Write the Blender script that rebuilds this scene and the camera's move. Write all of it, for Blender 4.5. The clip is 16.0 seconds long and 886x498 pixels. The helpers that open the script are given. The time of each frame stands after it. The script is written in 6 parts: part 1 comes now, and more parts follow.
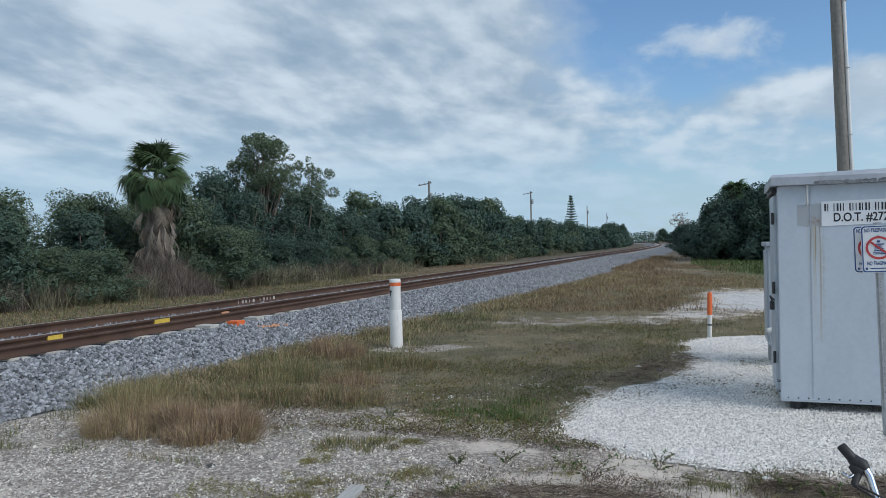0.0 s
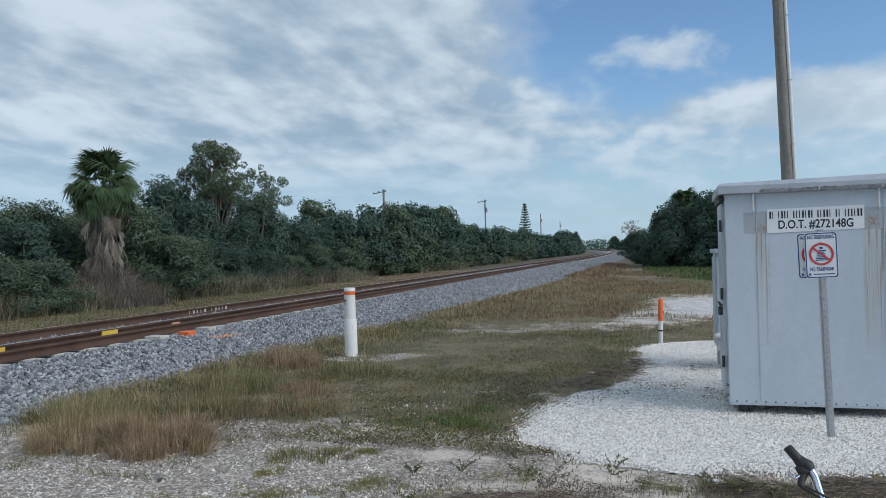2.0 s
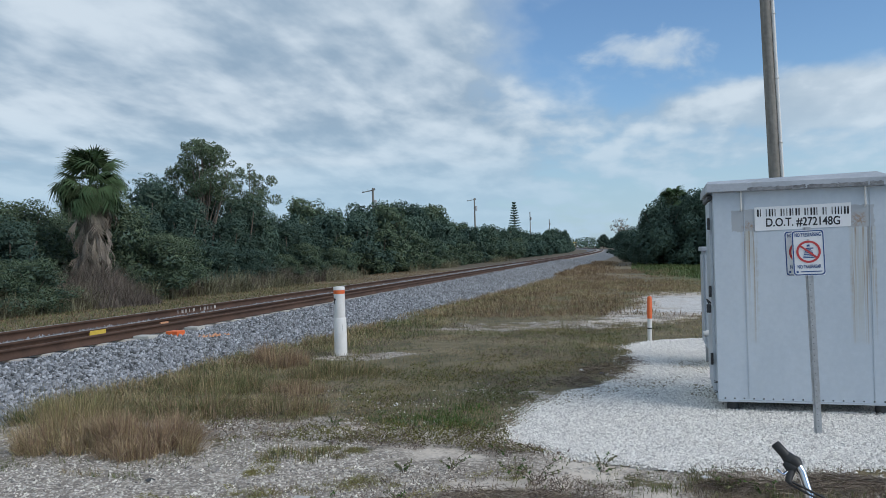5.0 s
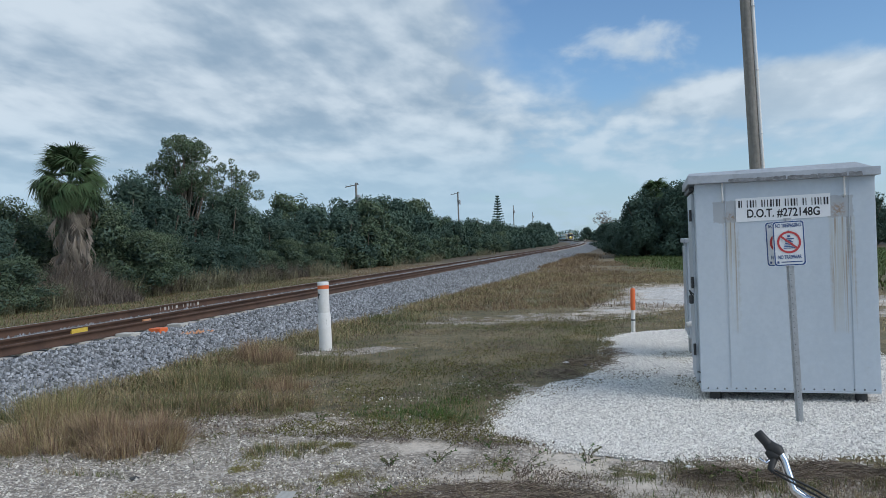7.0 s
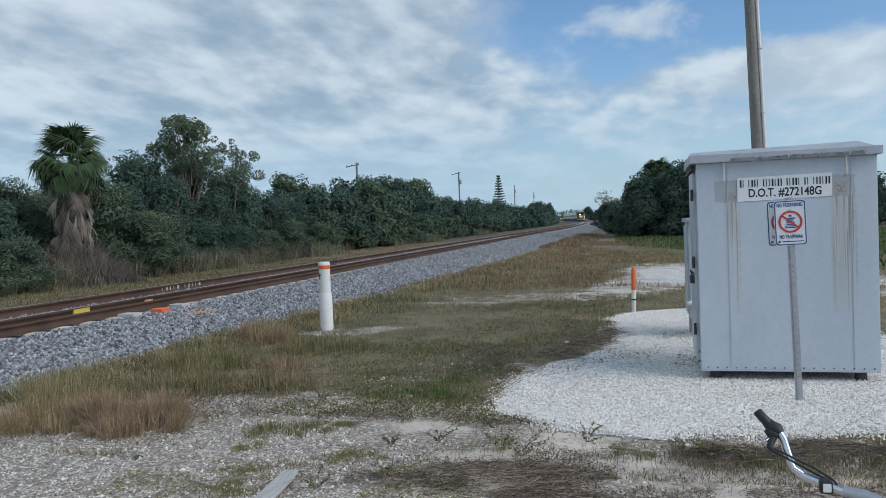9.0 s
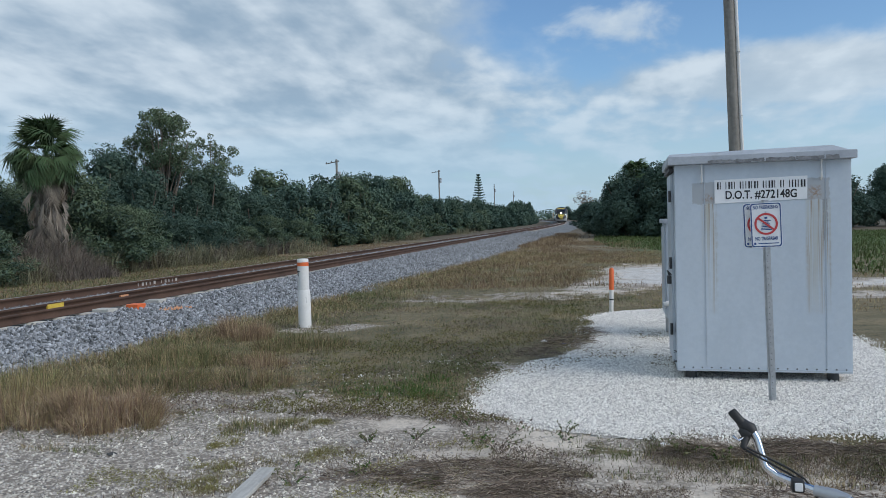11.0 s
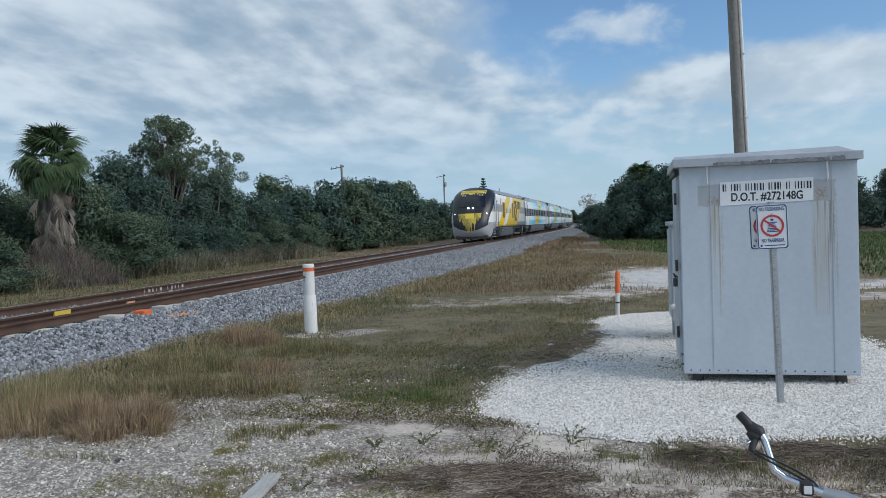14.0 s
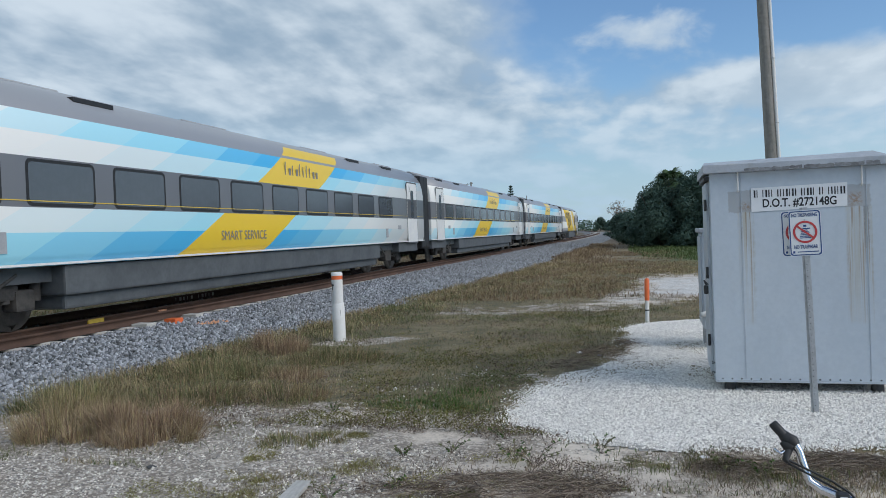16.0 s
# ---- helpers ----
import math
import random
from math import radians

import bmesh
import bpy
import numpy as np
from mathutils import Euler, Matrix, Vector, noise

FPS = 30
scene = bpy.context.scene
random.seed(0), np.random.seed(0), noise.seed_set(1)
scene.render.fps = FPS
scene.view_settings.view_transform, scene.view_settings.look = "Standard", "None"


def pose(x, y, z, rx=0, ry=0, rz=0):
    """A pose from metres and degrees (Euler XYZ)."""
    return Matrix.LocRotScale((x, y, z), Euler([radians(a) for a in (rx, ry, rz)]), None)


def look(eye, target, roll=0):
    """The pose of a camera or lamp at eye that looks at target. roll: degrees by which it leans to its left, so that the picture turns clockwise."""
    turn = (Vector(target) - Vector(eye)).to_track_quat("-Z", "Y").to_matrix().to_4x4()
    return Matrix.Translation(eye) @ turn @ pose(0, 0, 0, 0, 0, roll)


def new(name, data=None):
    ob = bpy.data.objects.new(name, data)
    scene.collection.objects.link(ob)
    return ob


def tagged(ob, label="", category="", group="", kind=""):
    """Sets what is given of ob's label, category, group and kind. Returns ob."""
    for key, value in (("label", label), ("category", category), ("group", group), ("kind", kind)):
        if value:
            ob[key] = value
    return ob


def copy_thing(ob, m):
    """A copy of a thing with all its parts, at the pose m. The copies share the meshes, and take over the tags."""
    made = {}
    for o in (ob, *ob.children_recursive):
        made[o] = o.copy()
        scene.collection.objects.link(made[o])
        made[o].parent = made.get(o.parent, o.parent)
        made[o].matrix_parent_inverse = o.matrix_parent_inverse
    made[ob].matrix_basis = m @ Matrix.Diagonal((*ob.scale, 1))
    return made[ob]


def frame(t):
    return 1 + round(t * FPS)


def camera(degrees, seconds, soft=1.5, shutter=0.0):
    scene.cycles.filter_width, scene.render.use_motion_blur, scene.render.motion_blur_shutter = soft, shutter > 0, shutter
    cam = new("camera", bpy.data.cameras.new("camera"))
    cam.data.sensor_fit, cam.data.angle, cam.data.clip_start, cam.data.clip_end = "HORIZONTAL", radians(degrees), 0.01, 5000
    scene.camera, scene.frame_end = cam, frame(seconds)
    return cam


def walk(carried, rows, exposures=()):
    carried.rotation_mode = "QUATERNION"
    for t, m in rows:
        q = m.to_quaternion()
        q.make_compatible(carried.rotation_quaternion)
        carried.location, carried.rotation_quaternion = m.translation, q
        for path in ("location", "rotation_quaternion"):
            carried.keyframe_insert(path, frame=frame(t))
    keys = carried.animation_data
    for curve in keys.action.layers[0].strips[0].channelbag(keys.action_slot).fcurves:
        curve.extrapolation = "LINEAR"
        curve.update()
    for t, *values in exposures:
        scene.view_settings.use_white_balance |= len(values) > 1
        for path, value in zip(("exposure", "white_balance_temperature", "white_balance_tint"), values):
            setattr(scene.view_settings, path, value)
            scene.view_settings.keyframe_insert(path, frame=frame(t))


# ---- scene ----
cam = camera(59.38, 16.0, 0.7)
EYE = 1.72
# seconds, yaw, pitch, roll of the hand-held camera, which stands in one place
TURNS = [
    (0.0, 19.02, -0.35, 1.19),
    (0.5, 17.93, -0.24, 1.13),
    (1.0, 17.04, -0.10, 1.22),
    (1.5, 16.27, 0.06, 1.39),
    (2.0, 15.69, 0.18, 1.44),
    (2.5, 15.22, 0.27, 1.39),
    (3.0, 14.89, 0.26, 1.28),
    (3.5, 14.87, 0.20, 1.25),
    (4.0, 15.06, 0.11, 1.34),
    (6.5, 14.28, -0.11, 2.26),
    (7.0, 13.73, -0.43, 2.14),
    (7.5, 13.42, -0.86, 2.06),
    (8.0, 13.42, -1.28, 2.09),
    (8.5, 13.62, -1.62, 2.16),
    (9.0, 13.80, -1.90, 2.22),
    (11.5, 11.85, -2.05, 1.45),
    (12.0, 11.58, -1.81, 1.49),
    (12.5, 11.53, -1.64, 1.59),
    (13.0, 11.73, -1.60, 1.69),
    (13.5, 12.16, -1.66, 1.82),
    (14.0, 12.68, -1.75, 1.98),
    (14.5, 13.11, -1.78, 2.00),
    (15.0, 13.51, -1.67, 2.06),
    (15.5, 14.02, -1.42, 2.10),
    (16.0, 14.71, -1.10, 2.25)
]
walk(cam, [(t, pose(0, 0, EYE, 90 + p, r, y)) for t, y, p, r in TURNS])

# ---- light ----
SUN_AZ, SUN_EL = 105.0, 38.0   # degrees to the right of the track's direction, and up
scene.view_settings.exposure = 0.0


class V:
    """A number or colour in a node tree, with arithmetic."""
    nt = None

    def __init__(self, s):
        self.s = s

    @staticmethod
    def op(kind, *args, clamp=False):
        n = V.nt.nodes.new("ShaderNodeMath")
        n.operation, n.use_clamp = kind, clamp
        for i, a in enumerate(args):
            if isinstance(a, V):
                V.nt.links.new(a.s, n.inputs[i])
            else:
                n.inputs[i].default_value = a
        return V(n.outputs[0])

    def __add__(self, o): return V.op("ADD", self, o)
    def __radd__(self, o): return V.op("ADD", self, o)
    def __sub__(self, o): return V.op("SUBTRACT", self, o)
    def __rsub__(self, o): return V.op("SUBTRACT", o, self)
    def __mul__(self, o): return V.op("MULTIPLY", self, o)
    def __rmul__(self, o): return V.op("MULTIPLY", self, o)
    def __truediv__(self, o): return V.op("DIVIDE", self, o)
    def __gt__(self, o): return V.op("GREATER_THAN", self, o)
    def __lt__(self, o): return V.op("LESS_THAN", self, o)
    def abs(self): return V.op("ABSOLUTE", self)
    def floor(self): return V.op("FLOOR", self)
    def max(self, o): return V.op("MAXIMUM", self, o)
    def min(self, o): return V.op("MINIMUM", self, o)

    def ramp(self, lo, hi):
        """0 at lo, 1 at hi, smooth between."""
        n = V.nt.nodes.new("ShaderNodeMapRange")
        n.interpolation_type = "SMOOTHSTEP"
        V.nt.links.new(self.s, n.inputs[0])
        flip = lo > hi
        n.inputs[1].default_value, n.inputs[2].default_value = min(lo, hi), max(lo, hi)
        n.inputs[3].default_value, n.inputs[4].default_value = (1, 0) if flip else (0, 1)
        return V(n.outputs[0])


def mixc(fac, a, b):
    n = V.nt.nodes.new("ShaderNodeMix")
    n.data_type = "RGBA"
    for i, x in ((0, fac), (6, a), (7, b)):
        if isinstance(x, V):
            V.nt.links.new(x.s, n.inputs[i])
        else:
            n.inputs[i].default_value = x if i == 0 else (*x, 1)
    return V(n.outputs[2])


def coords(kind="Object"):
    return V.nt.nodes.new("ShaderNodeTexCoord").outputs[kind]


def split(vec):
    n = V.nt.nodes.new("ShaderNodeSeparateXYZ")
    V.nt.links.new(vec, n.inputs[0])
    return V(n.outputs[0]), V(n.outputs[1]), V(n.outputs[2])


def join(x, y, z):
    n = V.nt.nodes.new("ShaderNodeCombineXYZ")
    for i, a in enumerate((x, y, z)):
        if isinstance(a, V):
            V.nt.links.new(a.s, n.inputs[i])
        else:
            n.inputs[i].default_value = a
    return n.outputs[0]


def cells(vec, scale):
    """A random number for each small cell, like a bed of pebbles, and the distance to the cell's middle."""
    n = V.nt.nodes.new("ShaderNodeTexVoronoi")
    n.inputs["Scale"].default_value = scale
    V.nt.links.new(vec, n.inputs["Vector"])
    sep = V.nt.nodes.new("ShaderNodeSeparateColor")
    V.nt.links.new(n.outputs["Color"], sep.inputs[0])
    return V(sep.outputs[0]), V(n.outputs["Distance"])


def noise_of(vec, scale, detail=4, rough=0.55, distort=0.0, stretch=None):
    if stretch:
        m = V.nt.nodes.new("ShaderNodeMapping")
        m.inputs[3].default_value = stretch
        V.nt.links.new(vec, m.inputs[0])
        vec = m.outputs[0]
    n = V.nt.nodes.new("ShaderNodeTexNoise")
    n.inputs["Scale"].default_value, n.inputs["Detail"].default_value = scale, detail
    n.inputs["Roughness"].default_value, n.inputs["Distortion"].default_value = rough, distort
    V.nt.links.new(vec, n.inputs["Vector"])
    return V(n.outputs["Fac"])


def make_world():
    w = bpy.data.worlds.new("sky")
    scene.world = w
    w.use_nodes = True
    nt = V.nt = w.node_tree
    bg = nt.nodes["Background"]
    sky = nt.nodes.new("ShaderNodeTexSky")
    sky.sky_type, sky.sun_disc = "NISHITA", False
    sky.sun_elevation, sky.sun_rotation = radians(SUN_EL), radians(SUN_AZ)
    sky.dust_density, sky.ozone_density = 0.6, 2.0
    d = coords("Generated")
    x, y, z = split(d)
    zc = z.max(0.0) + 0.20
    # a broken sheet of small clouds on a flat layer, open above the track's right
    flat = join(x / zc, y / zc, 0.0)
    big = noise_of(flat, 0.9, 3, 0.5, 0.3)
    puff = noise_of(flat, 3.0, 5, 0.5, 0.15, (1.15, 0.72, 1))
    fine = noise_of(flat, 7.5, 4, 0.5, 0.1, (1.15, 0.72, 1))
    open_ = (x + 0.22 * y + 0.06).ramp(-0.04, 0.24) * z.ramp(0.15, 0.24)
    curl = noise_of(d, 12.0, 5, 0.55, 0.3, (1, 1, 1.7)) - 0.5
    cloud_a = ((x - 0.02) * (x - 0.02) * 7.0 + (z - 0.232) * (z - 0.232) * 42.0 + curl * 0.20).ramp(0.075, -0.02)
    cloud_c = ((x - 0.22) * (x - 0.22) * 5.0 + (z - 0.36) * (z - 0.36) * 40.0 + curl * 0.36).ramp(0.12, -0.04)
    cloud_b = ((x - 0.20) * (x - 0.20) * 3.0 + (z - 0.165) * (z - 0.165) * 60.0 + curl * 0.16).ramp(0.13, -0.03)
    sheet = (x + 0.10 * y).ramp(0.06, -0.20) * 0.20
    cover = big * 0.30 + puff * 0.46 + fine * 0.24 - open_ * 0.30 + sheet + 0.10 + (cloud_a * 1.1 + cloud_b * 0.9 + cloud_c * 0.9) * 0.26
    mask = cover.ramp(0.40, 0.70)
    low = z.ramp(0.19, 0.03)
    mask = mask.max(low * 0.80)
    tone = (puff * 0.74 + fine * 0.26).ramp(0.36, 0.64)
    grey = mixc(tone.max(open_ * 0.8).max(x.ramp(-0.25, 0.35) * (tone * 0.5 + 0.45)), (3.5, 4.8, 6.2), (7.6, 8.7, 9.7))
    streak = noise_of(join(x, y, z * 9.0), 2.6, 5, 0.6, 0.4) * z.ramp(0.06, 0.12)
    grey = mixc(low * 0.85, grey, mixc(streak.ramp(0.44, 0.62) * 0.8, (4.7, 6.75, 8.6), (6.7, 8.2, 9.6)))
    blue = V(sky.outputs[0])
    n = nt.nodes.new("ShaderNodeMix")
    n.data_type, n.blend_type = "RGBA", "MULTIPLY"
    n.inputs[0].default_value = 1.0
    nt.links.new(blue.s, n.inputs[6])
    n.inputs[7].default_value = (1.15, 1.4, 1.6, 1)
    col = mixc(mask * 0.93, V(n.outputs[2]), grey)
    nt.links.new(col.s, bg.inputs[0])
    bg.inputs[1].default_value = 0.085
    sun = new("sun", bpy.data.lights.new("sun", "SUN"))
    sun.data.energy, sun.data.angle, sun.data.color = 1.9, radians(44), (1, 0.94, 0.84)
    a, e = radians(SUN_AZ), radians(SUN_EL)
    sun.matrix_world = look((math.sin(a) * math.cos(e) * 50, math.cos(a) * math.cos(e) * 50, math.sin(e) * 50), (0, 0, 0))


make_world()


# ---- materials ----
def material(name, a, b=None, rough=0.7, scale=8.0, metal=0.0, bump=0.0, fine=None, spots=None, stretch=None, space="Object", spec=0.5, island=0.0, objrand=0.0):
    """Colour from a to b by noise at two scales; spots: a third colour in patches; bump in metres; island, objrand: lightness that varies from piece to piece."""
    m = bpy.data.materials.new(name)
    m.use_nodes = True
    V.nt = m.node_tree
    p = V.nt.nodes["Principled BSDF"]
    p.inputs["Roughness"].default_value, p.inputs["Metallic"].default_value = rough, metal
    p.inputs["Specular IOR Level"].default_value = spec
    b = b or tuple(min(1, c * 1.25) for c in a)
    vec = coords(space)
    n1 = noise_of(vec, scale, 5, 0.6, 0.2, stretch)
    n2 = noise_of(vec, fine or scale * 9, 3, 0.6)
    fac = (n1 * 0.65 + n2 * 0.35).ramp(0.3, 0.7)
    col = mixc(fac, a, b)
    if spots:
        col = mixc(noise_of(vec, scale * 0.45, 6, 0.65, 0.6).ramp(0.56, 0.7) * 0.8, col, spots)
    for amount, node, out in ((island, "ShaderNodeNewGeometry", "Random Per Island"), (objrand, "ShaderNodeObjectInfo", "Random")):
        if amount:
            r = V(V.nt.nodes.new(node).outputs[out])
            h = V.nt.nodes.new("ShaderNodeHueSaturation")
            V.nt.links.new((r * (2 * amount) + (1 - amount)).s, h.inputs["Value"])
            V.nt.links.new((r * 0.05 + 0.475).s, h.inputs["Hue"])
            V.nt.links.new(col.s, h.inputs["Color"])
            col = V(h.outputs[0])
    V.nt.links.new(col.s, p.inputs["Base Color"])
    V.nt.links.new((n2 * 0.2 + (rough - 0.1)).s, p.inputs["Roughness"])
    if bump:
        bn = V.nt.nodes.new("ShaderNodeBump")
        bn.inputs["Strength"].default_value, bn.inputs["Distance"].default_value = 0.6, bump
        V.nt.links.new((n1 * 0.5 + n2 * 0.5).s, bn.inputs["Height"])
        V.nt.links.new(bn.outputs[0], p.inputs["Normal"])
    return m


def glow(name, col, strength):
    m = bpy.data.materials.new(name)
    m.use_nodes = True
    p = m.node_tree.nodes["Principled BSDF"]
    p.inputs["Base Color"].default_value = (*col, 1)
    p.inputs["Emission Color"].default_value, p.inputs["Emission Strength"].default_value = (*col, 1), strength
    return m


def leafy(name, a, b, island=0.35):
    m = material(name, a, b, 0.62, 0.5, fine=3.0, island=island, space="Object", spec=0.14)
    p = m.node_tree.nodes["Principled BSDF"]
    p.inputs["Subsurface Weight"].default_value = 0.0
    return m


# hedge leaf and inner leaf greens are lifted and blued, distance haze in the colour
M_LEAF = leafy("leaf_green", (0.056, 0.100, 0.076), (0.110, 0.166, 0.120), 0.2)
M_LEAF2 = leafy("leaf_olive", (0.066, 0.102, 0.062), (0.138, 0.182, 0.108), 0.2)
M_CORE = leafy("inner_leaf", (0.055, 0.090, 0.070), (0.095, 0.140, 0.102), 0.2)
M_BRUSH = leafy("dead_brush", (0.105, 0.088, 0.074), (0.225, 0.19, 0.16), 0.4)
M_LEAF3 = leafy("leaf_dark", (0.044, 0.080, 0.066), (0.084, 0.134, 0.100), 0.2)
M_PALM = leafy("palm_green", (0.045, 0.08, 0.035), (0.11, 0.145, 0.07))
M_DEAD = leafy("dead_frond", (0.15, 0.122, 0.10), (0.35, 0.30, 0.255))
M_BARK = material("bark", (0.10, 0.08, 0.06), (0.2, 0.17, 0.14), 0.9, 3, bump=0.02, stretch=(6, 6, 1))
M_GRASS = leafy("grass_green", (0.095, 0.106, 0.044), (0.200, 0.202, 0.094), 0.55)
M_WEED = leafy("creeping_weed_olive", (0.105, 0.100, 0.036), (0.205, 0.182, 0.072), 0.5)
M_LUSH = leafy("field_green", (0.07, 0.105, 0.036), (0.135, 0.165, 0.066), 0.35)
M_MOSS = leafy("yellow_green_weed", (0.165, 0.155, 0.058), (0.32, 0.285, 0.12), 0.5)
M_PETAL = leafy("white_petal", (0.72, 0.72, 0.68), (0.82, 0.82, 0.78), 0.1)
M_FRESH = leafy("grass_fresh", (0.05, 0.10, 0.02), (0.10, 0.17, 0.045), 0.35)
M_DRY = leafy("grass_dry", (0.235, 0.175, 0.098), (0.42, 0.325, 0.195), 0.45)
M_FIELD = leafy("grass_field_tan", (0.18, 0.125, 0.075), (0.31, 0.225, 0.14), 0.45)
M_HEDGEWEED = leafy("hedge_foot_weeds", (0.125, 0.122, 0.075), (0.285, 0.265, 0.175), 0.5)
M_RUSSET = leafy("grass_russet", (0.26, 0.175, 0.112), (0.48, 0.35, 0.245), 0.5)
M_STALK = leafy("grass_straw", (0.30, 0.24, 0.13), (0.46, 0.38, 0.22), 0.3)
M_TWIG = leafy("dead_twigs", (0.14, 0.108, 0.084), (0.30, 0.24, 0.19), 0.6)
# near bed almost black: shade between the loose stones put into its colour
M_BALLAST_SHADE = material("ballast_gap_shade", (0.025, 0.027, 0.03), (0.085, 0.09, 0.095), 0.95, 14, bump=0.03)
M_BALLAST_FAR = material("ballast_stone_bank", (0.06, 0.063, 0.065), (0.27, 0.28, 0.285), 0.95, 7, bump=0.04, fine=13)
M_STONE = material("ballast_stone", (0.125, 0.133, 0.143), (0.36, 0.375, 0.39), 0.9, 9, island=0.65)
M_WHITE_STONE = material("white_gravel", (0.74, 0.715, 0.67), (0.90, 0.875, 0.83), 0.9, 9, island=0.2)
M_PAD = material("white_gravel_bed", (0.34, 0.325, 0.30), (0.66, 0.64, 0.61), 0.95, 30, bump=0.012)
M_PEBBLE = material("pebble", (0.32, 0.295, 0.26), (0.60, 0.56, 0.51), 0.9, 9, island=0.75)
M_RUST = material("rusty_rail_steel", (0.055, 0.030, 0.020), (0.115, 0.064, 0.042), 0.85, 1.2, bump=0.002, fine=30)
M_POLISH = material("polished_rail_head", (0.36, 0.35, 0.34), (0.5, 0.48, 0.46), 0.3, 3, metal=0.9)
M_TIE = material("concrete_tie", (0.38, 0.36, 0.33), (0.52, 0.5, 0.46), 0.9, 5, bump=0.004, objrand=0.15)
M_BOX = material("weathered_white_paint", (0.43, 0.48, 0.53), (0.51, 0.555, 0.60), 0.45, 1.3, fine=22, bump=0.001, stretch=(1, 1, 0.35))


def house_paint():
    """White paint of the signal house: primer patches beside the placard and rust that has run down from them."""
    m = material("stained_white_paint", (0.475, 0.535, 0.595), (0.56, 0.618, 0.675), 0.45, 1.3, fine=22, bump=0.001, stretch=(1, 1, 0.35))
    V.nt = m.node_tree
    p = V.nt.nodes["Principled BSDF"]
    vec = coords()
    x, y, z = split(vec)
    col = V(p.inputs["Base Color"].links[0].from_socket)
    wob = (noise_of(vec, 22.0, 3) - 0.5) * 0.05
    front = y < 8.31

    def inside(x0, x1, z0, z1, soft):
        return (x + wob).ramp(x0 - soft, x0 + soft) * (x + wob).ramp(x1 + soft, x1 - soft) * (z + wob).ramp(z0 - soft, z0 + soft) * (z + wob).ramp(z1 + soft, z1 - soft) * front
    wash = noise_of(vec, 30.0, 3, 0.6, 0.0, (1, 1, 0.02))
    thin = noise_of(vec, 75.0, 2, 0.5, 0.0, (1, 1, 0.012))
    for x0, x1 in ((0.90, 1.02), (1.88, 2.09)):
        run = inside(x0, x1, 0.7, 1.84, 0.03) * (z.ramp(0.3, 1.7))
        col = mixc(run * wash.ramp(0.38, 0.62) * 0.55, col, (0.42, 0.36, 0.22))
        col = mixc(run * thin.ramp(0.52, 0.62) * 0.85, col, (0.30, 0.22, 0.14))
    for q in ((0.80, 1.03, 1.82, 2.035), (1.86, 2.09, 1.83, 2.045)):
        col = mixc(inside(*q, 0.006) * 0.8, col, (0.37, 0.385, 0.40))
    for q in ((0.915, 1.015, 1.845, 1.905), (1.90, 2.01, 1.85, 1.96)):
        col = mixc(inside(*q, 0.03) * noise_of(vec, 40.0, 4, 0.7).ramp(0.38, 0.6) * 0.85, col, (0.30, 0.19, 0.11))
    col = mixc(inside(2.03, 2.07, 1.42, 1.84, 0.008) * thin.ramp(0.4, 0.5) * 0.8, col, (0.25, 0.26, 0.27))
    col = mixc(noise_of(vec, 5.0, 6, 0.75).ramp(0.60, 0.72) * 0.25 * z.ramp(0.8, 0.1), col, (0.30, 0.29, 0.26))
    V.nt.links.new(col.s, p.inputs["Base Color"])
    return m


M_HOUSE = house_paint()
M_ROOFP = material("roof_white_paint", (0.34, 0.37, 0.41), (0.46, 0.49, 0.53), 0.55, 3, spots=(0.25, 0.25, 0.25), stretch=(0.6, 1, 1.5))
M_PEEL = material("bare_metal_patch", (0.07, 0.07, 0.075), (0.30, 0.31, 0.32), 0.6, 10)
M_DARKMETAL = material("dark_metal", (0.03, 0.03, 0.032), (0.07, 0.07, 0.07), 0.6, 8)
M_GALV = material("galvanised_steel", (0.40, 0.415, 0.43), (0.56, 0.575, 0.59), 0.45, 25, metal=0.6)
M_PVC = material("white_pipe_paint", (0.68, 0.67, 0.64), (0.80, 0.79, 0.77), 0.4, 4, fine=30)
M_ORANGE = material("orange_paint", (0.72, 0.12, 0.03), (0.80, 0.18, 0.05), 0.5, 5)
M_YTAG = material("yellow_paint_mark", (0.60, 0.40, 0.04), (0.75, 0.55, 0.10), 0.7, 20)
M_OTAG = material("orange_paint_mark", (0.55, 0.24, 0.12), (0.68, 0.38, 0.22), 0.8, 20)
M_WOOD = material("weathered_pole_wood", (0.17, 0.162, 0.145), (0.30, 0.285, 0.26), 0.9, 1.2, bump=0.006, stretch=(9, 9, 0.6))
M_BOARD = material("grey_weathered_board", (0.34, 0.33, 0.31), (0.52, 0.51, 0.48), 0.9, 4, stretch=(12, 1, 1), bump=0.003)
M_SIGN = material("sign_white", (0.76, 0.77, 0.79), (0.82, 0.83, 0.84), 0.35, 4)
M_SBLUE = material("sign_blue", (0.018, 0.06, 0.20), (0.03, 0.085, 0.26), 0.4, 6)
M_SRED = material("sign_red", (0.50, 0.04, 0.05), (0.60, 0.07, 0.07), 0.4, 6)
M_INK = material("black_lettering", (0.015, 0.015, 0.018), (0.03, 0.03, 0.033), 0.5, 6)
M_RUBBER = material("black_rubber", (0.012, 0.012, 0.013), (0.03, 0.03, 0.03), 0.55, 20)
M_CHROME = material("worn_chrome", (0.62, 0.63, 0.66), (0.78, 0.79, 0.8), 0.18, 12, metal=1.0)
M_FRAME = material("silver_bike_paint", (0.42, 0.44, 0.46), (0.52, 0.54, 0.56), 0.35, 6, metal=0.6)
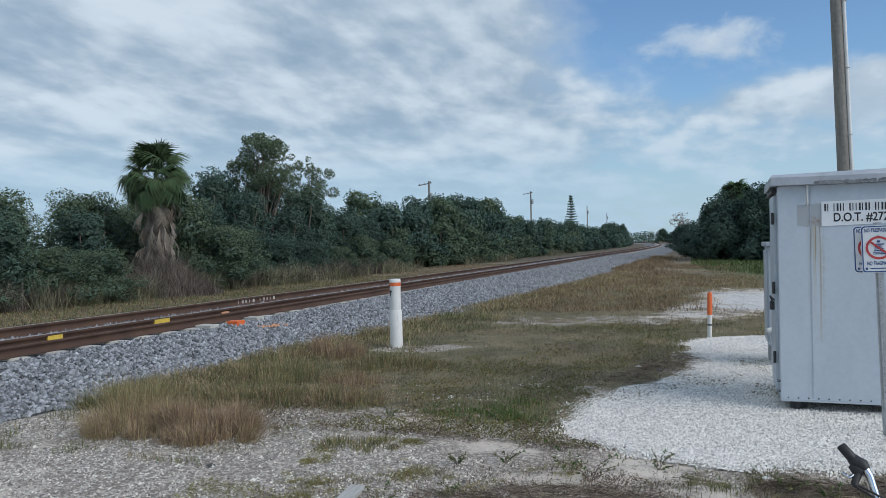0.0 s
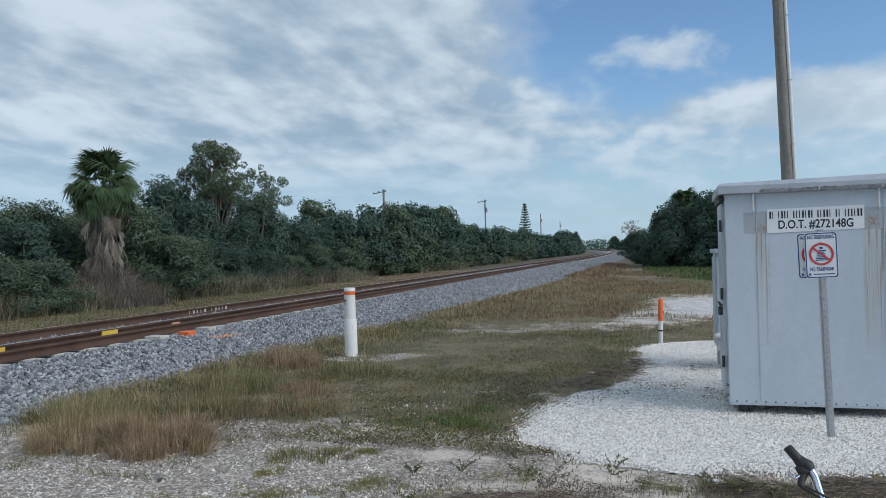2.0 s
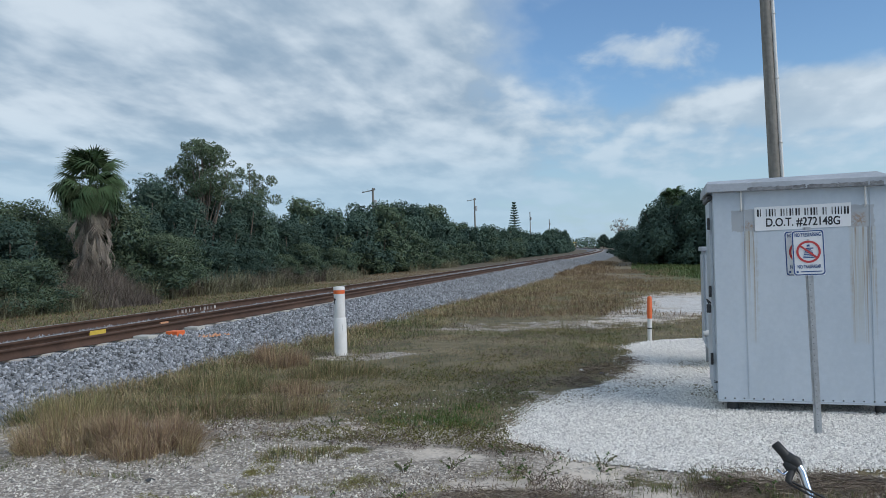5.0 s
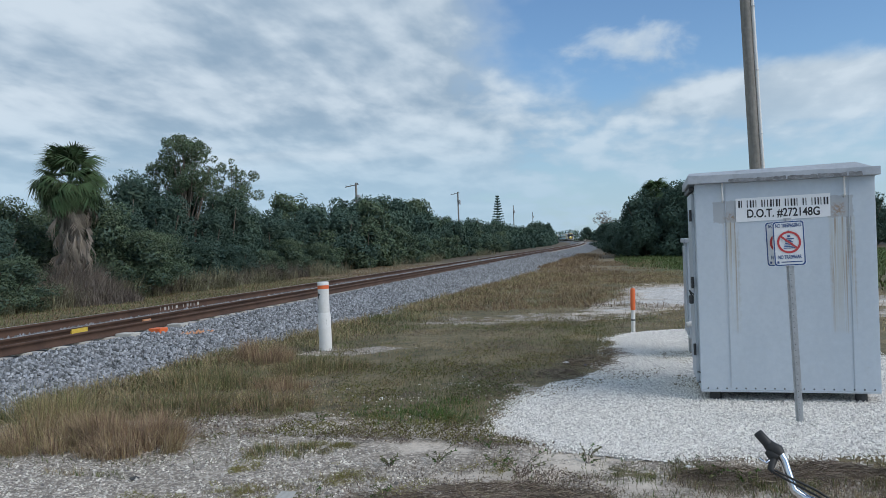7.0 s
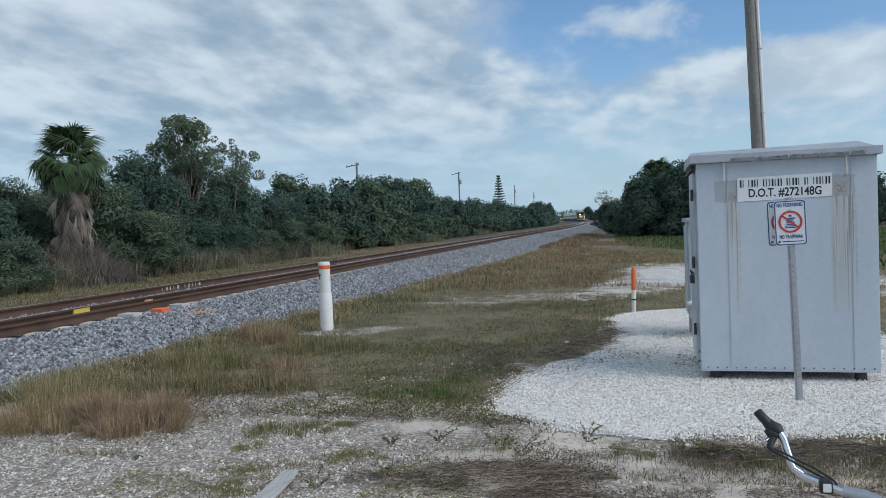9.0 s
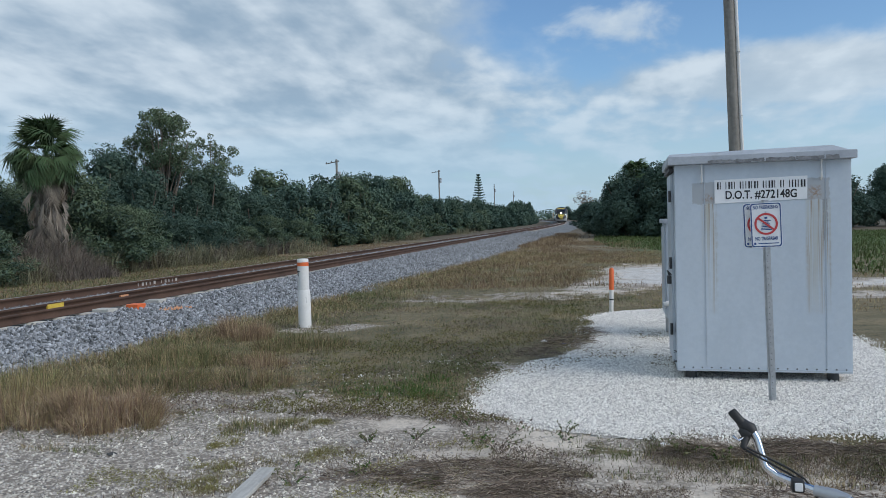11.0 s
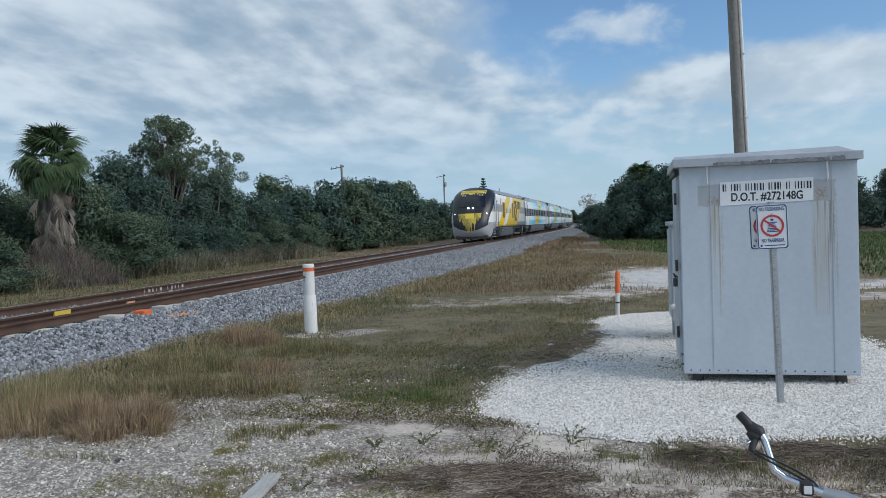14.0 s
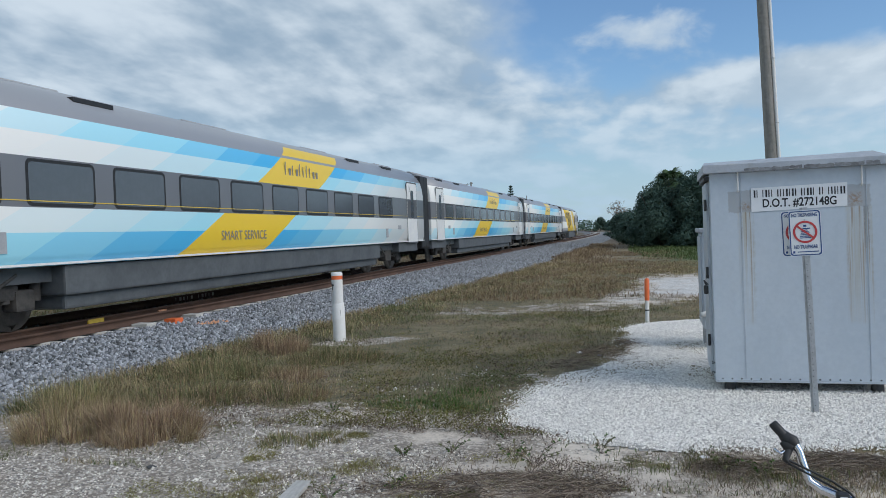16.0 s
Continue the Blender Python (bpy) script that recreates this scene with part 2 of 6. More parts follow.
M_LENS = material("bike_lamp_lens", (0.7, 0.71, 0.72), (0.8, 0.8, 0.8), 0.15, 5)


# ---- small mesh tools ----
def mesh_of(name, verts, faces, mats, smooth=False, index=None):
    """A mesh from arrays: verts n x 3, faces m x k."""
    v, f = np.asarray(verts, np.float32), np.asarray(faces, np.int32)
    me = bpy.data.meshes.new(name)
    me.vertices.add(len(v))
    me.vertices.foreach_set("co", v.ravel())
    me.loops.add(f.size)
    me.loops.foreach_set("vertex_index", f.ravel())
    me.polygons.add(len(f))
    me.polygons.foreach_set("loop_start", np.arange(len(f), dtype=np.int32) * f.shape[1])
    if index is not None:
        me.polygons.foreach_set("material_index", np.asarray(index, np.int32))
    me.update(calc_edges=True)
    me.validate()
    for m in mats if isinstance(mats, (list, tuple)) else [mats]:
        me.materials.append(m)
    if smooth:
        me.polygons.foreach_set("use_smooth", np.ones(len(me.polygons), bool))
    return me


def part(name, bm, mat, parent=None, label="", smooth=False):
    """Links a bmesh (or a ready mesh) as one object under a thing or a part."""
    if isinstance(bm, bmesh.types.BMesh):
        me = bpy.data.meshes.new(name)
        bm.to_mesh(me)
        bm.free()
        for m in mat if isinstance(mat, (list, tuple)) else [mat]:
            me.materials.append(m)
    else:
        me = bm
    if smooth:
        me.polygons.foreach_set("use_smooth", np.ones(len(me.polygons), bool))
    ob = new(name, me)
    if parent is not None:
        ob.parent = parent
    if label:
        ob["label"] = label
    return ob


def thing(name, label, category, m=None, group="", kind=""):
    ob = new(name)
    ob.empty_display_size = 0.2
    if m is not None:
        ob.matrix_basis = m
    return tagged(ob, label, category, group, kind)


def block(x0, x1, y0, y1, z0, z1, bevel=0.0, bm=None):
    own = bm is None
    bm = bm or bmesh.new()
    r = bmesh.ops.create_cube(bm, size=1)
    for v in r["verts"]:
        v.co = ((x0 + x1) / 2 + v.co.x * (x1 - x0), (y0 + y1) / 2 + v.co.y * (y1 - y0), (z0 + z1) / 2 + v.co.z * (z1 - z0))
    if bevel:
        bmesh.ops.bevel(bm, geom=list({e for v in r["verts"] for e in v.link_edges}), offset=bevel, segments=2, affect="EDGES", profile=0.6)
    return bm


def tube(points, radii, sides=10, bm=None, cap=True):
    """A round bar through points."""
    bm = bm or bmesh.new()
    pts = [Vector(p) for p in points]
    if not isinstance(radii, (list, tuple)):
        radii = [radii] * len(pts)
    rings, up = [], Vector((0, 0, 1))
    for i, p in enumerate(pts):
        d = (pts[min(i + 1, len(pts) - 1)] - pts[max(i - 1, 0)]).normalized()
        ref = up if abs(d.z) < 0.9 else Vector((1, 0, 0))
        a = d.cross(ref).normalized()
        b = d.cross(a).normalized()
        rings.append([bm.verts.new(p + (a * math.cos(k * 2 * math.pi / sides) + b * math.sin(k * 2 * math.pi / sides)) * radii[i]) for k in range(sides)])
    for r0, r1 in zip(rings, rings[1:]):
        for k in range(sides):
            bm.faces.new((r0[k], r0[(k + 1) % sides], r1[(k + 1) % sides], r1[k])).smooth = True
    if cap:
        for ring in (rings[0], rings[-1][::-1]):
            bm.faces.new([bm.verts.new(v.co) for v in ring])
    bmesh.ops.recalc_face_normals(bm, faces=bm.faces)
    return bm


def plate(points, thick, axis, bm=None):
    """A flat piece: outline points in 3D, thickened along axis."""
    bm = bm or bmesh.new()
    a = Vector(axis) * thick
    v0 = [bm.verts.new(Vector(p)) for p in points]
    v1 = [bm.verts.new(Vector(p) + a) for p in points]
    bm.faces.new(v0)
    bm.faces.new(v1[::-1])
    n = len(points)
    for i in range(n):
        bm.faces.new((v0[i], v1[i], v1[(i + 1) % n], v0[(i + 1) % n]))
    bmesh.ops.recalc_face_normals(bm, faces=bm.faces)
    return bm


def lettering(name, text, size, mat, parent, m, label="", bold=0.0):
    """Flat letters in the built-in font, centred, in the xy plane of the pose m."""
    cu = bpy.data.curves.new(name, "FONT")
    cu.body, cu.size, cu.align_x, cu.align_y, cu.extrude, cu.offset = text, size, "CENTER", "CENTER", 0.0006, size * bold
    tmp = bpy.data.objects.new(name, cu)
    scene.collection.objects.link(tmp)
    me = bpy.data.meshes.new_from_object(tmp.evaluated_get(bpy.context.evaluated_depsgraph_get()))
    bpy.data.objects.remove(tmp)
    me.materials.clear()
    me.materials.append(mat)
    ob = part(name, me, None, parent, label)
    ob.matrix_basis = m
    return ob


rng = np.random.default_rng(7)


def value_noise(x, y, seed=0):
    """Smooth noise of 0 to 1 over the plane, by arrays."""
    xi, yi = np.floor(x).astype(int), np.floor(y).astype(int)
    def h(a, b):
        n = (a * 374761393 + b * 668265263 + seed * 1442695) & 0x7fffffff
        n = ((n ^ (n >> 13)) * 1274126177) & 0x7fffffff
        return ((n ^ (n >> 16)) & 0xffff) / 65535.0
    fx, fy = x - xi, y - yi
    fx, fy = fx * fx * (3 - 2 * fx), fy * fy * (3 - 2 * fy)
    return (h(xi, yi) * (1 - fx) + h(xi + 1, yi) * fx) * (1 - fy) + (h(xi, yi + 1) * (1 - fx) + h(xi + 1, yi + 1) * fx) * fy


def fractal(x, y, seed=0):
    return 0.5 * value_noise(x, y, seed) + 0.3 * value_noise(x * 2.1, y * 2.1, seed + 1) + 0.2 * value_noise(x * 4.7, y * 4.7, seed + 2)


# ---- the line of the track ----
XC, RAIL_Z, BEND_AT, BEND = -10.14, 0.504, 91.9, 0.000444
_s = np.arange(-80.0, 1400.0, 1.0)
_th = -BEND * np.clip(_s - BEND_AT, 0, None)
_x = XC + np.cumsum(np.sin(_th)) - np.sin(_th[0])
_y = np.concatenate([[-80.0], -80.0 + np.cumsum(np.cos(_th[:-1]))])


def on_track(s, off=0.0):
    """Place on the ground plan, off metres to the right of the centre line, at s metres along it, and the heading (radians to the left)."""
    a = np.interp(s, _s, _th)
    return np.interp(s, _s, _x) + off * np.cos(a), np.interp(s, _s, _y) - off * np.sin(a), -a


def along(profile, s_values, close=True):
    """A profile of (offset, height) points swept along the track; profile may be a function of s."""
    V_, F_, n = [], [], None
    for s in s_values:
        pr = profile(s) if callable(profile) else profile
        n = len(pr)
        for o, z in pr:
            x, y, _ = on_track(s, o)
            V_.append((x, y, z))
    for i in range(len(s_values) - 1):
        for k in range(n if close else n - 1):
            a, b = i * n + k, i * n + (k + 1) % n
            F_.append((a, b, b + n, a + n))
    return np.array(V_), np.array(F_)


# ---- ground ----
def toe(y):
    """Where the ballast meets the grass, on the near side."""
    return np.clip(-6.9 + 0.075 * (y - 8), -6.9, -5.0)


def pad_edge(x, y):
    """Positive inside the white gravel pad round the signal house."""
    left = np.interp(y, [5.9, 6.3, 6.8, 7.3, 8.6, 9.2, 10.0, 11.5, 13.4, 14.2, 14.6], [1.2, -0.55, -1.25, -1.27, -1.2, -1.15, -0.5, -0.3, -0.42, -0.05, 0.7])
    right = np.interp(y, [6.0, 8.5, 9.5, 11.5, 14.0, 14.6], [5.2, 4.6, 3.15, 3.1, 2.4, 1.6])
    d = np.minimum(np.minimum(x - left, right - x), np.minimum(y - 6.08 - np.interp(x, [-0.2, 0.6, 2.5], [0.0, 0.3, 0.42]), 14.6 - y))
    return d + (fractal(x * 2.2, y * 2.2, 5) - 0.5) * 0.28


def cover(x, y):
    """Shares of bare pale ground, 0 to 1, over the plan."""
    n1, n2, n3 = fractal(x * 0.55, y * 0.55, 11), fractal(x * 1.7, y * 1.7, 17), fractal(x * 4.2, y * 4.2, 23)
    near = np.interp(y + (n1 - 0.5) * 1.6 + 0.10 * (x + 3), [5.6, 6.6, 7.6], [1.0, 0.75, 0.0])
    bare = near
    def spot(cx, cy, rx, ry, amount):
        return amount * np.exp(-(((x - cx) / rx) ** 2 + ((y - cy) / ry) ** 2))
    for q in ((-4.7, 11.8, 0.8, 0.35, 0.9), (-3.0, 17.6, 2.2, 1.3, 0.5), (-1.2, 9.0, 0.5, 0.4, 0.5), (1.2, 24.0, 1.7, 4.6, 1.5), (-0.4, 18.6, 0.9, 1.0, 0.7),
              (5.0, 17.0, 2.5, 0.8, 1.0), (8.0, 20.0, 4.0, 1.4, 1.6), (-2.6, 8.3, 0.5, 0.3, 0.45), (-2.0, 9.2, 0.5, 0.2, 0.5), (-0.9, 8.0, 0.35, 0.25, 0.5), (-1.0, 7.4, 0.4, 0.4, 0.7), (-3.6, 16.2, 1.2, 0.4, 0.6), (-1.6, 16.9, 1.2, 0.4, 0.7), (-3.3, 7.0, 0.8, 0.3, 0.25), (-1.5, 6.4, 0.8, 0.5, 0.7), (-4.4, 12.3, 0.9, 0.3, 0.6), (-0.2, 20.5, 1.4, 0.6, 0.8)):
        bare = bare + spot(*q)
    bare = bare + (n2 - 0.52) * 0.75 + (n3 - 0.5) * 0.5
    return np.clip(bare, 0, 1.5)


def rise(x, y):
    """Height of the ground."""
    z = (fractal(x * 0.3, y * 0.3, 31) - 0.5) * 0.10 + (fractal(x * 1.5, y * 1.5, 37) - 0.5) * 0.035
    return z * np.clip((y - 3) / 4, 0, 1) * np.clip((90 - y) / 60, 0, 1) - 0.01


def make_ground():
    xs = np.concatenate([[-3000, -1200, -500, -250, -120, -70, -45, -32], np.arange(-26, -14, 0.8), np.arange(-14, 6, 0.11), np.arange(6, 16, 0.6), [18, 24, 34, 50, 80, 140, 300, 700, 1500, 3000]])
    ys = np.concatenate([[-400, -150, -60, -20, -8, -2, 1], np.arange(2.5, 26, 0.11), np.arange(26, 60, 0.5), np.arange(60, 120, 4), [140, 180, 260, 400, 700, 1300, 2200, 3500]])
    X, Y = np.meshgrid(xs, ys)
    Z = rise(X, Y)
    v = np.stack([X, Y, Z], -1).reshape(-1, 3)
    i = np.arange(len(ys) - 1)[:, None] * len(xs) + np.arange(len(xs) - 1)[None]
    i = i.ravel()
    f = np.stack([i, i + 1, i + 1 + len(xs), i + len(xs)], -1)
    m = material("sandy_ground", (0.49, 0.425, 0.355), (0.68, 0.605, 0.52), 0.95, 2.2, bump=0.014, fine=55)
    V.nt = m.node_tree
    p = V.nt.nodes["Principled BSDF"]
    vec = coords()
    sand = V(p.inputs["Base Color"].links[0].from_socket)
    sand = mixc((noise_of(vec, 26.0, 5, 0.75) * 0.6 + noise_of(vec, 3.5, 4, 0.7) * 0.4).ramp(0.5, 0.66) * 0.75, sand, (0.13, 0.12, 0.105))
    tone, mid = cells(vec, 38.0)
    tone2, mid2 = cells(vec, 90.0)
    grit = (noise_of(vec, 1.3, 5, 0.65) + split(vec)[0].ramp(-0.6, -2.2) * 0.12).ramp(0.44, 0.58)
    sand = mixc(grit * 0.8, sand, mixc((tone * 0.6 + tone2 * 0.4 - mid * 0.5).ramp(0.05, 0.75), (0.12, 0.10, 0.08), (0.60, 0.54, 0.465)))
    soil = mixc(noise_of(vec, 0.7, 6).ramp(0.35, 0.65), (0.135, 0.110, 0.055), (0.235, 0.185, 0.105))
    soil = mixc(noise_of(vec, 11.0, 4).ramp(0.4, 0.75) * 0.6, soil, (0.085, 0.09, 0.045))
    soil = mixc((noise_of(vec, 2.3, 6, 0.7, 0.8) * 0.6 + noise_of(vec, 19.0, 4, 0.7) * 0.4).ramp(0.48, 0.62) * 0.85, soil, (0.055, 0.052, 0.028))
    soil = mixc(noise_of(vec, 34.0, 3, 0.7).ramp(0.58, 0.72) * 0.7, soil, (0.33, 0.29, 0.20))
    x, y, z = split(vec)
    tan = mixc(noise_of(vec, 0.35, 6, 0.7).ramp(0.38, 0.62), (0.12, 0.10, 0.06), (0.24, 0.19, 0.115))
    lush = mixc(noise_of(vec, 0.3, 5).ramp(0.35, 0.65), (0.06, 0.10, 0.03), (0.12, 0.16, 0.055))
    field = mixc((x + (noise_of(vec, 0.2, 4) - 0.5) * 4.0).ramp(-1.5, 2.5), tan, lush)
    field = mixc(y.ramp(62, 75), field, (0.12, 0.095, 0.06))
    soil = mixc(y.ramp(26, 48), soil, field)
    at = V.nt.nodes.new("ShaderNodeAttribute")
    at.attribute_name = "bare"
    edge = noise_of(vec, 7.0, 6, 0.7) * 0.6 + noise_of(vec, 30.0, 3, 0.7) * 0.4
    fac = (V(at.outputs["Fac"]) + (edge - 0.5) * 1.2 + (noise_of(vec, 1.7, 4, 0.6, 0.5) - 0.5) * 0.7).ramp(0.50, 0.57)
    sand = mixc(V(at.outputs["Fac"]).ramp(0.85, 1.2) * y.ramp(13, 16) * noise_of(vec, 3.0, 5, 0.7, 0.6, (0.5, 1.4, 1)).ramp(0.36, 0.48), sand, mixc((tone * 0.7 + noise_of(vec, 2.0, 5, 0.7) * 0.6).ramp(0.3, 0.9), (0.36, 0.34, 0.31), (0.74, 0.72, 0.69)))
    V.nt.links.new(mixc(fac, soil, sand).s, p.inputs["Base Color"])
    me = mesh_of("ground", v, f, m, True)
    a = me.attributes.new("bare", "FLOAT", "POINT")
    a.data.foreach_set("value", cover(X, Y).ravel().astype(np.float32))
    tagged(part("ground", me, None), "pale sandy ground with dry grass and gravel", "ground", kind="structure")


make_ground()

OCT = np.array([(1, 0, 0), (0, 1, 0), (-1, 0, 0), (0, -1, 0), (0, 0, 1), (0, 0, -1)], float)
OCT[:4, 2] = -0.45
OCT = OCT[:5]
OCT_F = np.array([(0, 1, 4), (1, 2, 4), (2, 3, 4), (3, 0, 4)])


def stones(name, pos, size, mat, flat=0.95):
    """Many small broken stones as one mesh."""
    n = len(pos)
    v = OCT[None] * (1 + rng.uniform(-0.35, 0.35, (n, 5, 1))) + rng.uniform(-0.38, 0.38, (n, 5, 3))
    a = rng.uniform(0, 2 * np.pi, n)
    c, s = np.cos(a)[:, None], np.sin(a)[:, None]
    v[:, :, 0], v[:, :, 1] = v[:, :, 0] * c - v[:, :, 1] * s, v[:, :, 0] * s + v[:, :, 1] * c
    v *= np.asarray(size).reshape(-1, 1, 1) * 1.15
    v[:, :, 2] *= flat
    v += pos[:, None]
    f = OCT_F[None] + (np.arange(n) * 5)[:, None, None]
    return mesh_of(name, v.reshape(-1, 3), f.reshape(-1, 3), mat)


def rubble(name, pos, size, mat):
    """Angular stones, each a tilted block with a narrower top, as one mesh."""
    n = len(pos)
    base = np.array([(1, 0, -0.5), (0, 1, -0.5), (-1, 0, -0.5), (0, -1, -0.5), (0.5, 0.5, 0.55), (-0.5, 0.5, 0.55), (-0.5, -0.5, 0.55), (0.5, -0.5, 0.55)])
    v = base[None] * rng.uniform(0.6, 1.3, (n, 1, 3)) + rng.uniform(-0.26, 0.26, (n, 8, 3))
    a = rng.uniform(0, 2 * np.pi, n)
    c, s = np.cos(a)[:, None], np.sin(a)[:, None]
    v[:, :, 0], v[:, :, 1] = v[:, :, 0] * c - v[:, :, 1] * s, v[:, :, 0] * s + v[:, :, 1] * c
    v[:, :, 2] += v[:, :, 0] * rng.uniform(-0.5, 0.5, (n, 1)) + v[:, :, 1] * rng.uniform(-0.5, 0.5, (n, 1))
    v = v * np.asarray(size).reshape(-1, 1, 1) + pos[:, None]
    f = np.array([(0, 1, 4), (1, 5, 4), (1, 2, 5), (2, 6, 5), (2, 3, 6), (3, 7, 6), (3, 0, 7), (0, 4, 7), (4, 5, 6), (4, 6, 7)])
    f = f[None] + (np.arange(n) * 8)[:, None, None]
    return mesh_of(name, v.reshape(-1, 3), f.reshape(-1, 3), mat)


def shoulder(s):
    """Cross profile of the ballast bank."""
    t = toe(np.array([s]))[0] - XC
    return [(-4.2, -0.12), (-2.1, 0.24), (-1.5, 0.275), (1.5, 0.275), (1.75, 0.25), (t * 0.5 + 0.9, 0.12), (t, -0.02), (t + 0.3, -0.12)]


def make_ballast():
    s = np.concatenate([np.arange(-60, 120, 2.0), np.arange(120, 1200, 15.0)])
    v, f = along(shoulder, s, close=False)
    tagged(part("ballast", mesh_of("ballast", v, f, [M_BALLAST_SHADE, M_BALLAST_FAR], True, v[f[:, 0], 1] > 50), None), "grey crushed stone ballast bank under the track, coloured near-black close by for shade between stones", "ballast", kind="structure")
    n = 135000
    y = 5.5 + 75 * rng.random(n) ** 1.9
    o = rng.uniform(1.42, 5.6, n)
    t = toe(y) - XC + (fractal(y * 1.3, o * 0.7, 41) - 0.5) * 0.7
    keep = o < t
    y, o = y[keep], o[keep]
    foot = toe(y) - XC
    half = foot * 0.5 + 0.9
    z = np.where(o < 1.75, 0.27, np.where(o < half, 0.25 - 0.13 * (o - 1.75) / (half - 1.75), 0.12 - 0.14 * (o - half) / (foot - half))) + 0.006
    size = rng.uniform(0.015, 0.034, len(y)) * (1 + np.clip(y - 15, 0, 60) / 38)
    pos = np.stack([XC + o, y, z + size * rng.uniform(-0.3, 0.9, len(y))], -1)
    close = y < 24
    near = rubble("ballast_stones", pos[close], size[close], M_STONE)
    tagged(part("ballast_stones", near, None), "loose grey crushed stones on the track bank", "ballast", kind="stuff")
    far = stones("ballast_stones", pos[y >= 24], size[y >= 24], M_STONE, 1.15)
    tagged(part("ballast_stones", far, None), "loose grey crushed stones on the far track bank", "ballast", kind="stuff")
    m = 15000
    y = 7 + 60 * rng.random(m) ** 1.7
    o = np.where(rng.random(m) < 0.5, rng.uniform(-0.7, 0.7, m), rng.uniform(-4.0, -0.9, m))
    z = np.interp(o, [-4.2, -2.1, -1.5, -0.75, -0.6, 0.6, 0.75], [-0.1, 0.24, 0.275, 0.275, 0.325, 0.325, 0.275])
    size = rng.uniform(0.02, 0.036, m) * (1 + np.clip(y - 15, 0, 60) / 40)
    tagged(part("ballast_stones", stones("ballast_stones", np.stack([XC + o, y, z + size * 0.3], -1), size, M_STONE), None), "loose grey crushed stones between the rails", "ballast", kind="stuff")


make_ballast()


def make_pad():
    xs, ys = np.arange(-1.8, 5.4, 0.08), np.arange(5.6, 15.0, 0.08)
    X, Y = np.meshgrid(xs, ys)
    d = pad_edge(X, Y)
    Z = np.clip(d * 0.12, -0.08, 0.018) + (fractal(X * 3, Y * 3, 51) - 0.5) * 0.02 - 0.01
    i = (np.arange(len(ys) - 1)[:, None] * len(xs) + np.arange(len(xs) - 1)[None]).ravel()
    f = np.stack([i, i + 1, i + 1 + len(xs), i + len(xs)], -1)
    f = f[(d.ravel()[f] > -0.25).all(1)]
    tagged(part("gravel_pad", mesh_of("gravel_pad", np.stack([X, Y, Z], -1).reshape(-1, 3), f, M_PAD, True), None), "raised pad of white crushed shell gravel", "gravel", kind="structure")
    n = 165000
    x, y = rng.uniform(-1.7, 5.2, n), 5.9 + 8.7 * rng.random(n) ** 1.5
    d = pad_edge(x, y)
    keep = d > -0.05 - 0.22 * rng.random(n) ** 3
    x, y, d = x[keep], y[keep], d[keep]
    z = np.clip(d * 0.12, 0.0, 0.018)
    size = rng.uniform(0.004, 0.0105, len(x))
    tagged(part("white_gravel", stones("white_gravel", np.stack([x, y, z + size * rng.uniform(-0.2, 0.6, len(x))], -1), size, M_WHITE_STONE, 0.75), None), "white crushed shell and limestone gravel", "gravel", kind="stuff")
    n = 110000
    x, y = rng.uniform(-8, 5, n), 3.2 + 6.0 * rng.random(n) ** 1.3
    keep = (rng.random(n) < np.clip(cover(x, y), 0, 1) * np.clip(fractal(x * 1.1, y * 1.1, 61) * 3.4 - 1.0, 0.04, 1) * np.interp(x, [-2.0, -0.8, 0.6], [1, 0.35, 0.5])) & (x > toe(y)) & (pad_edge(x, y) < 0)
    x, y = x[keep], y[keep]
    size = rng.uniform(0.005, 0.012, len(x)) * np.where(rng.random(len(x)) < 0.03, 1.8, 1)
    tagged(part("pebbles", stones("pebbles", np.stack([x, y, rise(x, y) + size * 0.25], -1), size, M_PEBBLE, 0.6), None), "pale pebbles and broken shell scattered on sand", "pebbles", kind="stuff")


make_pad()


# ---- track ----
RAIL = [(-0.075, 0), (0.075, 0), (0.075, 0.012), (0.012, 0.035), (0.010, 0.135), (0.037, 0.145), (0.037, 0.178), (0.030, 0.186), (-0.030, 0.186), (-0.037, 0.178), (-0.037, 0.145), (-0.010, 0.135), (-0.012, 0.035), (-0.075, 0.012)]


def rail_mesh(name, off, z0, s_values, polished, scale=1.0):
    v, f = along([(off + o * scale, z0 + z * scale) for o, z in RAIL], s_values)
    idx = np.zeros(len(f), int)
    if polished:
        idx[np.arange(len(f)) % len(RAIL) == 7] = 1
    return mesh_of(name, v, f[:, ::-1], [M_RUST, M_POLISH], index=idx)


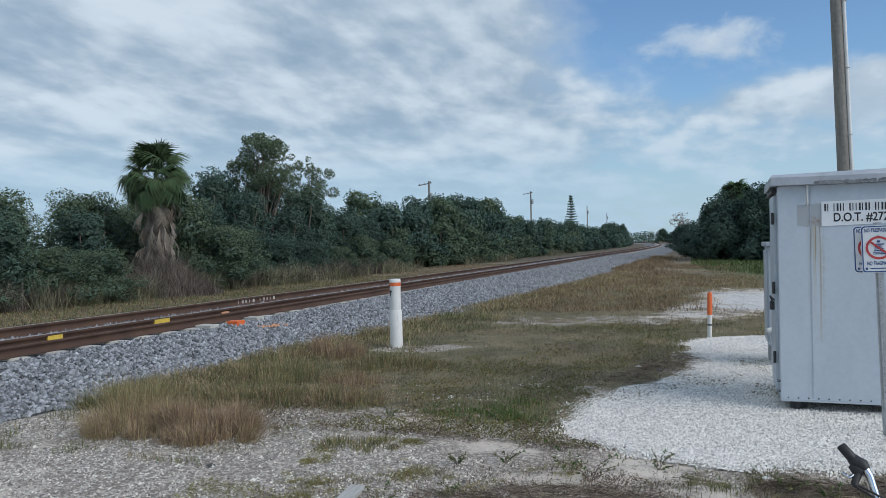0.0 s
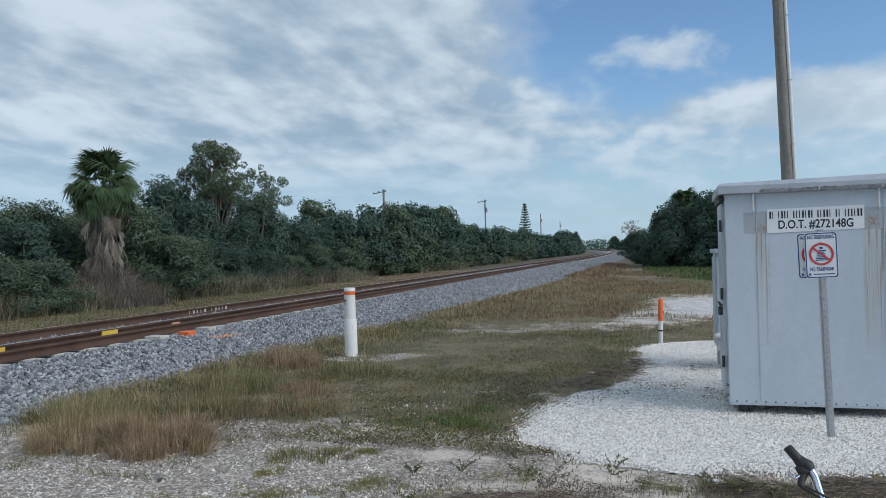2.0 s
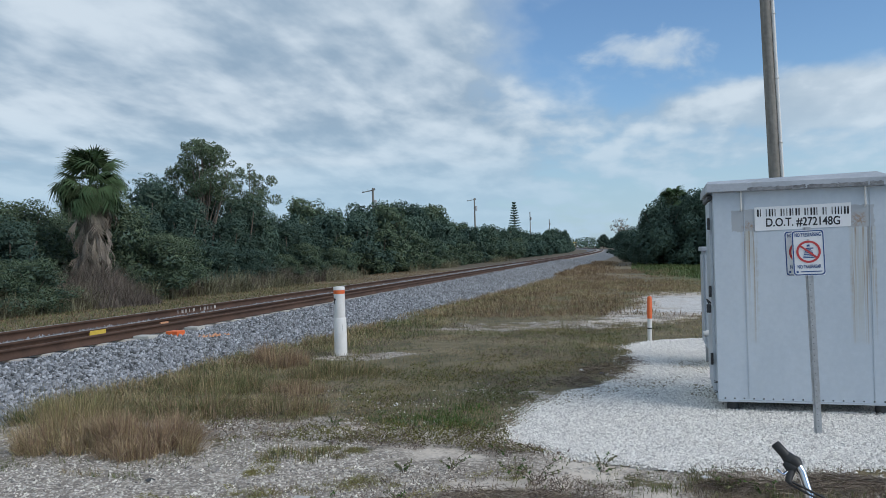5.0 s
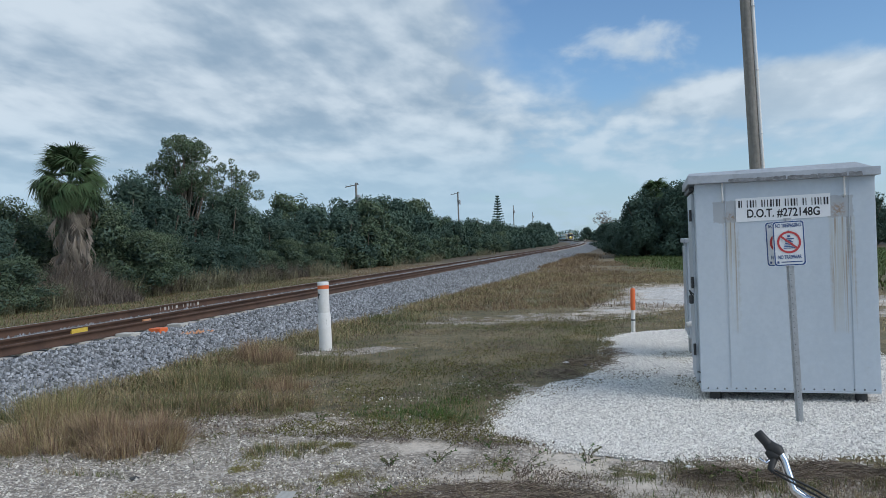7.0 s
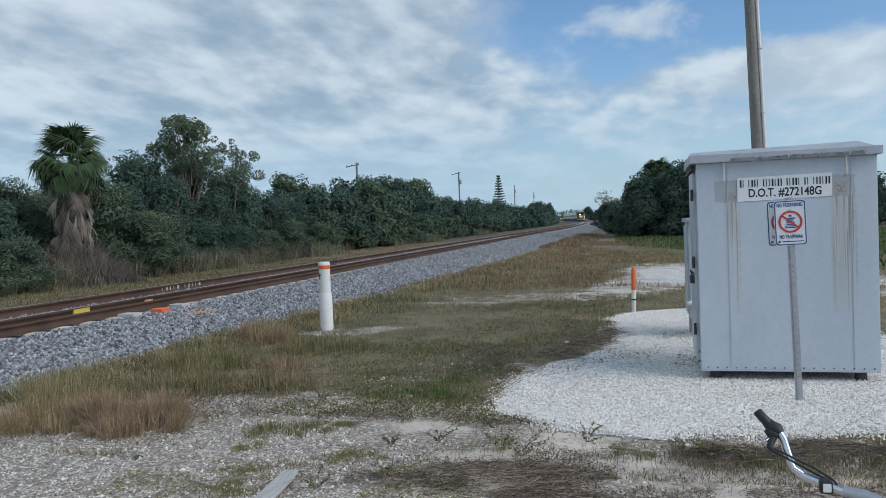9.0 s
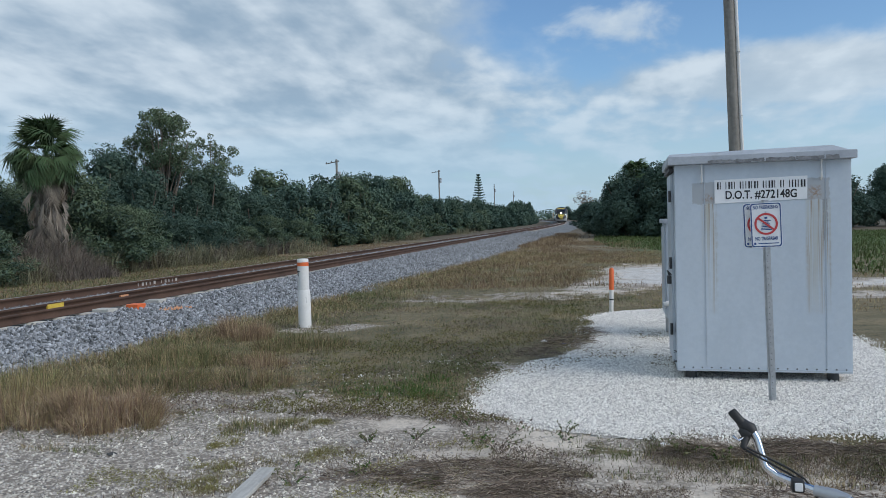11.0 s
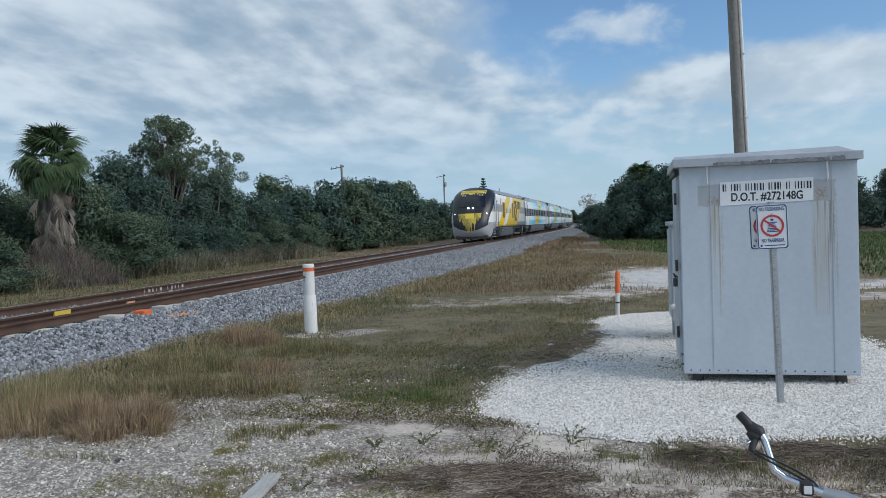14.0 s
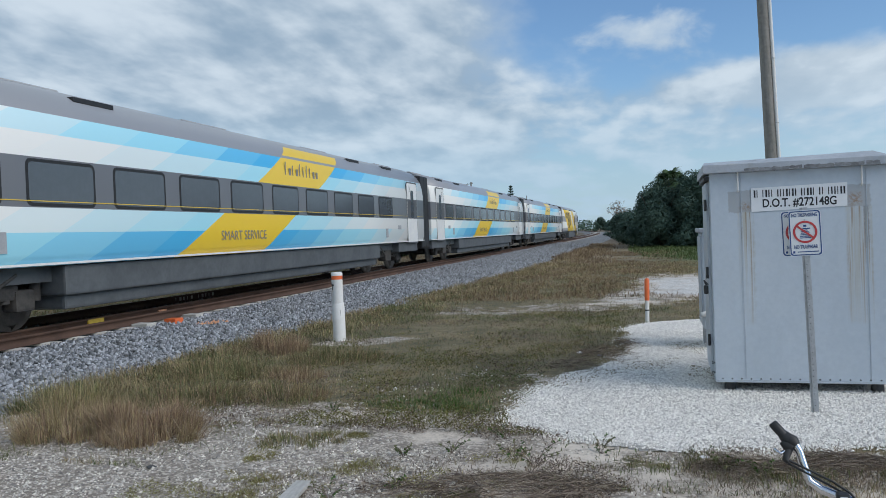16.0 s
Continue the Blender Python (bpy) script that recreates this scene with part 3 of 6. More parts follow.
def make_track():
    track = thing("railway_track", "single railway track of rusty rails on concrete ties", "railway track", kind="structure")
    s = np.concatenate([np.arange(-60, 90, 10.0), np.arange(90, 1200, 8.0)])
    for off in (0.7525, -0.7525):
        part("rail", rail_mesh("rail", off, RAIL_Z - 0.186, s, True), None, track, "rusty steel rail with a polished head")
    spare = thing("spare_rail", "long rusty replacement rail lying on the tie ends", "rail")
    part("rail", rail_mesh("rail", 1.2, 0.315, np.concatenate([np.arange(-20, 120, 10.0), np.arange(120, 300, 10.0)]), False, 0.8), None, spare)
    tie = mesh_of("tie", *tie_arrays(), M_TIE)
    for k in range(170):
        x, y, a = on_track(-6 + 0.61 * k)
        ob = part("tie", tie, None, track)
        ob.matrix_basis = pose(x, y, 0, 0, 0, math.degrees(a) + rng.uniform(-0.4, 0.4))
    v0, f0 = tie_arrays()
    vs, fs = [], []
    for k in range(420):
        x, y, a = on_track(98 + 0.61 * k)
        vs.append(v0 + (x, y, 0))
        fs.append(f0 + k * len(v0))
    part("far_ties", mesh_of("far_ties", np.concatenate(vs), np.concatenate(fs), M_TIE), None, track)["kind"] = "stuff"
    # paint marks and the small painted blocks of the track workers
    part("paint_mark", block(XC + 0.7525 + 0.011, XC + 0.7525 + 0.04, 11.35, 11.75, RAIL_Z - 0.15, RAIL_Z - 0.02), M_YTAG, track, "yellow paint mark on the rail web")
    part("paint_mark", block(XC + 0.7525 + 0.011, XC + 0.7525 + 0.04, 9.0, 9.28, RAIL_Z - 0.15, RAIL_Z - 0.03), M_YTAG, track, "yellow paint mark on the rail web")
    part("paint_mark", block(XC + 0.7525 + 0.011, XC + 0.7525 + 0.04, 13.35, 13.6, RAIL_Z - 0.17, RAIL_Z - 0.06), M_OTAG, track, "orange paint mark on the rail")
    for k in range(11):
        if k != 5:
            y = 16.2 + 0.16 * k
            part("paint_mark", block(XC - 0.7525 + 0.011, XC - 0.7525 + 0.014, y, y + (0.03, 0.08, 0.05)[k % 3], RAIL_Z - 0.13, RAIL_Z - 0.05), M_TIE, track, "chalk figures on the rail web")
    for x, y, w, mat, lab in ((-8.52, 12.6, 0.12, M_ORANGE, "orange-painted concrete block at a tie end"), (-8.62, 11.85, 0.16, M_TIE, "grey concrete block on the ballast"), (-8.60, 13.35, 0.15, M_TIE, "grey concrete block on the ballast")):
        tagged(part("tie_block", block(x - w, x + w, y - 0.13, y + 0.13, 0.22, 0.36, 0.014), mat), lab, "block", group="blocks beside the rail")
    p = np.stack([rng.normal(-8.0, 0.10, 34), rng.normal(12.95, 0.12, 34), np.full(34, 0.235)], -1)
    tagged(part("painted_stones", stones("painted_stones", p, rng.uniform(0.018, 0.03, 34), M_OTAG), None), "ballast stones splashed with orange paint", "ballast", kind="stuff")


def tie_arrays():
    v, w, h = [], 0.13, 0.31
    for y, ww in ((-1.44, w), (1.44, w)):
        v += [(y, -ww, 0.1), (y, ww, 0.1), (y, ww * 0.85, h), (y, -ww * 0.85, h)]
    f = [(0, 3, 2, 1), (4, 5, 6, 7), (0, 1, 5, 4), (1, 2, 6, 5), (2, 3, 7, 6), (3, 0, 4, 7)]
    return np.array(v, float), np.array(f)


make_track()


# ---- signal house and what stands round it ----
HY, HK = 8.3, 0.965


def hx(x, z):
    """Place on the front wall of the signal house."""
    return x * HK, EYE + (z - EYE) * HK


def on_front(points, depth, thick=0.004, bm=None):
    return plate([(hx(x, z)[0], HY - depth, hx(x, z)[1]) for x, z in points], thick, (0, -1, 0), bm)


def rect(x0, z0, x1, z1):
    return [(x0, z0), (x1, z0), (x1, z1), (x0, z1)]


def ragged(x0, z0, x1, z1, n=9, amp=0.012, seed=1):
    """A rectangle with uneven edges."""
    r = random.Random(seed)
    p = []
    for a, b in (((x0, z0), (x1, z0)), ((x1, z0), (x1, z1)), ((x1, z1), (x0, z1)), ((x0, z1), (x0, z0))):
        for k in range(n):
            t = k / n
            p.append((a[0] + (b[0] - a[0]) * t + r.uniform(-amp, amp), a[1] + (b[1] - a[1]) * t + r.uniform(-amp, amp)))
    return p


def letter_bars(parent, x0, x1, z0, z1, words, depth):
    """Bars of a line of unreadable or private writing: one upright or pair of strokes for each character, spaced into words."""
    total = sum(words) + len(words) - 1
    w = (x1 - x0) / total
    k = 0
    r = random.Random(3)
    for n in words:
        for j in range(n):
            a = x0 + (k + 0.14) * w
            b = x0 + (k + 0.86) * w
            bm = bmesh.new()
            on_front(rect(a, z0, b - r.choice((0.15, 0.3, 0.45)) * w, z1), depth, 0.002, bm)
            part("character", bm, M_INK, parent)
            k += 1
        k += 1


def make_house():
    h = thing("signal_house", "white painted metal railway signal house with rust streaks", "signal house", pose(1.46, HY, 0, 0, 0, -1.3) @ pose(-1.46, -HY, 0))
    x0, z0 = hx(0.65, 0.045)
    x1, z1 = hx(2.371, 2.24)
    back = HY + 1.3
    part("body", block(x0, x1, HY, back, z0, z1, 0.008), M_HOUSE, h)
    # low-pitched roof with a turned-down edge, its top falling to both sides from the front
    rx0, rx1 = hx(0.582, 0)[0], hx(2.405, 0)[0]
    zr0, zr1 = hx(0, 2.236)[1], hx(0, 2.345)[1]
    bm = block(rx0, rx1, HY - 0.09, back + 0.09, zr0 + 0.004, zr1 - 0.02, 0.006)
    px, pz = hx(2.2, 2.385)
    pts = [(rx0, HY - 0.09, zr1 - 0.02), (rx1, HY - 0.09, zr1 - 0.045), (rx1, back + 0.09, zr1 - 0.045), (rx0, back + 0.09, zr1 - 0.02), (px, HY + 0.02, pz), (px, back - 0.1, pz), (rx0 + 0.02, HY + 0.02, zr1 + 0.012), (rx0 + 0.02, back - 0.1, zr1 + 0.012)]
    vs = [bm.verts.new(p) for p in pts]
    for q in ((0, 1, 4, 6), (6, 4, 5, 7), (1, 2, 5, 4), (3, 0, 6, 7), (2, 3, 7, 5)):
        bm.faces.new([vs[i] for i in q])
    bmesh.ops.recalc_face_normals(bm, faces=bm.faces)
    part("roof", bm, M_ROOFP, h, "white roof with a turned-down metal edge")
    rs = random.Random(9)
    for k in range(9):
        a = 0.98 + k * 0.142
        part("peeled_patch", plate([(hx(x, z)[0], HY - 0.092, hx(x, z)[1]) for x, z in ragged(a, 2.236 + rs.uniform(0, 0.012), a + rs.uniform(0.12, 0.165), 2.272 + k * 0.001, 4, 0.006, k)], 0.002, (0, -1, 0)), M_PEEL, h, "bare metal where the paint peeled")
    for x in (0.954, 2.129):
        part("seam", on_front(rect(x - 0.003, 0.09, x + 0.003, 2.21), 0.001, 0.004), M_BOX, h)
    part("bottom_flange", on_front(rect(0.66, 0.05, 2.36, 0.068), 0.0, 0.012), M_BOX, h)
    bolt = bmesh.new()
    bmesh.ops.create_icosphere(bolt, subdivisions=1, radius=0.009)
    bme = bpy.data.meshes.new("bolt")
    bolt.to_mesh(bme)
    bolt.free()
    bme.materials.append(M_DARKMETAL)
    for k in range(18):
        ob = part("bolt", bme, None, h)
        bx, bz = hx(0.72 + k * 0.0935, 0.085)
        ob.matrix_basis = pose(bx, HY - 0.002, bz)
    for x in (0.80, 2.21):
        for y in (HY + 0.12, back - 0.12):
            bx, bz = hx(x, 0)
            # footings take a dark metal that holds the shade beneath the house
            part("foot", tube([(bx, y, 0.0), (bx, y, z0)], [0.058, 0.055], 14), M_DARKMETAL, h, "round footing under the floor, coloured dark for the shade there")
    for x in (0.925, 2.085):
        a, b = hx(x, 2.24), hx(x, 2.06)
        part("hook_bar", tube([(a[0], HY - 0.03, a[1]), (b[0], HY - 0.03, b[1]), (b[0], HY - 0.005, b[1] - 0.02)], 0.009, 8), M_PVC, h)
    pl = part("placard", on_front([(1.052, 1.822), (1.953, 1.846), (1.957, 2.083), (1.054, 2.068)], 0.004, 0.004), M_SIGN, h, "white placard with black writing")
    letter_bars(pl, 1.075, 1.945, 1.97, 2.045, (2, 4, 7, 5, 2, 6), 0.0085)
    x, z = hx(1.508, 1.903)
    line = lettering("writing", "D.O.T. #272148G", 0.115, M_INK, pl, pose(x, HY - 0.0095, z, 90, 0, 0), bold=0.02)
    line.matrix_basis = line.matrix_basis @ Matrix.Diagonal((0.668 / line.dimensions[0], 1, 1, 1))
    # the side that faces the track: door, hinges, padlock and meter box
    part("door", block(x0 - 0.03, x0, HY + 0.22, back - 0.3, z0 + 0.06, z1 - 0.08, 0.006), M_BOX, h, "white metal door in the side wall")
    part("door_canopy", block(x0 - 0.05, x0, HY + 0.1, back - 0.1, z1 - 0.06, z1 - 0.02, 0.005), M_DARKMETAL, h)
    for z in (0.45, 1.15, 1.85):
        part("hinge", tube([(x0 - 0.04, HY + 0.2, z), (x0 - 0.04, HY + 0.2, z + 0.12)], 0.014, 8), M_DARKMETAL, h)
    part("padlock", block(x0 - 0.075, x0 - 0.03, HY + 0.28, HY + 0.34, 0.98, 1.07, 0.012), M_DARKMETAL, h, "dark padlock on a hasp")
    part("hasp", tube([(x0 - 0.03, HY + 0.24, 1.08), (x0 - 0.07, HY + 0.27, 1.12), (x0 - 0.07, HY + 0.33, 1.12), (x0 - 0.04, HY + 0.36, 1.05)], 0.008, 8), M_DARKMETAL, h)
    for z in (0.30, 0.2):
        part("ring_bolt", tube([(x0, HY + 0.03, z), (x0 - 0.03, HY + 0.03, z + 0.01), (x0 - 0.03, HY + 0.03, z - 0.01), (x0, HY + 0.03, z - 0.005)], 0.005, 6), M_DARKMETAL, h)
    c = thing("relay_cabinet", "grey-white metal relay cabinet behind the signal house", "cabinet")
    cx0, cy0 = 0.715, 11.15
    part("body", block(cx0, cx0 + 0.8, cy0, cy0 + 0.7, 0.28, 1.60, 0.01), M_BOX, c)
    part("lid", block(cx0 - 0.04, cx0 + 0.84, cy0 - 0.04, cy0 + 0.74, 1.60, 1.66, 0.012), M_ROOFP, c)
    for a in (cx0 + 0.05, cx0 + 0.75):
        for b in (cy0 + 0.06, cy0 + 0.64):
            part("leg", block(a - 0.03, a + 0.03, b - 0.03, b + 0.03, 0.0, 0.28), M_GALV, c)
    part("door_edge", block(cx0 - 0.02, cx0, cy0 + 0.05, cy0 + 0.65, 0.33, 1.55, 0.005), M_BOX, c)
    part("elbow_pipe", tube([(cx0 + 0.16, cy0 + 0.01, 0.50), (cx0 + 0.10, cy0 - 0.06, 0.50), (cx0 + 0.02, cy0 - 0.07, 0.50), (cx0 - 0.03, cy0 - 0.07, 0.485), (cx0 - 0.045, cy0 - 0.07, 0.45)], 0.036, 12), M_PVC, c, "white plastic pipe elbow")


make_house()


def make_sign():
    s = thing("no_trespassing_sign", "two-sided no trespassing sign on a perforated steel post", "sign", pose(1.388, 7.45, 0, 0, -1.55, -4))
    # hat-shaped post with a row of holes
    pr = [(-0.032, 0.0), (-0.032, 0.006), (-0.014, 0.006), (-0.012, 0.034), (0.012, 0.034), (0.014, 0.006), (0.032, 0.006), (0.032, 0.0), (0.018, 0.0), (0.016, 0.028), (-0.016, 0.028), (-0.018, 0.0)]
    bm = bmesh.new()
    lo = [bm.verts.new((x, -y, -0.02)) for x, y in pr]
    hi = [bm.verts.new((x, -y, 1.83)) for x, y in pr]
    n = len(pr)
    for i in range(n):
        bm.faces.new((lo[i], lo[(i + 1) % n], hi[(i + 1) % n], hi[i]))
    bmesh.ops.recalc_face_normals(bm, faces=bm.faces)
    post = part("post", bm, M_GALV, s, "galvanised steel hat-section post")
    hole = bpy.data.meshes.new("post_hole")
    hb = tube([(0, -0.0335, 0), (0, -0.0350, 0)], 0.0038, 8)
    hb.to_mesh(hole)
    hb.free()
    hole.materials.append(M_DARKMETAL)
    for k in range(25):
        ob = part("post_hole", hole, None, post)
        ob.matrix_basis = pose(0, 0, 0.08 + 0.052 * k)
    W, H, zc = 0.262, 0.40, 1.605

    def panel(x, y, turn):
        outline = []
        r = 0.025
        for cx, cz, a0 in ((W / 2 - r, H / 2 - r, 0), (-W / 2 + r, H / 2 - r, 90), (-W / 2 + r, -H / 2 + r, 180), (W / 2 - r, -H / 2 + r, 270)):
            for k in range(5):
                a = radians(a0 + k * 22.5)
                outline.append((cx + r * math.cos(a), cz + r * math.sin(a)))
        face = part("panel", plate([(a, 0, b) for a, b in outline], 0.003, (0, 1, 0)), M_SIGN, s, "white sign panel with a blue edge line")
        face.matrix_basis = pose(x, y, zc, 0, 0, turn)
        bm = bmesh.new()
        for i in range(len(outline)):
            a, b = outline[i], outline[(i + 1) % len(outline)]
            plate([(a[0] * 0.965, -0.001, a[1] * 0.977), (b[0] * 0.965, -0.001, b[1] * 0.977), (b[0] * 0.895, -0.001, b[1] * 0.932), (a[0] * 0.895, -0.001, a[1] * 0.932)], 0.001, (0, -1, 0), bm)
        part("border", bm, M_SBLUE, face)
        bm = bmesh.new()
        N = 40
        for k in range(N):
            a, b = 2 * math.pi * k / N, 2 * math.pi * (k + 1) / N
            plate([(0.098 * math.cos(a), -0.003, 0.098 * math.sin(a)), (0.098 * math.cos(b), -0.003, 0.098 * math.sin(b)), (0.080 * math.cos(b), -0.003, 0.080 * math.sin(b)), (0.080 * math.cos(a), -0.003, 0.080 * math.sin(a))], 0.001, (0, -1, 0), bm)
        c, q = math.cos(radians(-40)), math.sin(radians(-40))
        plate([(0.085 * c * sx - 0.008 * q * sy, -0.0045, 0.085 * q * sx + 0.008 * c * sy + 0.0) for sx, sy in ((-1, -1), (1, -1), (1, 1), (-1, 1))], 0.001, (0, -1, 0), bm)
        part("red_ring", bm, M_SRED, face, "red ring with a slash").location.z = 0.01
        bars = [(-0.030 - 0.0042 * (4 - k), -0.055 + 0.014 * k, 0.030 + 0.0042 * (4 - k), -0.048 + 0.014 * k) for k in range(5)]
        for x0, z0, x1, z1 in bars + [(-0.02, 0.025, 0.04, 0.035), (-0.03, 0.012, 0.02, 0.02), (-0.012, 0.045, 0.012, 0.062)]:
            part("blue_bar", plate([(x0, -0.002, z0), (x1, -0.002, z0), (x1, -0.002, z1), (x0, -0.002, z1)], 0.001, (0, -1, 0)), M_SBLUE, face).location.z = 0.01
        for txt, z in (("NO TRESPASSING", 0.158), ("NO TRASPASAR", -0.122)):
            ob = lettering("writing", txt, 0.036, M_SBLUE, face, pose(0, -0.0018, z, 90, 0, 0) @ Matrix.Diagonal((0.74, 1.25, 1, 1)), bold=0.018)
        bm = bmesh.new()
        plate([(-0.07, -0.001, -0.168), (0.10, -0.001, -0.168), (0.10, -0.001, -0.160), (-0.07, -0.001, -0.160)], 0.001, (0, -1, 0), bm)
        plate([(-0.105, -0.001, -0.175), (-0.088, -0.001, -0.175), (-0.088, -0.001, -0.155), (-0.105, -0.001, -0.155)], 0.001, (0, -1, 0), bm)
        part("small_print", bm, M_SBLUE, face)

    panel(0.0, -0.042, 0)
    panel(-0.055, 0.006, -2)
    for z in (1.72, 1.49):
        b = tube([(0, -0.05, z), (0, 0.0, z)], 0.007, 8)
        part("bolt", b, M_GALV, s)


make_sign()


def make_markers():
    w = thing("white_marker_post", "white plastic pipe marker post with an orange band", "marker post", pose(-5.06, 12.16, 0, 0, -0.3, 0))
    part("lower_pipe", tube([(0, 0, -0.03), (0, 0, 0.60), (0, 0, 0.63)], [0.108, 0.106, 0.096], 24), M_PVC, w)
    part("upper_pipe", tube([(0, 0, 0.61), (0, 0, 1.09)], 0.093, 24), M_PVC, w)
    part("orange_band", tube([(0, 0, 1.03), (0, 0, 1.095)], 0.0945, 24), M_ORANGE, w, "bright orange band")
    part("cap", tube([(0, 0, 1.092), (0, 0, 1.135), (0, 0, 1.148)], [0.096, 0.096, 0.086], 24), M_PVC, w)
    part("black_marks", block(-0.062, -0.05, -0.082, -0.078, 0.86, 0.96), M_INK, w)
    part("black_marks", block(-0.062, -0.022, -0.094, -0.088, 0.93, 0.95), M_INK, w)
    part("black_marks", block(0.06, 0.072, -0.08, -0.066, 0.42, 0.52), M_INK, w)
    o = thing("orange_marker_post", "slim marker post, orange above and white below", "marker post", pose(-0.05, 14.48, 0, 0, 1.2, 0))
    part("lower_pipe", tube([(0, 0, -0.03), (0, 0, 0.385)], 0.038, 16), M_PVC, o)
    part("upper_pipe", tube([(0, 0, 0.38), (0, 0, 0.74), (0, 0, 0.768), (0, 0, 0.782)], [0.043, 0.043, 0.034, 0.012], 16), M_ORANGE, o, "orange top")
    part("black_band", tube([(0, 0, 0.19), (0, 0, 0.215)], 0.039, 16), M_INK, o)
    p = thing("utility_pole", "tall weathered grey wooden utility pole with a conduit", "utility pole", pose(2.955, 19.6, 0, 0.2, -1.5, 0))
    part("shaft", tube([(0, 0, -0.3), (0, 0, 5), (0, 0, 12.0)], [0.145, 0.13, 0.11], 18), M_WOOD, p)
    part("conduit", tube([(0.16, -0.07, 0), (0.15, -0.06, 5), (0.135, -0.05, 11.5)], 0.04, 10), M_PVC, p, "grey conduit strapped to the pole")
    for z in (2.5, 4.0, 5.5, 7.0, 8.5, 10):
        part("strap", tube([(0.10, -0.11, z), (0.17, -0.12, z), (0.20, -0.06, z), (0.15, 0.0, z)], 0.008, 6), M_GALV, p)


make_markers()


def make_poles():
    """Utility poles of the line behind the hedge."""
    for x, y, hgt, arms in ((-30.5, 84, 9.0, True), (-29.5, 133, 10.6, True), (-32, 215, 11.5, False), (-36, 290, 12.0, False)):
        p = thing("utility_pole", "distant wooden utility pole above the hedge", "utility pole", pose(x, y, 0, 0, 0, 0), group="poles behind the hedge")
        part("shaft", tube([(0, 0, 0), (0, 0, hgt)], [0.16, 0.12], 10), M_WOOD, p)
        if arms:
            part("crossarm", tube([(-1.3, 0, hgt - 0.45), (0.3, 0, hgt - 0.2)], 0.06, 6), M_WOOD, p)
            for a, b in ((-1.2, -0.42), (-0.6, -0.33), (0.2, -0.2)):
                part("insulator", tube([(a, 0, hgt + b), (a, 0, hgt + b + 0.18)], [0.05, 0.03], 6), M_DARKMETAL, p)
        part("transformer", tube([(0.28, 0, hgt - 2.2), (0.28, 0, hgt - 1.4)], 0.2, 10), M_GALV, p)
    p = thing("utility_pole", "thin distant pole beyond the field", "utility pole", pose(24.3, 70, 0), group="poles behind the hedge")
    part("shaft", tube([(0, 0, 0), (0, 0, 7.2)], [0.13, 0.10], 8), M_WOOD, p)


make_poles()


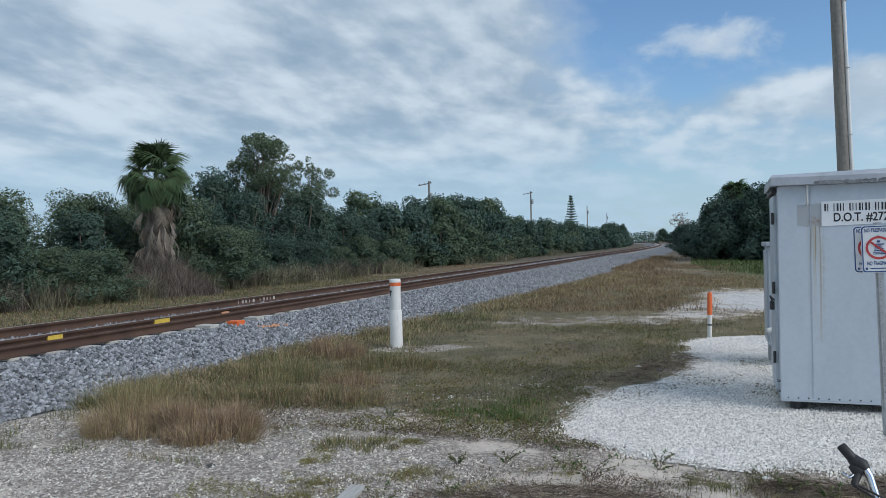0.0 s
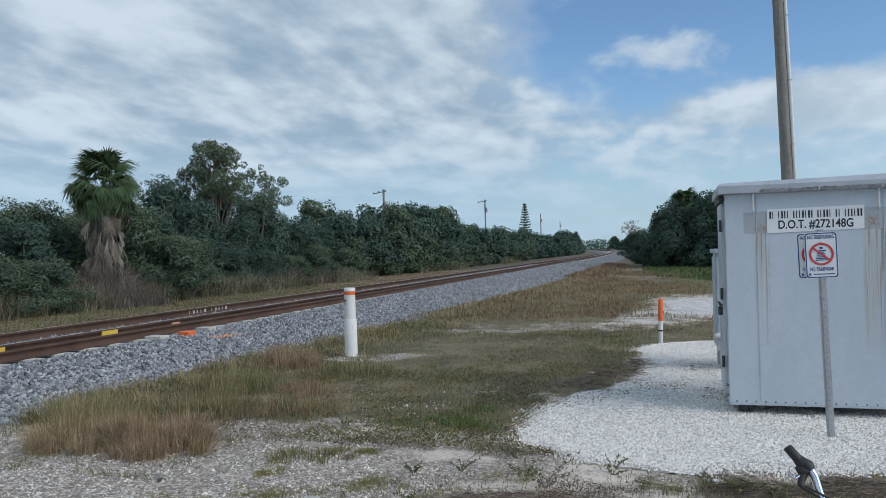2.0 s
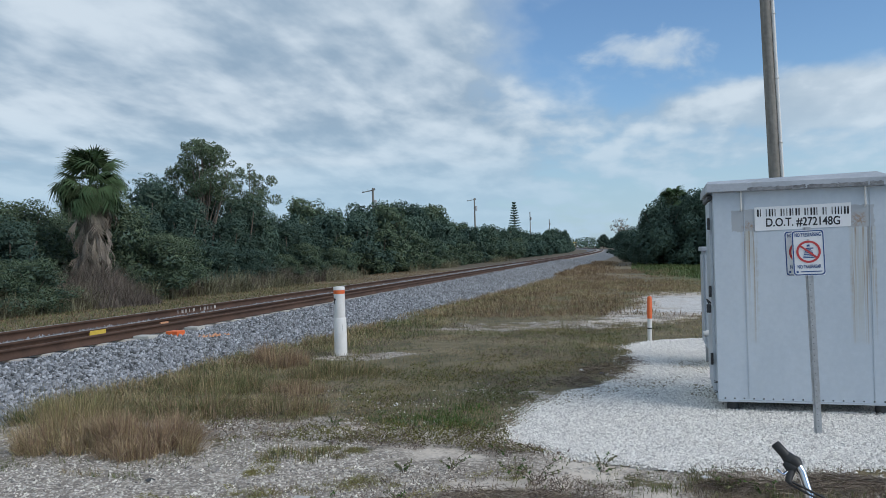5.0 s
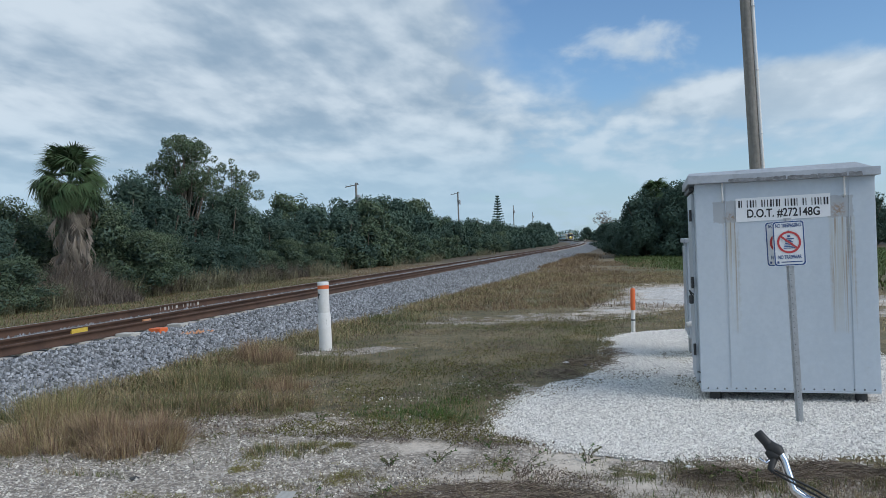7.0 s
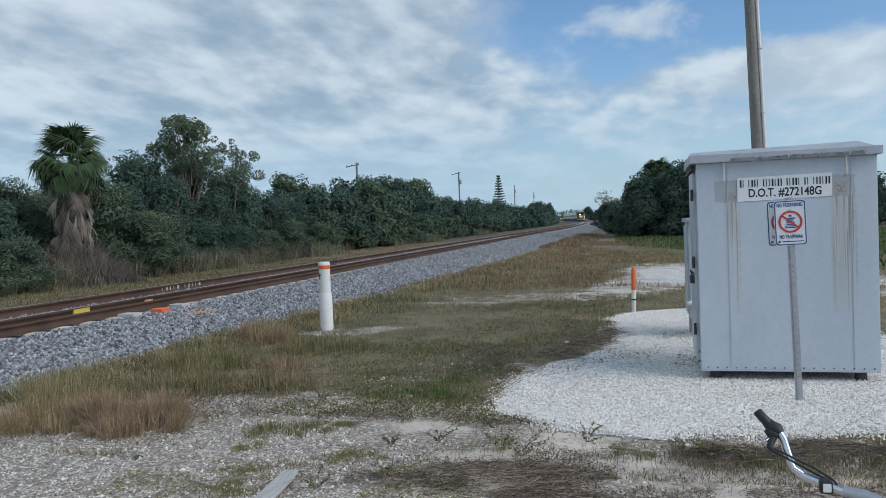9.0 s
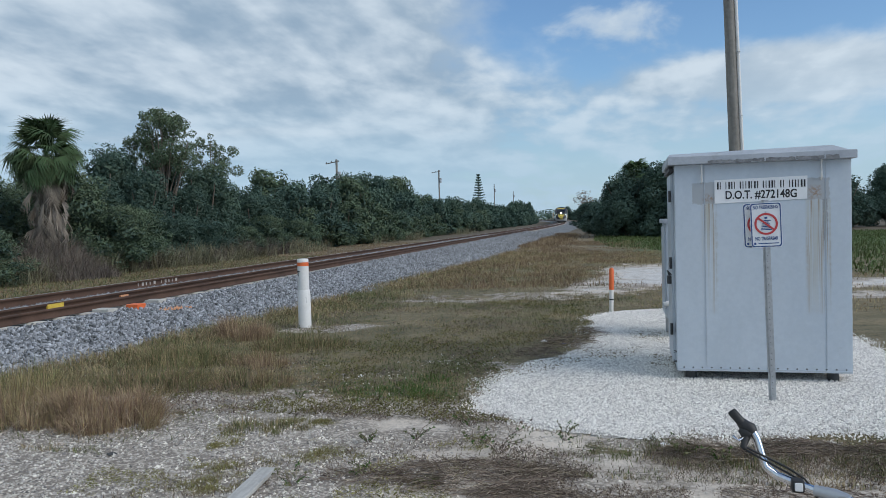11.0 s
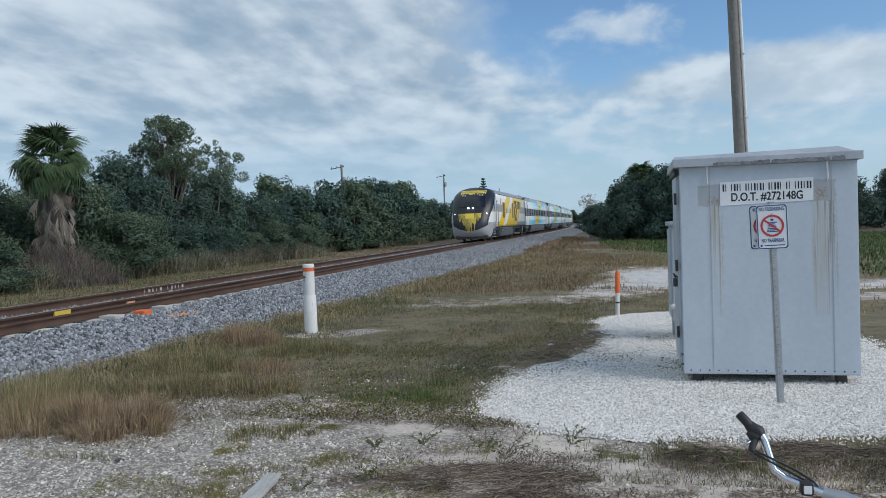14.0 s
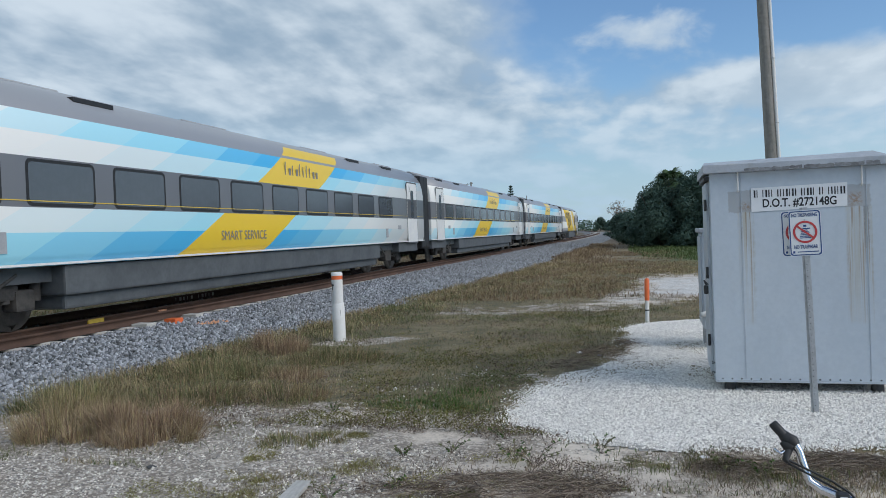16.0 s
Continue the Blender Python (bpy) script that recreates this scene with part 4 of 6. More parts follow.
# ---- bicycle ----
def make_bike():
    b = thing("bicycle", "silver bicycle with black grips and worn chrome handlebar", "bicycle")
    g = Vector((0.373, 2.70, 1.065))
    # handlebar from the grip end to the stem and its hidden other half
    bar = [(0.373, 2.70, 1.065), (0.409, 2.682, 1.022), (0.432, 2.672, 1.012), (0.444, 2.664, 0.985), (0.455, 2.652, 0.94), (0.469, 2.636, 0.900), (0.497, 2.624, 0.878), (0.535, 2.612, 0.866), (0.60, 2.585, 0.848), (0.66, 2.56, 0.838), (0.74, 2.50, 0.83), (0.80, 2.44, 0.84), (0.85, 2.38, 0.88), (0.90, 2.30, 0.96), (0.955, 2.22, 1.0), (0.99, 2.17, 1.02)]
    part("handlebar", tube(bar[1:], 0.0132, 14), M_CHROME, b, "curved worn chrome handlebar")
    part("grip", tube([bar[0], (0.376, 2.699, 1.061), (0.404, 2.684, 1.028), (0.408, 2.682, 1.024)], [0.012, 0.0150, 0.0150, 0.013], 16), M_RUBBER, b, "black rubber grip")
    part("grip", tube([bar[-1], bar[-2], bar[-3]], 0.0165, 14), M_RUBBER, b, "black rubber grip")
    part("brake_clamp", tube([(0.402, 2.690, 1.030), (0.414, 2.682, 1.018), (0.428, 2.674, 1.012), (0.438, 2.668, 1.0)], [0.017, 0.021, 0.022, 0.015], 12), M_RUBBER, b, "black brake clamp and shifter")
    part("brake_clamp", tube([(0.400, 2.680, 1.008), (0.412, 2.668, 0.998), (0.428, 2.664, 0.993)], [0.012, 0.019, 0.014], 10), M_RUBBER, b)
    part("brake_lever", tube([(0.418, 2.668, 0.995), (0.408, 2.655, 0.975), (0.402, 2.645, 0.960), (0.408, 2.640, 0.952)], [0.014, 0.012, 0.010, 0.006], 8), M_RUBBER, b)
    part("brake_lever", tube([(0.402, 2.660, 0.985), (0.388, 2.650, 0.978), (0.378, 2.652, 0.985), (0.372, 2.66, 0.99)], [0.006, 0.005, 0.005, 0.004], 8), M_CHROME, b, "silver brake lever")
    for k, dz in enumerate((0.0, -0.012)):
        part("cable", tube([(0.405 + 0.004 * k, 2.645, 0.962 + dz), (0.435, 2.640, 0.948 + dz), (0.480, 2.630, 0.928 + dz * 1.2), (0.530, 2.615, 0.906 + dz * 1.4), (0.575, 2.600, 0.878 + dz), (0.602, 2.585, 0.845), (0.612, 2.55, 0.77)], 0.0035, 6), M_RUBBER, b)
    lamp = part("front_lamp", block(0.534, 0.572, 2.575, 2.612, 0.838, 0.880, 0.009), M_RUBBER, b, "small black lamp with a clear lens")
    part("lens", block(0.541, 0.565, 2.571, 2.575, 0.846, 0.872, 0.003), M_LENS, lamp)
    part("stem", tube([(0.60, 2.585, 0.848), (0.655, 2.560, 0.842), (0.69, 2.54, 0.835)], [0.017, 0.021, 0.017], 12), M_FRAME, b)
    part("head_tube", tube([(0.67, 2.55, 0.85), (0.70, 2.55, 0.62)], 0.02, 12), M_FRAME, b)
    part("fork", tube([(0.70, 2.55, 0.62), (0.66, 2.60, 0.5), (0.60, 2.62, 0.34)], 0.013, 8), M_FRAME, b)
    part("fork", tube([(0.70, 2.55, 0.62), (0.68, 2.50, 0.5), (0.60, 2.50, 0.34)], 0.013, 8), M_FRAME, b)
    for cx in (0.60, 1.66):
        circle = [(cx + 0.32 * math.cos(a), 2.56 + 0.0 * a, 0.34 + 0.32 * math.sin(a)) for a in np.linspace(0, 2 * math.pi, 37)]
        wh = part("wheel", tube([(x, y, z) for x, y, z in circle], 0.021, 8, cap=False), M_RUBBER, b, "black bicycle tyre")
        part("rim", tube([(cx + 0.295 * math.cos(a), 2.56, 0.34 + 0.295 * math.sin(a)) for a in np.linspace(0, 2 * math.pi, 37)], 0.009, 6, cap=False), M_CHROME, wh)
        for k in range(14):
            a = k * 2 * math.pi / 14
            part("spoke", tube([(cx, 2.56, 0.34), (cx + 0.29 * math.cos(a), 2.56, 0.34 + 0.29 * math.sin(a))], 0.0015, 4), M_CHROME, wh)
    part("down_tube", tube([(0.70, 2.55, 0.64), (1.22, 2.56, 0.30)], 0.018, 10), M_FRAME, b)
    part("top_tube", tube([(0.69, 2.55, 0.72), (1.38, 2.56, 0.68)], 0.015, 10), M_FRAME, b)
    part("seat_tube", tube([(1.22, 2.56, 0.30), (1.42, 2.56, 0.86)], 0.015, 10), M_FRAME, b)
    part("chain_stay", tube([(1.22, 2.56, 0.30), (1.66, 2.60, 0.34), (1.38, 2.57, 0.68)], 0.01, 8), M_FRAME, b)
    part("saddle", block(1.32, 1.57, 2.49, 2.63, 0.86, 0.93, 0.03), M_RUBBER, b, "black saddle")


make_bike()


def make_litter():
    bd = tagged(part("board", block(-0.058, 0.058, -0.42, 0.42, 0.0, 0.03, 0.006), M_BOARD), "short grey weathered board lying on sand", "board")
    bd.matrix_basis = pose(-2.34, 4.54, rise(np.array([-2.3]), np.array([4.65]))[0] + 0.012, 1.0, 0, 5)
    for x, y, s, mat, lab in ((-3.79, 5.23, 0.045, M_DARKMETAL, "dark lump of asphalt on pale gravel"), (-2.75, 8.15, 0.05, M_SIGN, "scrap of white paper in the grass"), (-0.95, 10.75, 0.05, M_SIGN, "crumpled white paper in dark weeds"),
                              (-0.68, 10.6, 0.04, M_SBLUE, "crushed blue can in dark weeds"), (-1.5, 6.5, 0.04, M_PVC, "pale stone on bare sand"), (0.35, 6.02, 0.05, M_SIGN, "scrap of white plastic at the gravel edge")):
        me = stones("litter", np.zeros((1, 3)), np.array([s * 0.8]), mat, 0.3)
        ob = tagged(part("litter", me, None), lab, "litter", group="litter on the ground")
        ob.location = (x, y, rise(np.array([x]), np.array([y]))[0] + s * 0.3)


make_litter()


# ---- plants ----
def blades(name, x, y, z, height, width, mat, lean=0.35, seed=1, out=None):
    """Grass as one mesh: each blade two quads, narrowing and bent."""
    r = np.random.default_rng(seed)
    n = len(x)
    a = r.uniform(0, 2 * np.pi, n)
    d = np.stack([np.cos(a), np.sin(a)], -1)
    if out is not None:
        d = d * 0.55 + np.stack(out, -1)
    b = r.uniform(0, 2 * np.pi, n)
    side = np.stack([np.cos(b), np.sin(b)], -1)
    l = np.abs(r.normal(0, lean, n)) * height
    v = np.zeros((n, 5, 3))
    w = np.asarray(width) * np.ones(n) / 2
    base = np.stack([x, y], -1)
    for k, (t, ww) in enumerate(((0.0, -1), (0.0, 1), (0.55, 0.8), (0.55, -0.8))):
        v[:, k, :2] = base + side * (w * ww)[:, None] + d * (l * t * t)[:, None]
        v[:, k, 2] = z + height * t
    v[:, 4, :2] = base + d * l[:, None]
    v[:, 4, 2] = z + height * np.sqrt(np.clip(1 - (l / np.maximum(height, 1e-3)) ** 2 * 0.5, 0.1, 1))
    q = np.arange(n)[:, None] * 5
    tri = np.concatenate([q + np.array([[0, 1, 2]]), q + np.array([[0, 2, 3]]), q + np.array([[3, 2, 4]])])
    return mesh_of(name, v.reshape(-1, 3), tri, mat)


def grass(name, label, x, y, height, width, mat, lean=0.4, z=None, seed=1):
    z = rise(x, y) if z is None else z
    return tagged(part(name, blades(name, x, y, z - 0.01, height, width, mat, lean, seed), None), label, "grass", kind="stuff")


def make_grass():
    n = 330000
    y = 5.2 + 33 * rng.random(n) ** 2.1
    x = rng.uniform(-8.5, 3.5, n)
    dens = 1 - cover(x, y)
    patch = fractal(x * 0.8, y * 0.8, 71)
    ok = (rng.random(n) < dens * np.clip(patch * 2.6 - 0.5, 0.05, 1)) & (x > toe(y) - 0.25) & (pad_edge(x, y) < -0.02) & (x < 3.2)
    x, y, patch = x[ok], y[ok], patch[ok]
    zone = fractal(x * 0.35, y * 0.35, 77)
    k = rng.random(len(x))
    far = 1 + np.clip(y - 10, 0, 30) / 18
    hgt = rng.uniform(0.025, 0.085, len(x)) * (0.3 + 1.5 * fractal(x * 2.5, y * 2.5, 79) * (0.5 + zone)) * (1 + 1.3 * np.clip((toe(y) + 2.2 - x) / 2.2, 0, 1)) * np.sqrt(far) * 0.8
    green = k < np.clip(1.25 - y / 30, 0.2, 0.75) * np.clip(fractal(x * 1.3, y * 1.3, 83) * 4.2 - 1.3, 0.06, 1.3)
    fresh = ~green & (k > 0.965)
    dry = ~green & ~fresh
    for name, sel, mat, lab in (("green_grass", green, M_GRASS, "short green and brown grass"), ("fresh_grass", fresh, M_FRESH, "fresh green weeds among dry grass"), ("dry_grass", dry, M_DRY, "dry tan grass")):
        grass(name, lab, x[sel], y[sel], hgt[sel], 0.005 * far[sel], mat, 1.15, seed=len(name))
    n = 60000
    mx, my = rng.uniform(-7, 1.5, n), 4.2 + 16 * rng.random(n) ** 1.6
    ok = (fractal(mx * 1.1, my * 1.1, 87) > 0.56) & (mx > toe(my)) & (pad_edge(mx, my) < 0)
    grass("dark_weeds", "flattened dark dead weeds in the grass", mx[ok], my[ok], rng.uniform(0.015, 0.06, ok.sum()), 0.006, M_TWIG, 1.2, seed=14)
    n = 20000
    mx, my = rng.uniform(0.2, 4.5, n), rng.normal(5.7, 0.3, n)
    ok = (fractal(mx * 1.6, my * 1.6, 89) > 0.47) & (pad_edge(mx, my) < 0.03)
    grass("dark_weeds", "dead brown weeds along the gravel edge", mx[ok], my[ok], rng.uniform(0.015, 0.07, ok.sum()), 0.004, M_TWIG, 1.5, seed=15)
    ok = (fractal(mx * 1.6 + 9, my * 1.6, 90) > 0.55) & (pad_edge(mx, my) < 0.03)
    grass("green_grass", "green weeds along the gravel edge", mx[ok], my[ok], rng.uniform(0.02, 0.07, ok.sum()), 0.004, M_GRASS, 1.2, seed=16)
    # taller strip along the foot of the ballast
    n = 20000
    y = 7.5 + 45 * rng.random(n) ** 1.4
    x = toe(y) + np.abs(rng.normal(0, 0.55, n)) - 0.1
    ok = fractal(x * 0.9, y * 0.6, 81) > 0.42
    x, y = x[ok], y[ok]
    grass("verge_grass", "knee-high dry grass along the ballast", x, y, rng.uniform(0.05, 0.24, len(x)) * (0.3 + 1.3 * fractal(x * 2, y * 1.5, 82)), 0.005 * (1 + y / 25), M_DRY, 1.6, seed=4)
    n = 5000
    y = 8 + 10 * rng.random(n)
    x = toe(y) + np.abs(rng.normal(0, 0.8, n))
    grass("verge_grass", "green-brown grass along the ballast", x, y, rng.uniform(0.05, 0.2, n) * (0.3 + 1.3 * fractal(x * 2, y * 1.5, 84)), 0.005 * (1 + y / 25), M_GRASS, 1.6, seed=5)
    # field of tan grass further out
    n = 42000
    y = 19 + 36 * rng.random(n) ** 1.2
    x = rng.uniform(-6, 1, n) + rng.normal(0, 0.5, n) + np.clip(y - 30, 0, 30) * 0.02
    ok = (x > toe(y)) & (rng.random(n) < 1.1 - cover(x, y)) & (fractal(x * 0.7, y * 0.5, 91) > 0.43)
    x, y = x[ok], y[ok]
    grass("field_grass", "tan dry grass field beside the track", x, y, rng.uniform(0.03, 0.2, len(x)) * (0.25 + 1.4 * fractal(x * 1.6, y * 1.1, 92)), 0.014, M_FIELD, 1.3, seed=6)
    # green field round and behind the pad
    n = 44000
    y = 22 + 46 * rng.random(n)
    x = rng.uniform(-1.5, 26, n)
    ok = (x > np.interp(y, [22, 30, 38, 45, 58, 68], [6.5, 5, 3.0, -0.2, -1.4, -1.5])) & (y > 20 + 0.27 * x)
    x, y = x[ok], y[ok]
    grass("field_grass", "lush green grass and low weeds in the field", x, y, rng.uniform(0.06, 0.30, len(x)) * (0.3 + 1.3 * fractal(x * 0.7, y * 0.5, 88)), 0.045, M_LUSH, 1.2, seed=7)
    n = 9000
    y, x = 14.5 + 9 * rng.random(n), rng.uniform(2.5, 12, n)
    ok = rng.random(n) < 1 - cover(x, y)
    grass("field_grass", "sparse brown grass behind the gravel pad", x[ok], y[ok], rng.uniform(0.03, 0.12, ok.sum()), 0.014, M_DRY, 0.6, seed=8)
    # far side of the track
    n = 18000
    y, x = 12 + 50 * rng.random(n) ** 1.3, rng.uniform(-20, -14.4, n)
    grass("far_grass", "short tan grass beyond the track", x, y, rng.uniform(0.03, 0.11, n), 0.02, M_FIELD, 0.8, seed=9)
    x, y = rng.uniform(-20, -14.2, 16000), 10 + 30 * rng.random(16000) ** 1.2
    grass("far_grass", "short dull green grass beyond the track", x, y, rng.uniform(0.03, 0.12, 16000), 0.018, M_GRASS, 0.8, seed=19)
    # tall straw and brown weeds at the hedge foot
    n = 15000
    y = 14 + 90 * rng.random(n) ** 1.4
    x = -18.6 - np.abs(rng.normal(0, 1.0, n)) + 0.01 * y
    ok = fractal(y * 0.25, x * 0.3, 95) > 0.53
    x, y = x[ok], y[ok]
    grass("tall_straw", "tall straw-coloured grass at the hedge foot", x, y, rng.uniform(0.4, 1.2, len(x)) * (0.4 + fractal(y * 0.5, x, 96)), 0.014, M_HEDGEWEED, 0.9, seed=10)
    n = 22000
    y = 12 + 34 * rng.random(n) ** 1.2
    x = -19.0 - np.abs(rng.normal(0, 1.3, n))
    grass("brown_weeds", "tangled brown weeds at the hedge foot", x, y, rng.uniform(0.3, 1.1, n) * (0.5 + fractal(y * 0.4, x * 0.4, 98)), 0.018, M_BRUSH, 0.95, seed=11)
    n = 9000
    y = 20 + 26 * rng.random(n)
    x = -18.7 - np.abs(rng.normal(0, 0.9, n))
    ok = fractal(y * 0.45, x * 0.5, 99) > 0.45
    grass("tall_weeds", "tall green-tan weeds at the hedge foot", x[ok], y[ok], rng.uniform(0.3, 1.2, ok.sum()) * (0.4 + fractal(y[ok] * 0.5, x[ok], 97)), 0.018, M_HEDGEWEED, 0.8, seed=12)
    # dead brush heaped round the palm's foot
    n = 9000
    a, q = rng.uniform(0, 2 * np.pi, n), rng.random(n) ** 0.6
    x, y = -20.2 + 2.5 * q * np.cos(a), 24.7 + 2.3 * q * np.sin(a)
    high = 2.1 * (1 - q) ** 0.8 * (0.55 + 0.8 * fractal(x * 1.3, y * 1.3, 93)) + 0.15
    grass("brush_heap", "grey-brown dead brush heaped round the palm", x, y, rng.uniform(0.5, 1.0, n) * high, 0.02, M_BRUSH, 0.55, seed=13)
    # brown brush and grass that hide the foot of the far bank
    n = 12000
    y = 44 + 34 * rng.random(n)
    x = toe(y) + np.abs(rng.normal(0, 1.0, n)) - 0.3
    grass("field_grass", "russet-brown grass and brush along the bank", x, y, rng.uniform(0.08, 0.4, n) * (0.2 + 1.2 * fractal(x * 0.8, y * 0.4, 94)), 0.03, M_FIELD, 1.2, seed=17)


make_grass()


def tussock(name, label, x, y, r, hgt, mats, n, seed, lean=0.6):
    """A clump of many small tufts whose blades fan out from their roots."""
    t = thing(name, label, "grass clump", pose(x, y, rise(np.array([x]), np.array([y]))[0]), group="grass clumps")
    g = np.random.default_rng(seed)
    m = max(7, int(60 * r * r / max(0.12, hgt)))
    a, q = g.uniform(0, 2 * np.pi, m), np.sqrt(g.random(m))
    cx, cy = r * q * np.cos(a) * 1.3, r * q * np.sin(a) * 0.8
    ch = hgt * g.uniform(0.55, 1.1, m) * (1.05 - 0.5 * q * q)
    for k, (mat, share) in enumerate(mats):
        w = g.random(m) ** 1.5 + 0.05
        i = g.choice(m, int(n * share), p=w / w.sum())
        z = np.zeros(len(i)) - 0.01
        spread = 0.03 + 0.07 * ch[i]
        h = ch[i] * g.uniform(0.3, 1.08, len(i))
        bx, by = g.normal(0, 1, len(i)) * spread, g.normal(0, 1, len(i)) * spread
        far = np.hypot(bx, by) + 0.02
        out = (bx / far * 0.6 + cx[i] / r * 0.7, by / far * 0.6 + cy[i] / r * 0.7)
        part("blade_tuft", blades("blade_tuft", cx[i] + bx, cy[i] + by, z, h, 0.004, mat, lean, seed + k, out), None, t)["kind"] = "stuff"
    return t


def tangle(label, x, y, rx, ry, hgt, n, mat, seed):
    """Dead twigs and stalks lying over one another."""
    t = thing("dead_weeds", label, "dead weeds", pose(x, y, rise(np.array([x]), np.array([y]))[0]), group="tangles of dead weeds")
    g = np.random.default_rng(seed)
    a, q = g.uniform(0, 2 * np.pi, n), np.sqrt(g.random(n))
    px, py = rx * q * np.cos(a), ry * q * np.sin(a)
    keep = fractal(px * 4 + seed, py * 5, seed) > 0.26 + 0.42 * q ** 2
    px, py, q = px[keep], py[keep], q[keep]
    m = len(px)
    length, b = g.uniform(0.05, 0.30, m), g.uniform(0, 2 * np.pi, m)
    d = np.stack([np.cos(b), np.sin(b), g.normal(0, 0.16, m)], -1) * length[:, None] / 2
    c = np.stack([px, py, 0.006 + hgt * g.random(m) ** 1.6 * (1.1 - q)], -1)
    mid = c + g.normal(0, 0.10, (m, 3)) * length[:, None] * np.array([1, 1, 0.3])
    side = np.stack([-np.sin(b) * 0.6, np.cos(b) * 0.6, np.full(m, 0.8)], -1) * g.uniform(0.0012, 0.0028, m)[:, None]
    v = np.stack([c - d, mid - side, mid + side, c + d], 1)
    v[:, :, 2] = np.maximum(v[:, :, 2], 0.0)
    o = np.arange(m)[:, None] * 4
    f = np.concatenate([o + np.array([[0, 1, 2]]), o + np.array([[2, 1, 3]])])
    part("twigs", mesh_of("twigs", v.reshape(-1, 3), f, mat), None, t)["kind"] = "stuff"
    return t


def make_clumps():
    tussock("grass_clump", "large domed russet dry grass clump", -4.5, 6.05, 0.46, 0.44, ((M_RUSSET, 0.65), (M_DRY, 0.35)), 7000, 1, 0.75)
    tussock("grass_clump", "tan dry grass clump with long stalks", -5.2, 6.1, 0.5, 0.42, ((M_STALK, 0.3), (M_DRY, 0.35), (M_RUSSET, 0.35)), 5200, 2, 0.8)
    tussock("grass_clump", "greenish grass clump at the ballast foot", -6.0, 7.0, 0.5, 0.5, ((M_STALK, 0.35), (M_GRASS, 0.65)), 3200, 3, 0.6)
    tussock("grass_clump", "pale grass clump with tall wispy stalks", -5.8, 6.6, 0.4, 0.6, ((M_STALK, 0.6), (M_MOSS, 0.2), (M_DRY, 0.2)), 1300, 13, 0.7)
    tussock("grass_clump", "green-brown grass clump at the ballast foot", -4.9, 7.5, 0.55, 0.34, ((M_GRASS, 0.55), (M_DRY, 0.25), (M_RUSSET, 0.2)), 3800, 12, 0.8)
    tussock("grass_clump", "tan grass clump behind bare gravel", -3.9, 7.7, 0.4, 0.30, ((M_DRY, 0.5), (M_GRASS, 0.3), (M_RUSSET, 0.2)), 2600, 14, 0.8)
    tussock("grass_clump", "low green and tan grass by the ballast", -5.3, 9.0, 0.7, 0.30, ((M_GRASS, 0.6), (M_DRY, 0.4)), 4200, 15, 0.8)
    tussock("grass_clump", "low green grass beside the russet clump", -4.3, 10.2, 0.7, 0.26, ((M_GRASS, 0.55), (M_DRY, 0.45)), 3600, 16, 0.8)
    tussock("grass_clump", "reddish dry grass clump beside the white post", -5.6, 10.95, 0.36, 0.55, ((M_RUSSET, 0.85), (M_DRY, 0.15)), 3200, 4, 0.4)
    tussock("grass_clump", "small brown grass clump", -4.2, 8.6, 0.3, 0.32, ((M_RUSSET, 0.5), (M_DRY, 0.5)), 1200, 5)
    tussock("grass_clump", "low green tuft on gravel", -2.9, 6.0, 0.27, 0.13, ((M_GRASS, 0.6), (M_DRY, 0.4)), 1000, 6)
    for k, (x, y, r, h) in enumerate(((-2.65, 6.2, 0.2, 0.09), (-2.15, 5.45, 0.27, 0.08), (-2.65, 5.08, 0.24, 0.09), (-3.0, 5.6, 0.14, 0.05), (-2.62, 4.7, 0.24, 0.08), (-2.1, 7.3, 0.45, 0.14), (-1.9, 7.9, 0.5, 0.15), (-2.4, 7.6, 0.4, 0.12))):
        tussock("grass_clump", "low yellow-green weeds on sandy gravel" if k < 5 else "green weeds in thin grass", x, y, r, h * (0.6 if k < 5 else 1.0), ((M_MOSS if k < 5 else M_FRESH, 0.8), (M_DRY, 0.2)), 3600 if k < 5 else 1300, 20 + k, 1.9)
    for k, (x, y, rx, ry, h, n) in enumerate(((-0.95, 5.05, 0.85, 0.46, 0.10, 3400), (-0.45, 4.8, 0.5, 0.25, 0.08, 1000), (0.62, 5.78, 0.42, 0.26, 0.10, 1500), (1.25, 5.95, 0.5, 0.26, 0.10, 1700), (2.0, 6.0, 0.5, 0.28, 0.09, 1700), (2.8, 6.0, 0.5, 0.3, 0.09, 1500), (1.2, 5.0, 0.6, 0.22, 0.04, 800), (-1.7, 5.0, 0.4, 0.2, 0.03, 350), (-0.62, 10.5, 0.5, 0.6, 0.14, 1100), (-0.95, 9.7, 0.35, 0.4, 0.10, 600), (-0.35, 11.5, 0.3, 0.5, 0.12, 600))):
        tangle("tangle of dead brown weeds and twigs on sand" if k < 8 else "tangle of dead dark weeds in thin grass", x, y, rx, ry, h, n, M_TWIG, 40 + k)
    for k, (x, y, r, h) in enumerate(((0.42, 5.75, 0.28, 0.12), (0.85, 5.6, 0.3, 0.10), (1.3, 5.65, 0.35, 0.09), (1.8, 5.6, 0.3, 0.09), (2.4, 5.7, 0.35, 0.09), (-1.25, 4.95, 0.12, 0.06))):
        tussock("grass_clump", "low green weeds among dead twigs", x, y, r, h, ((M_GRASS, 0.8), (M_DRY, 0.2)), 900, 70 + k, 0.9)


make_clumps()


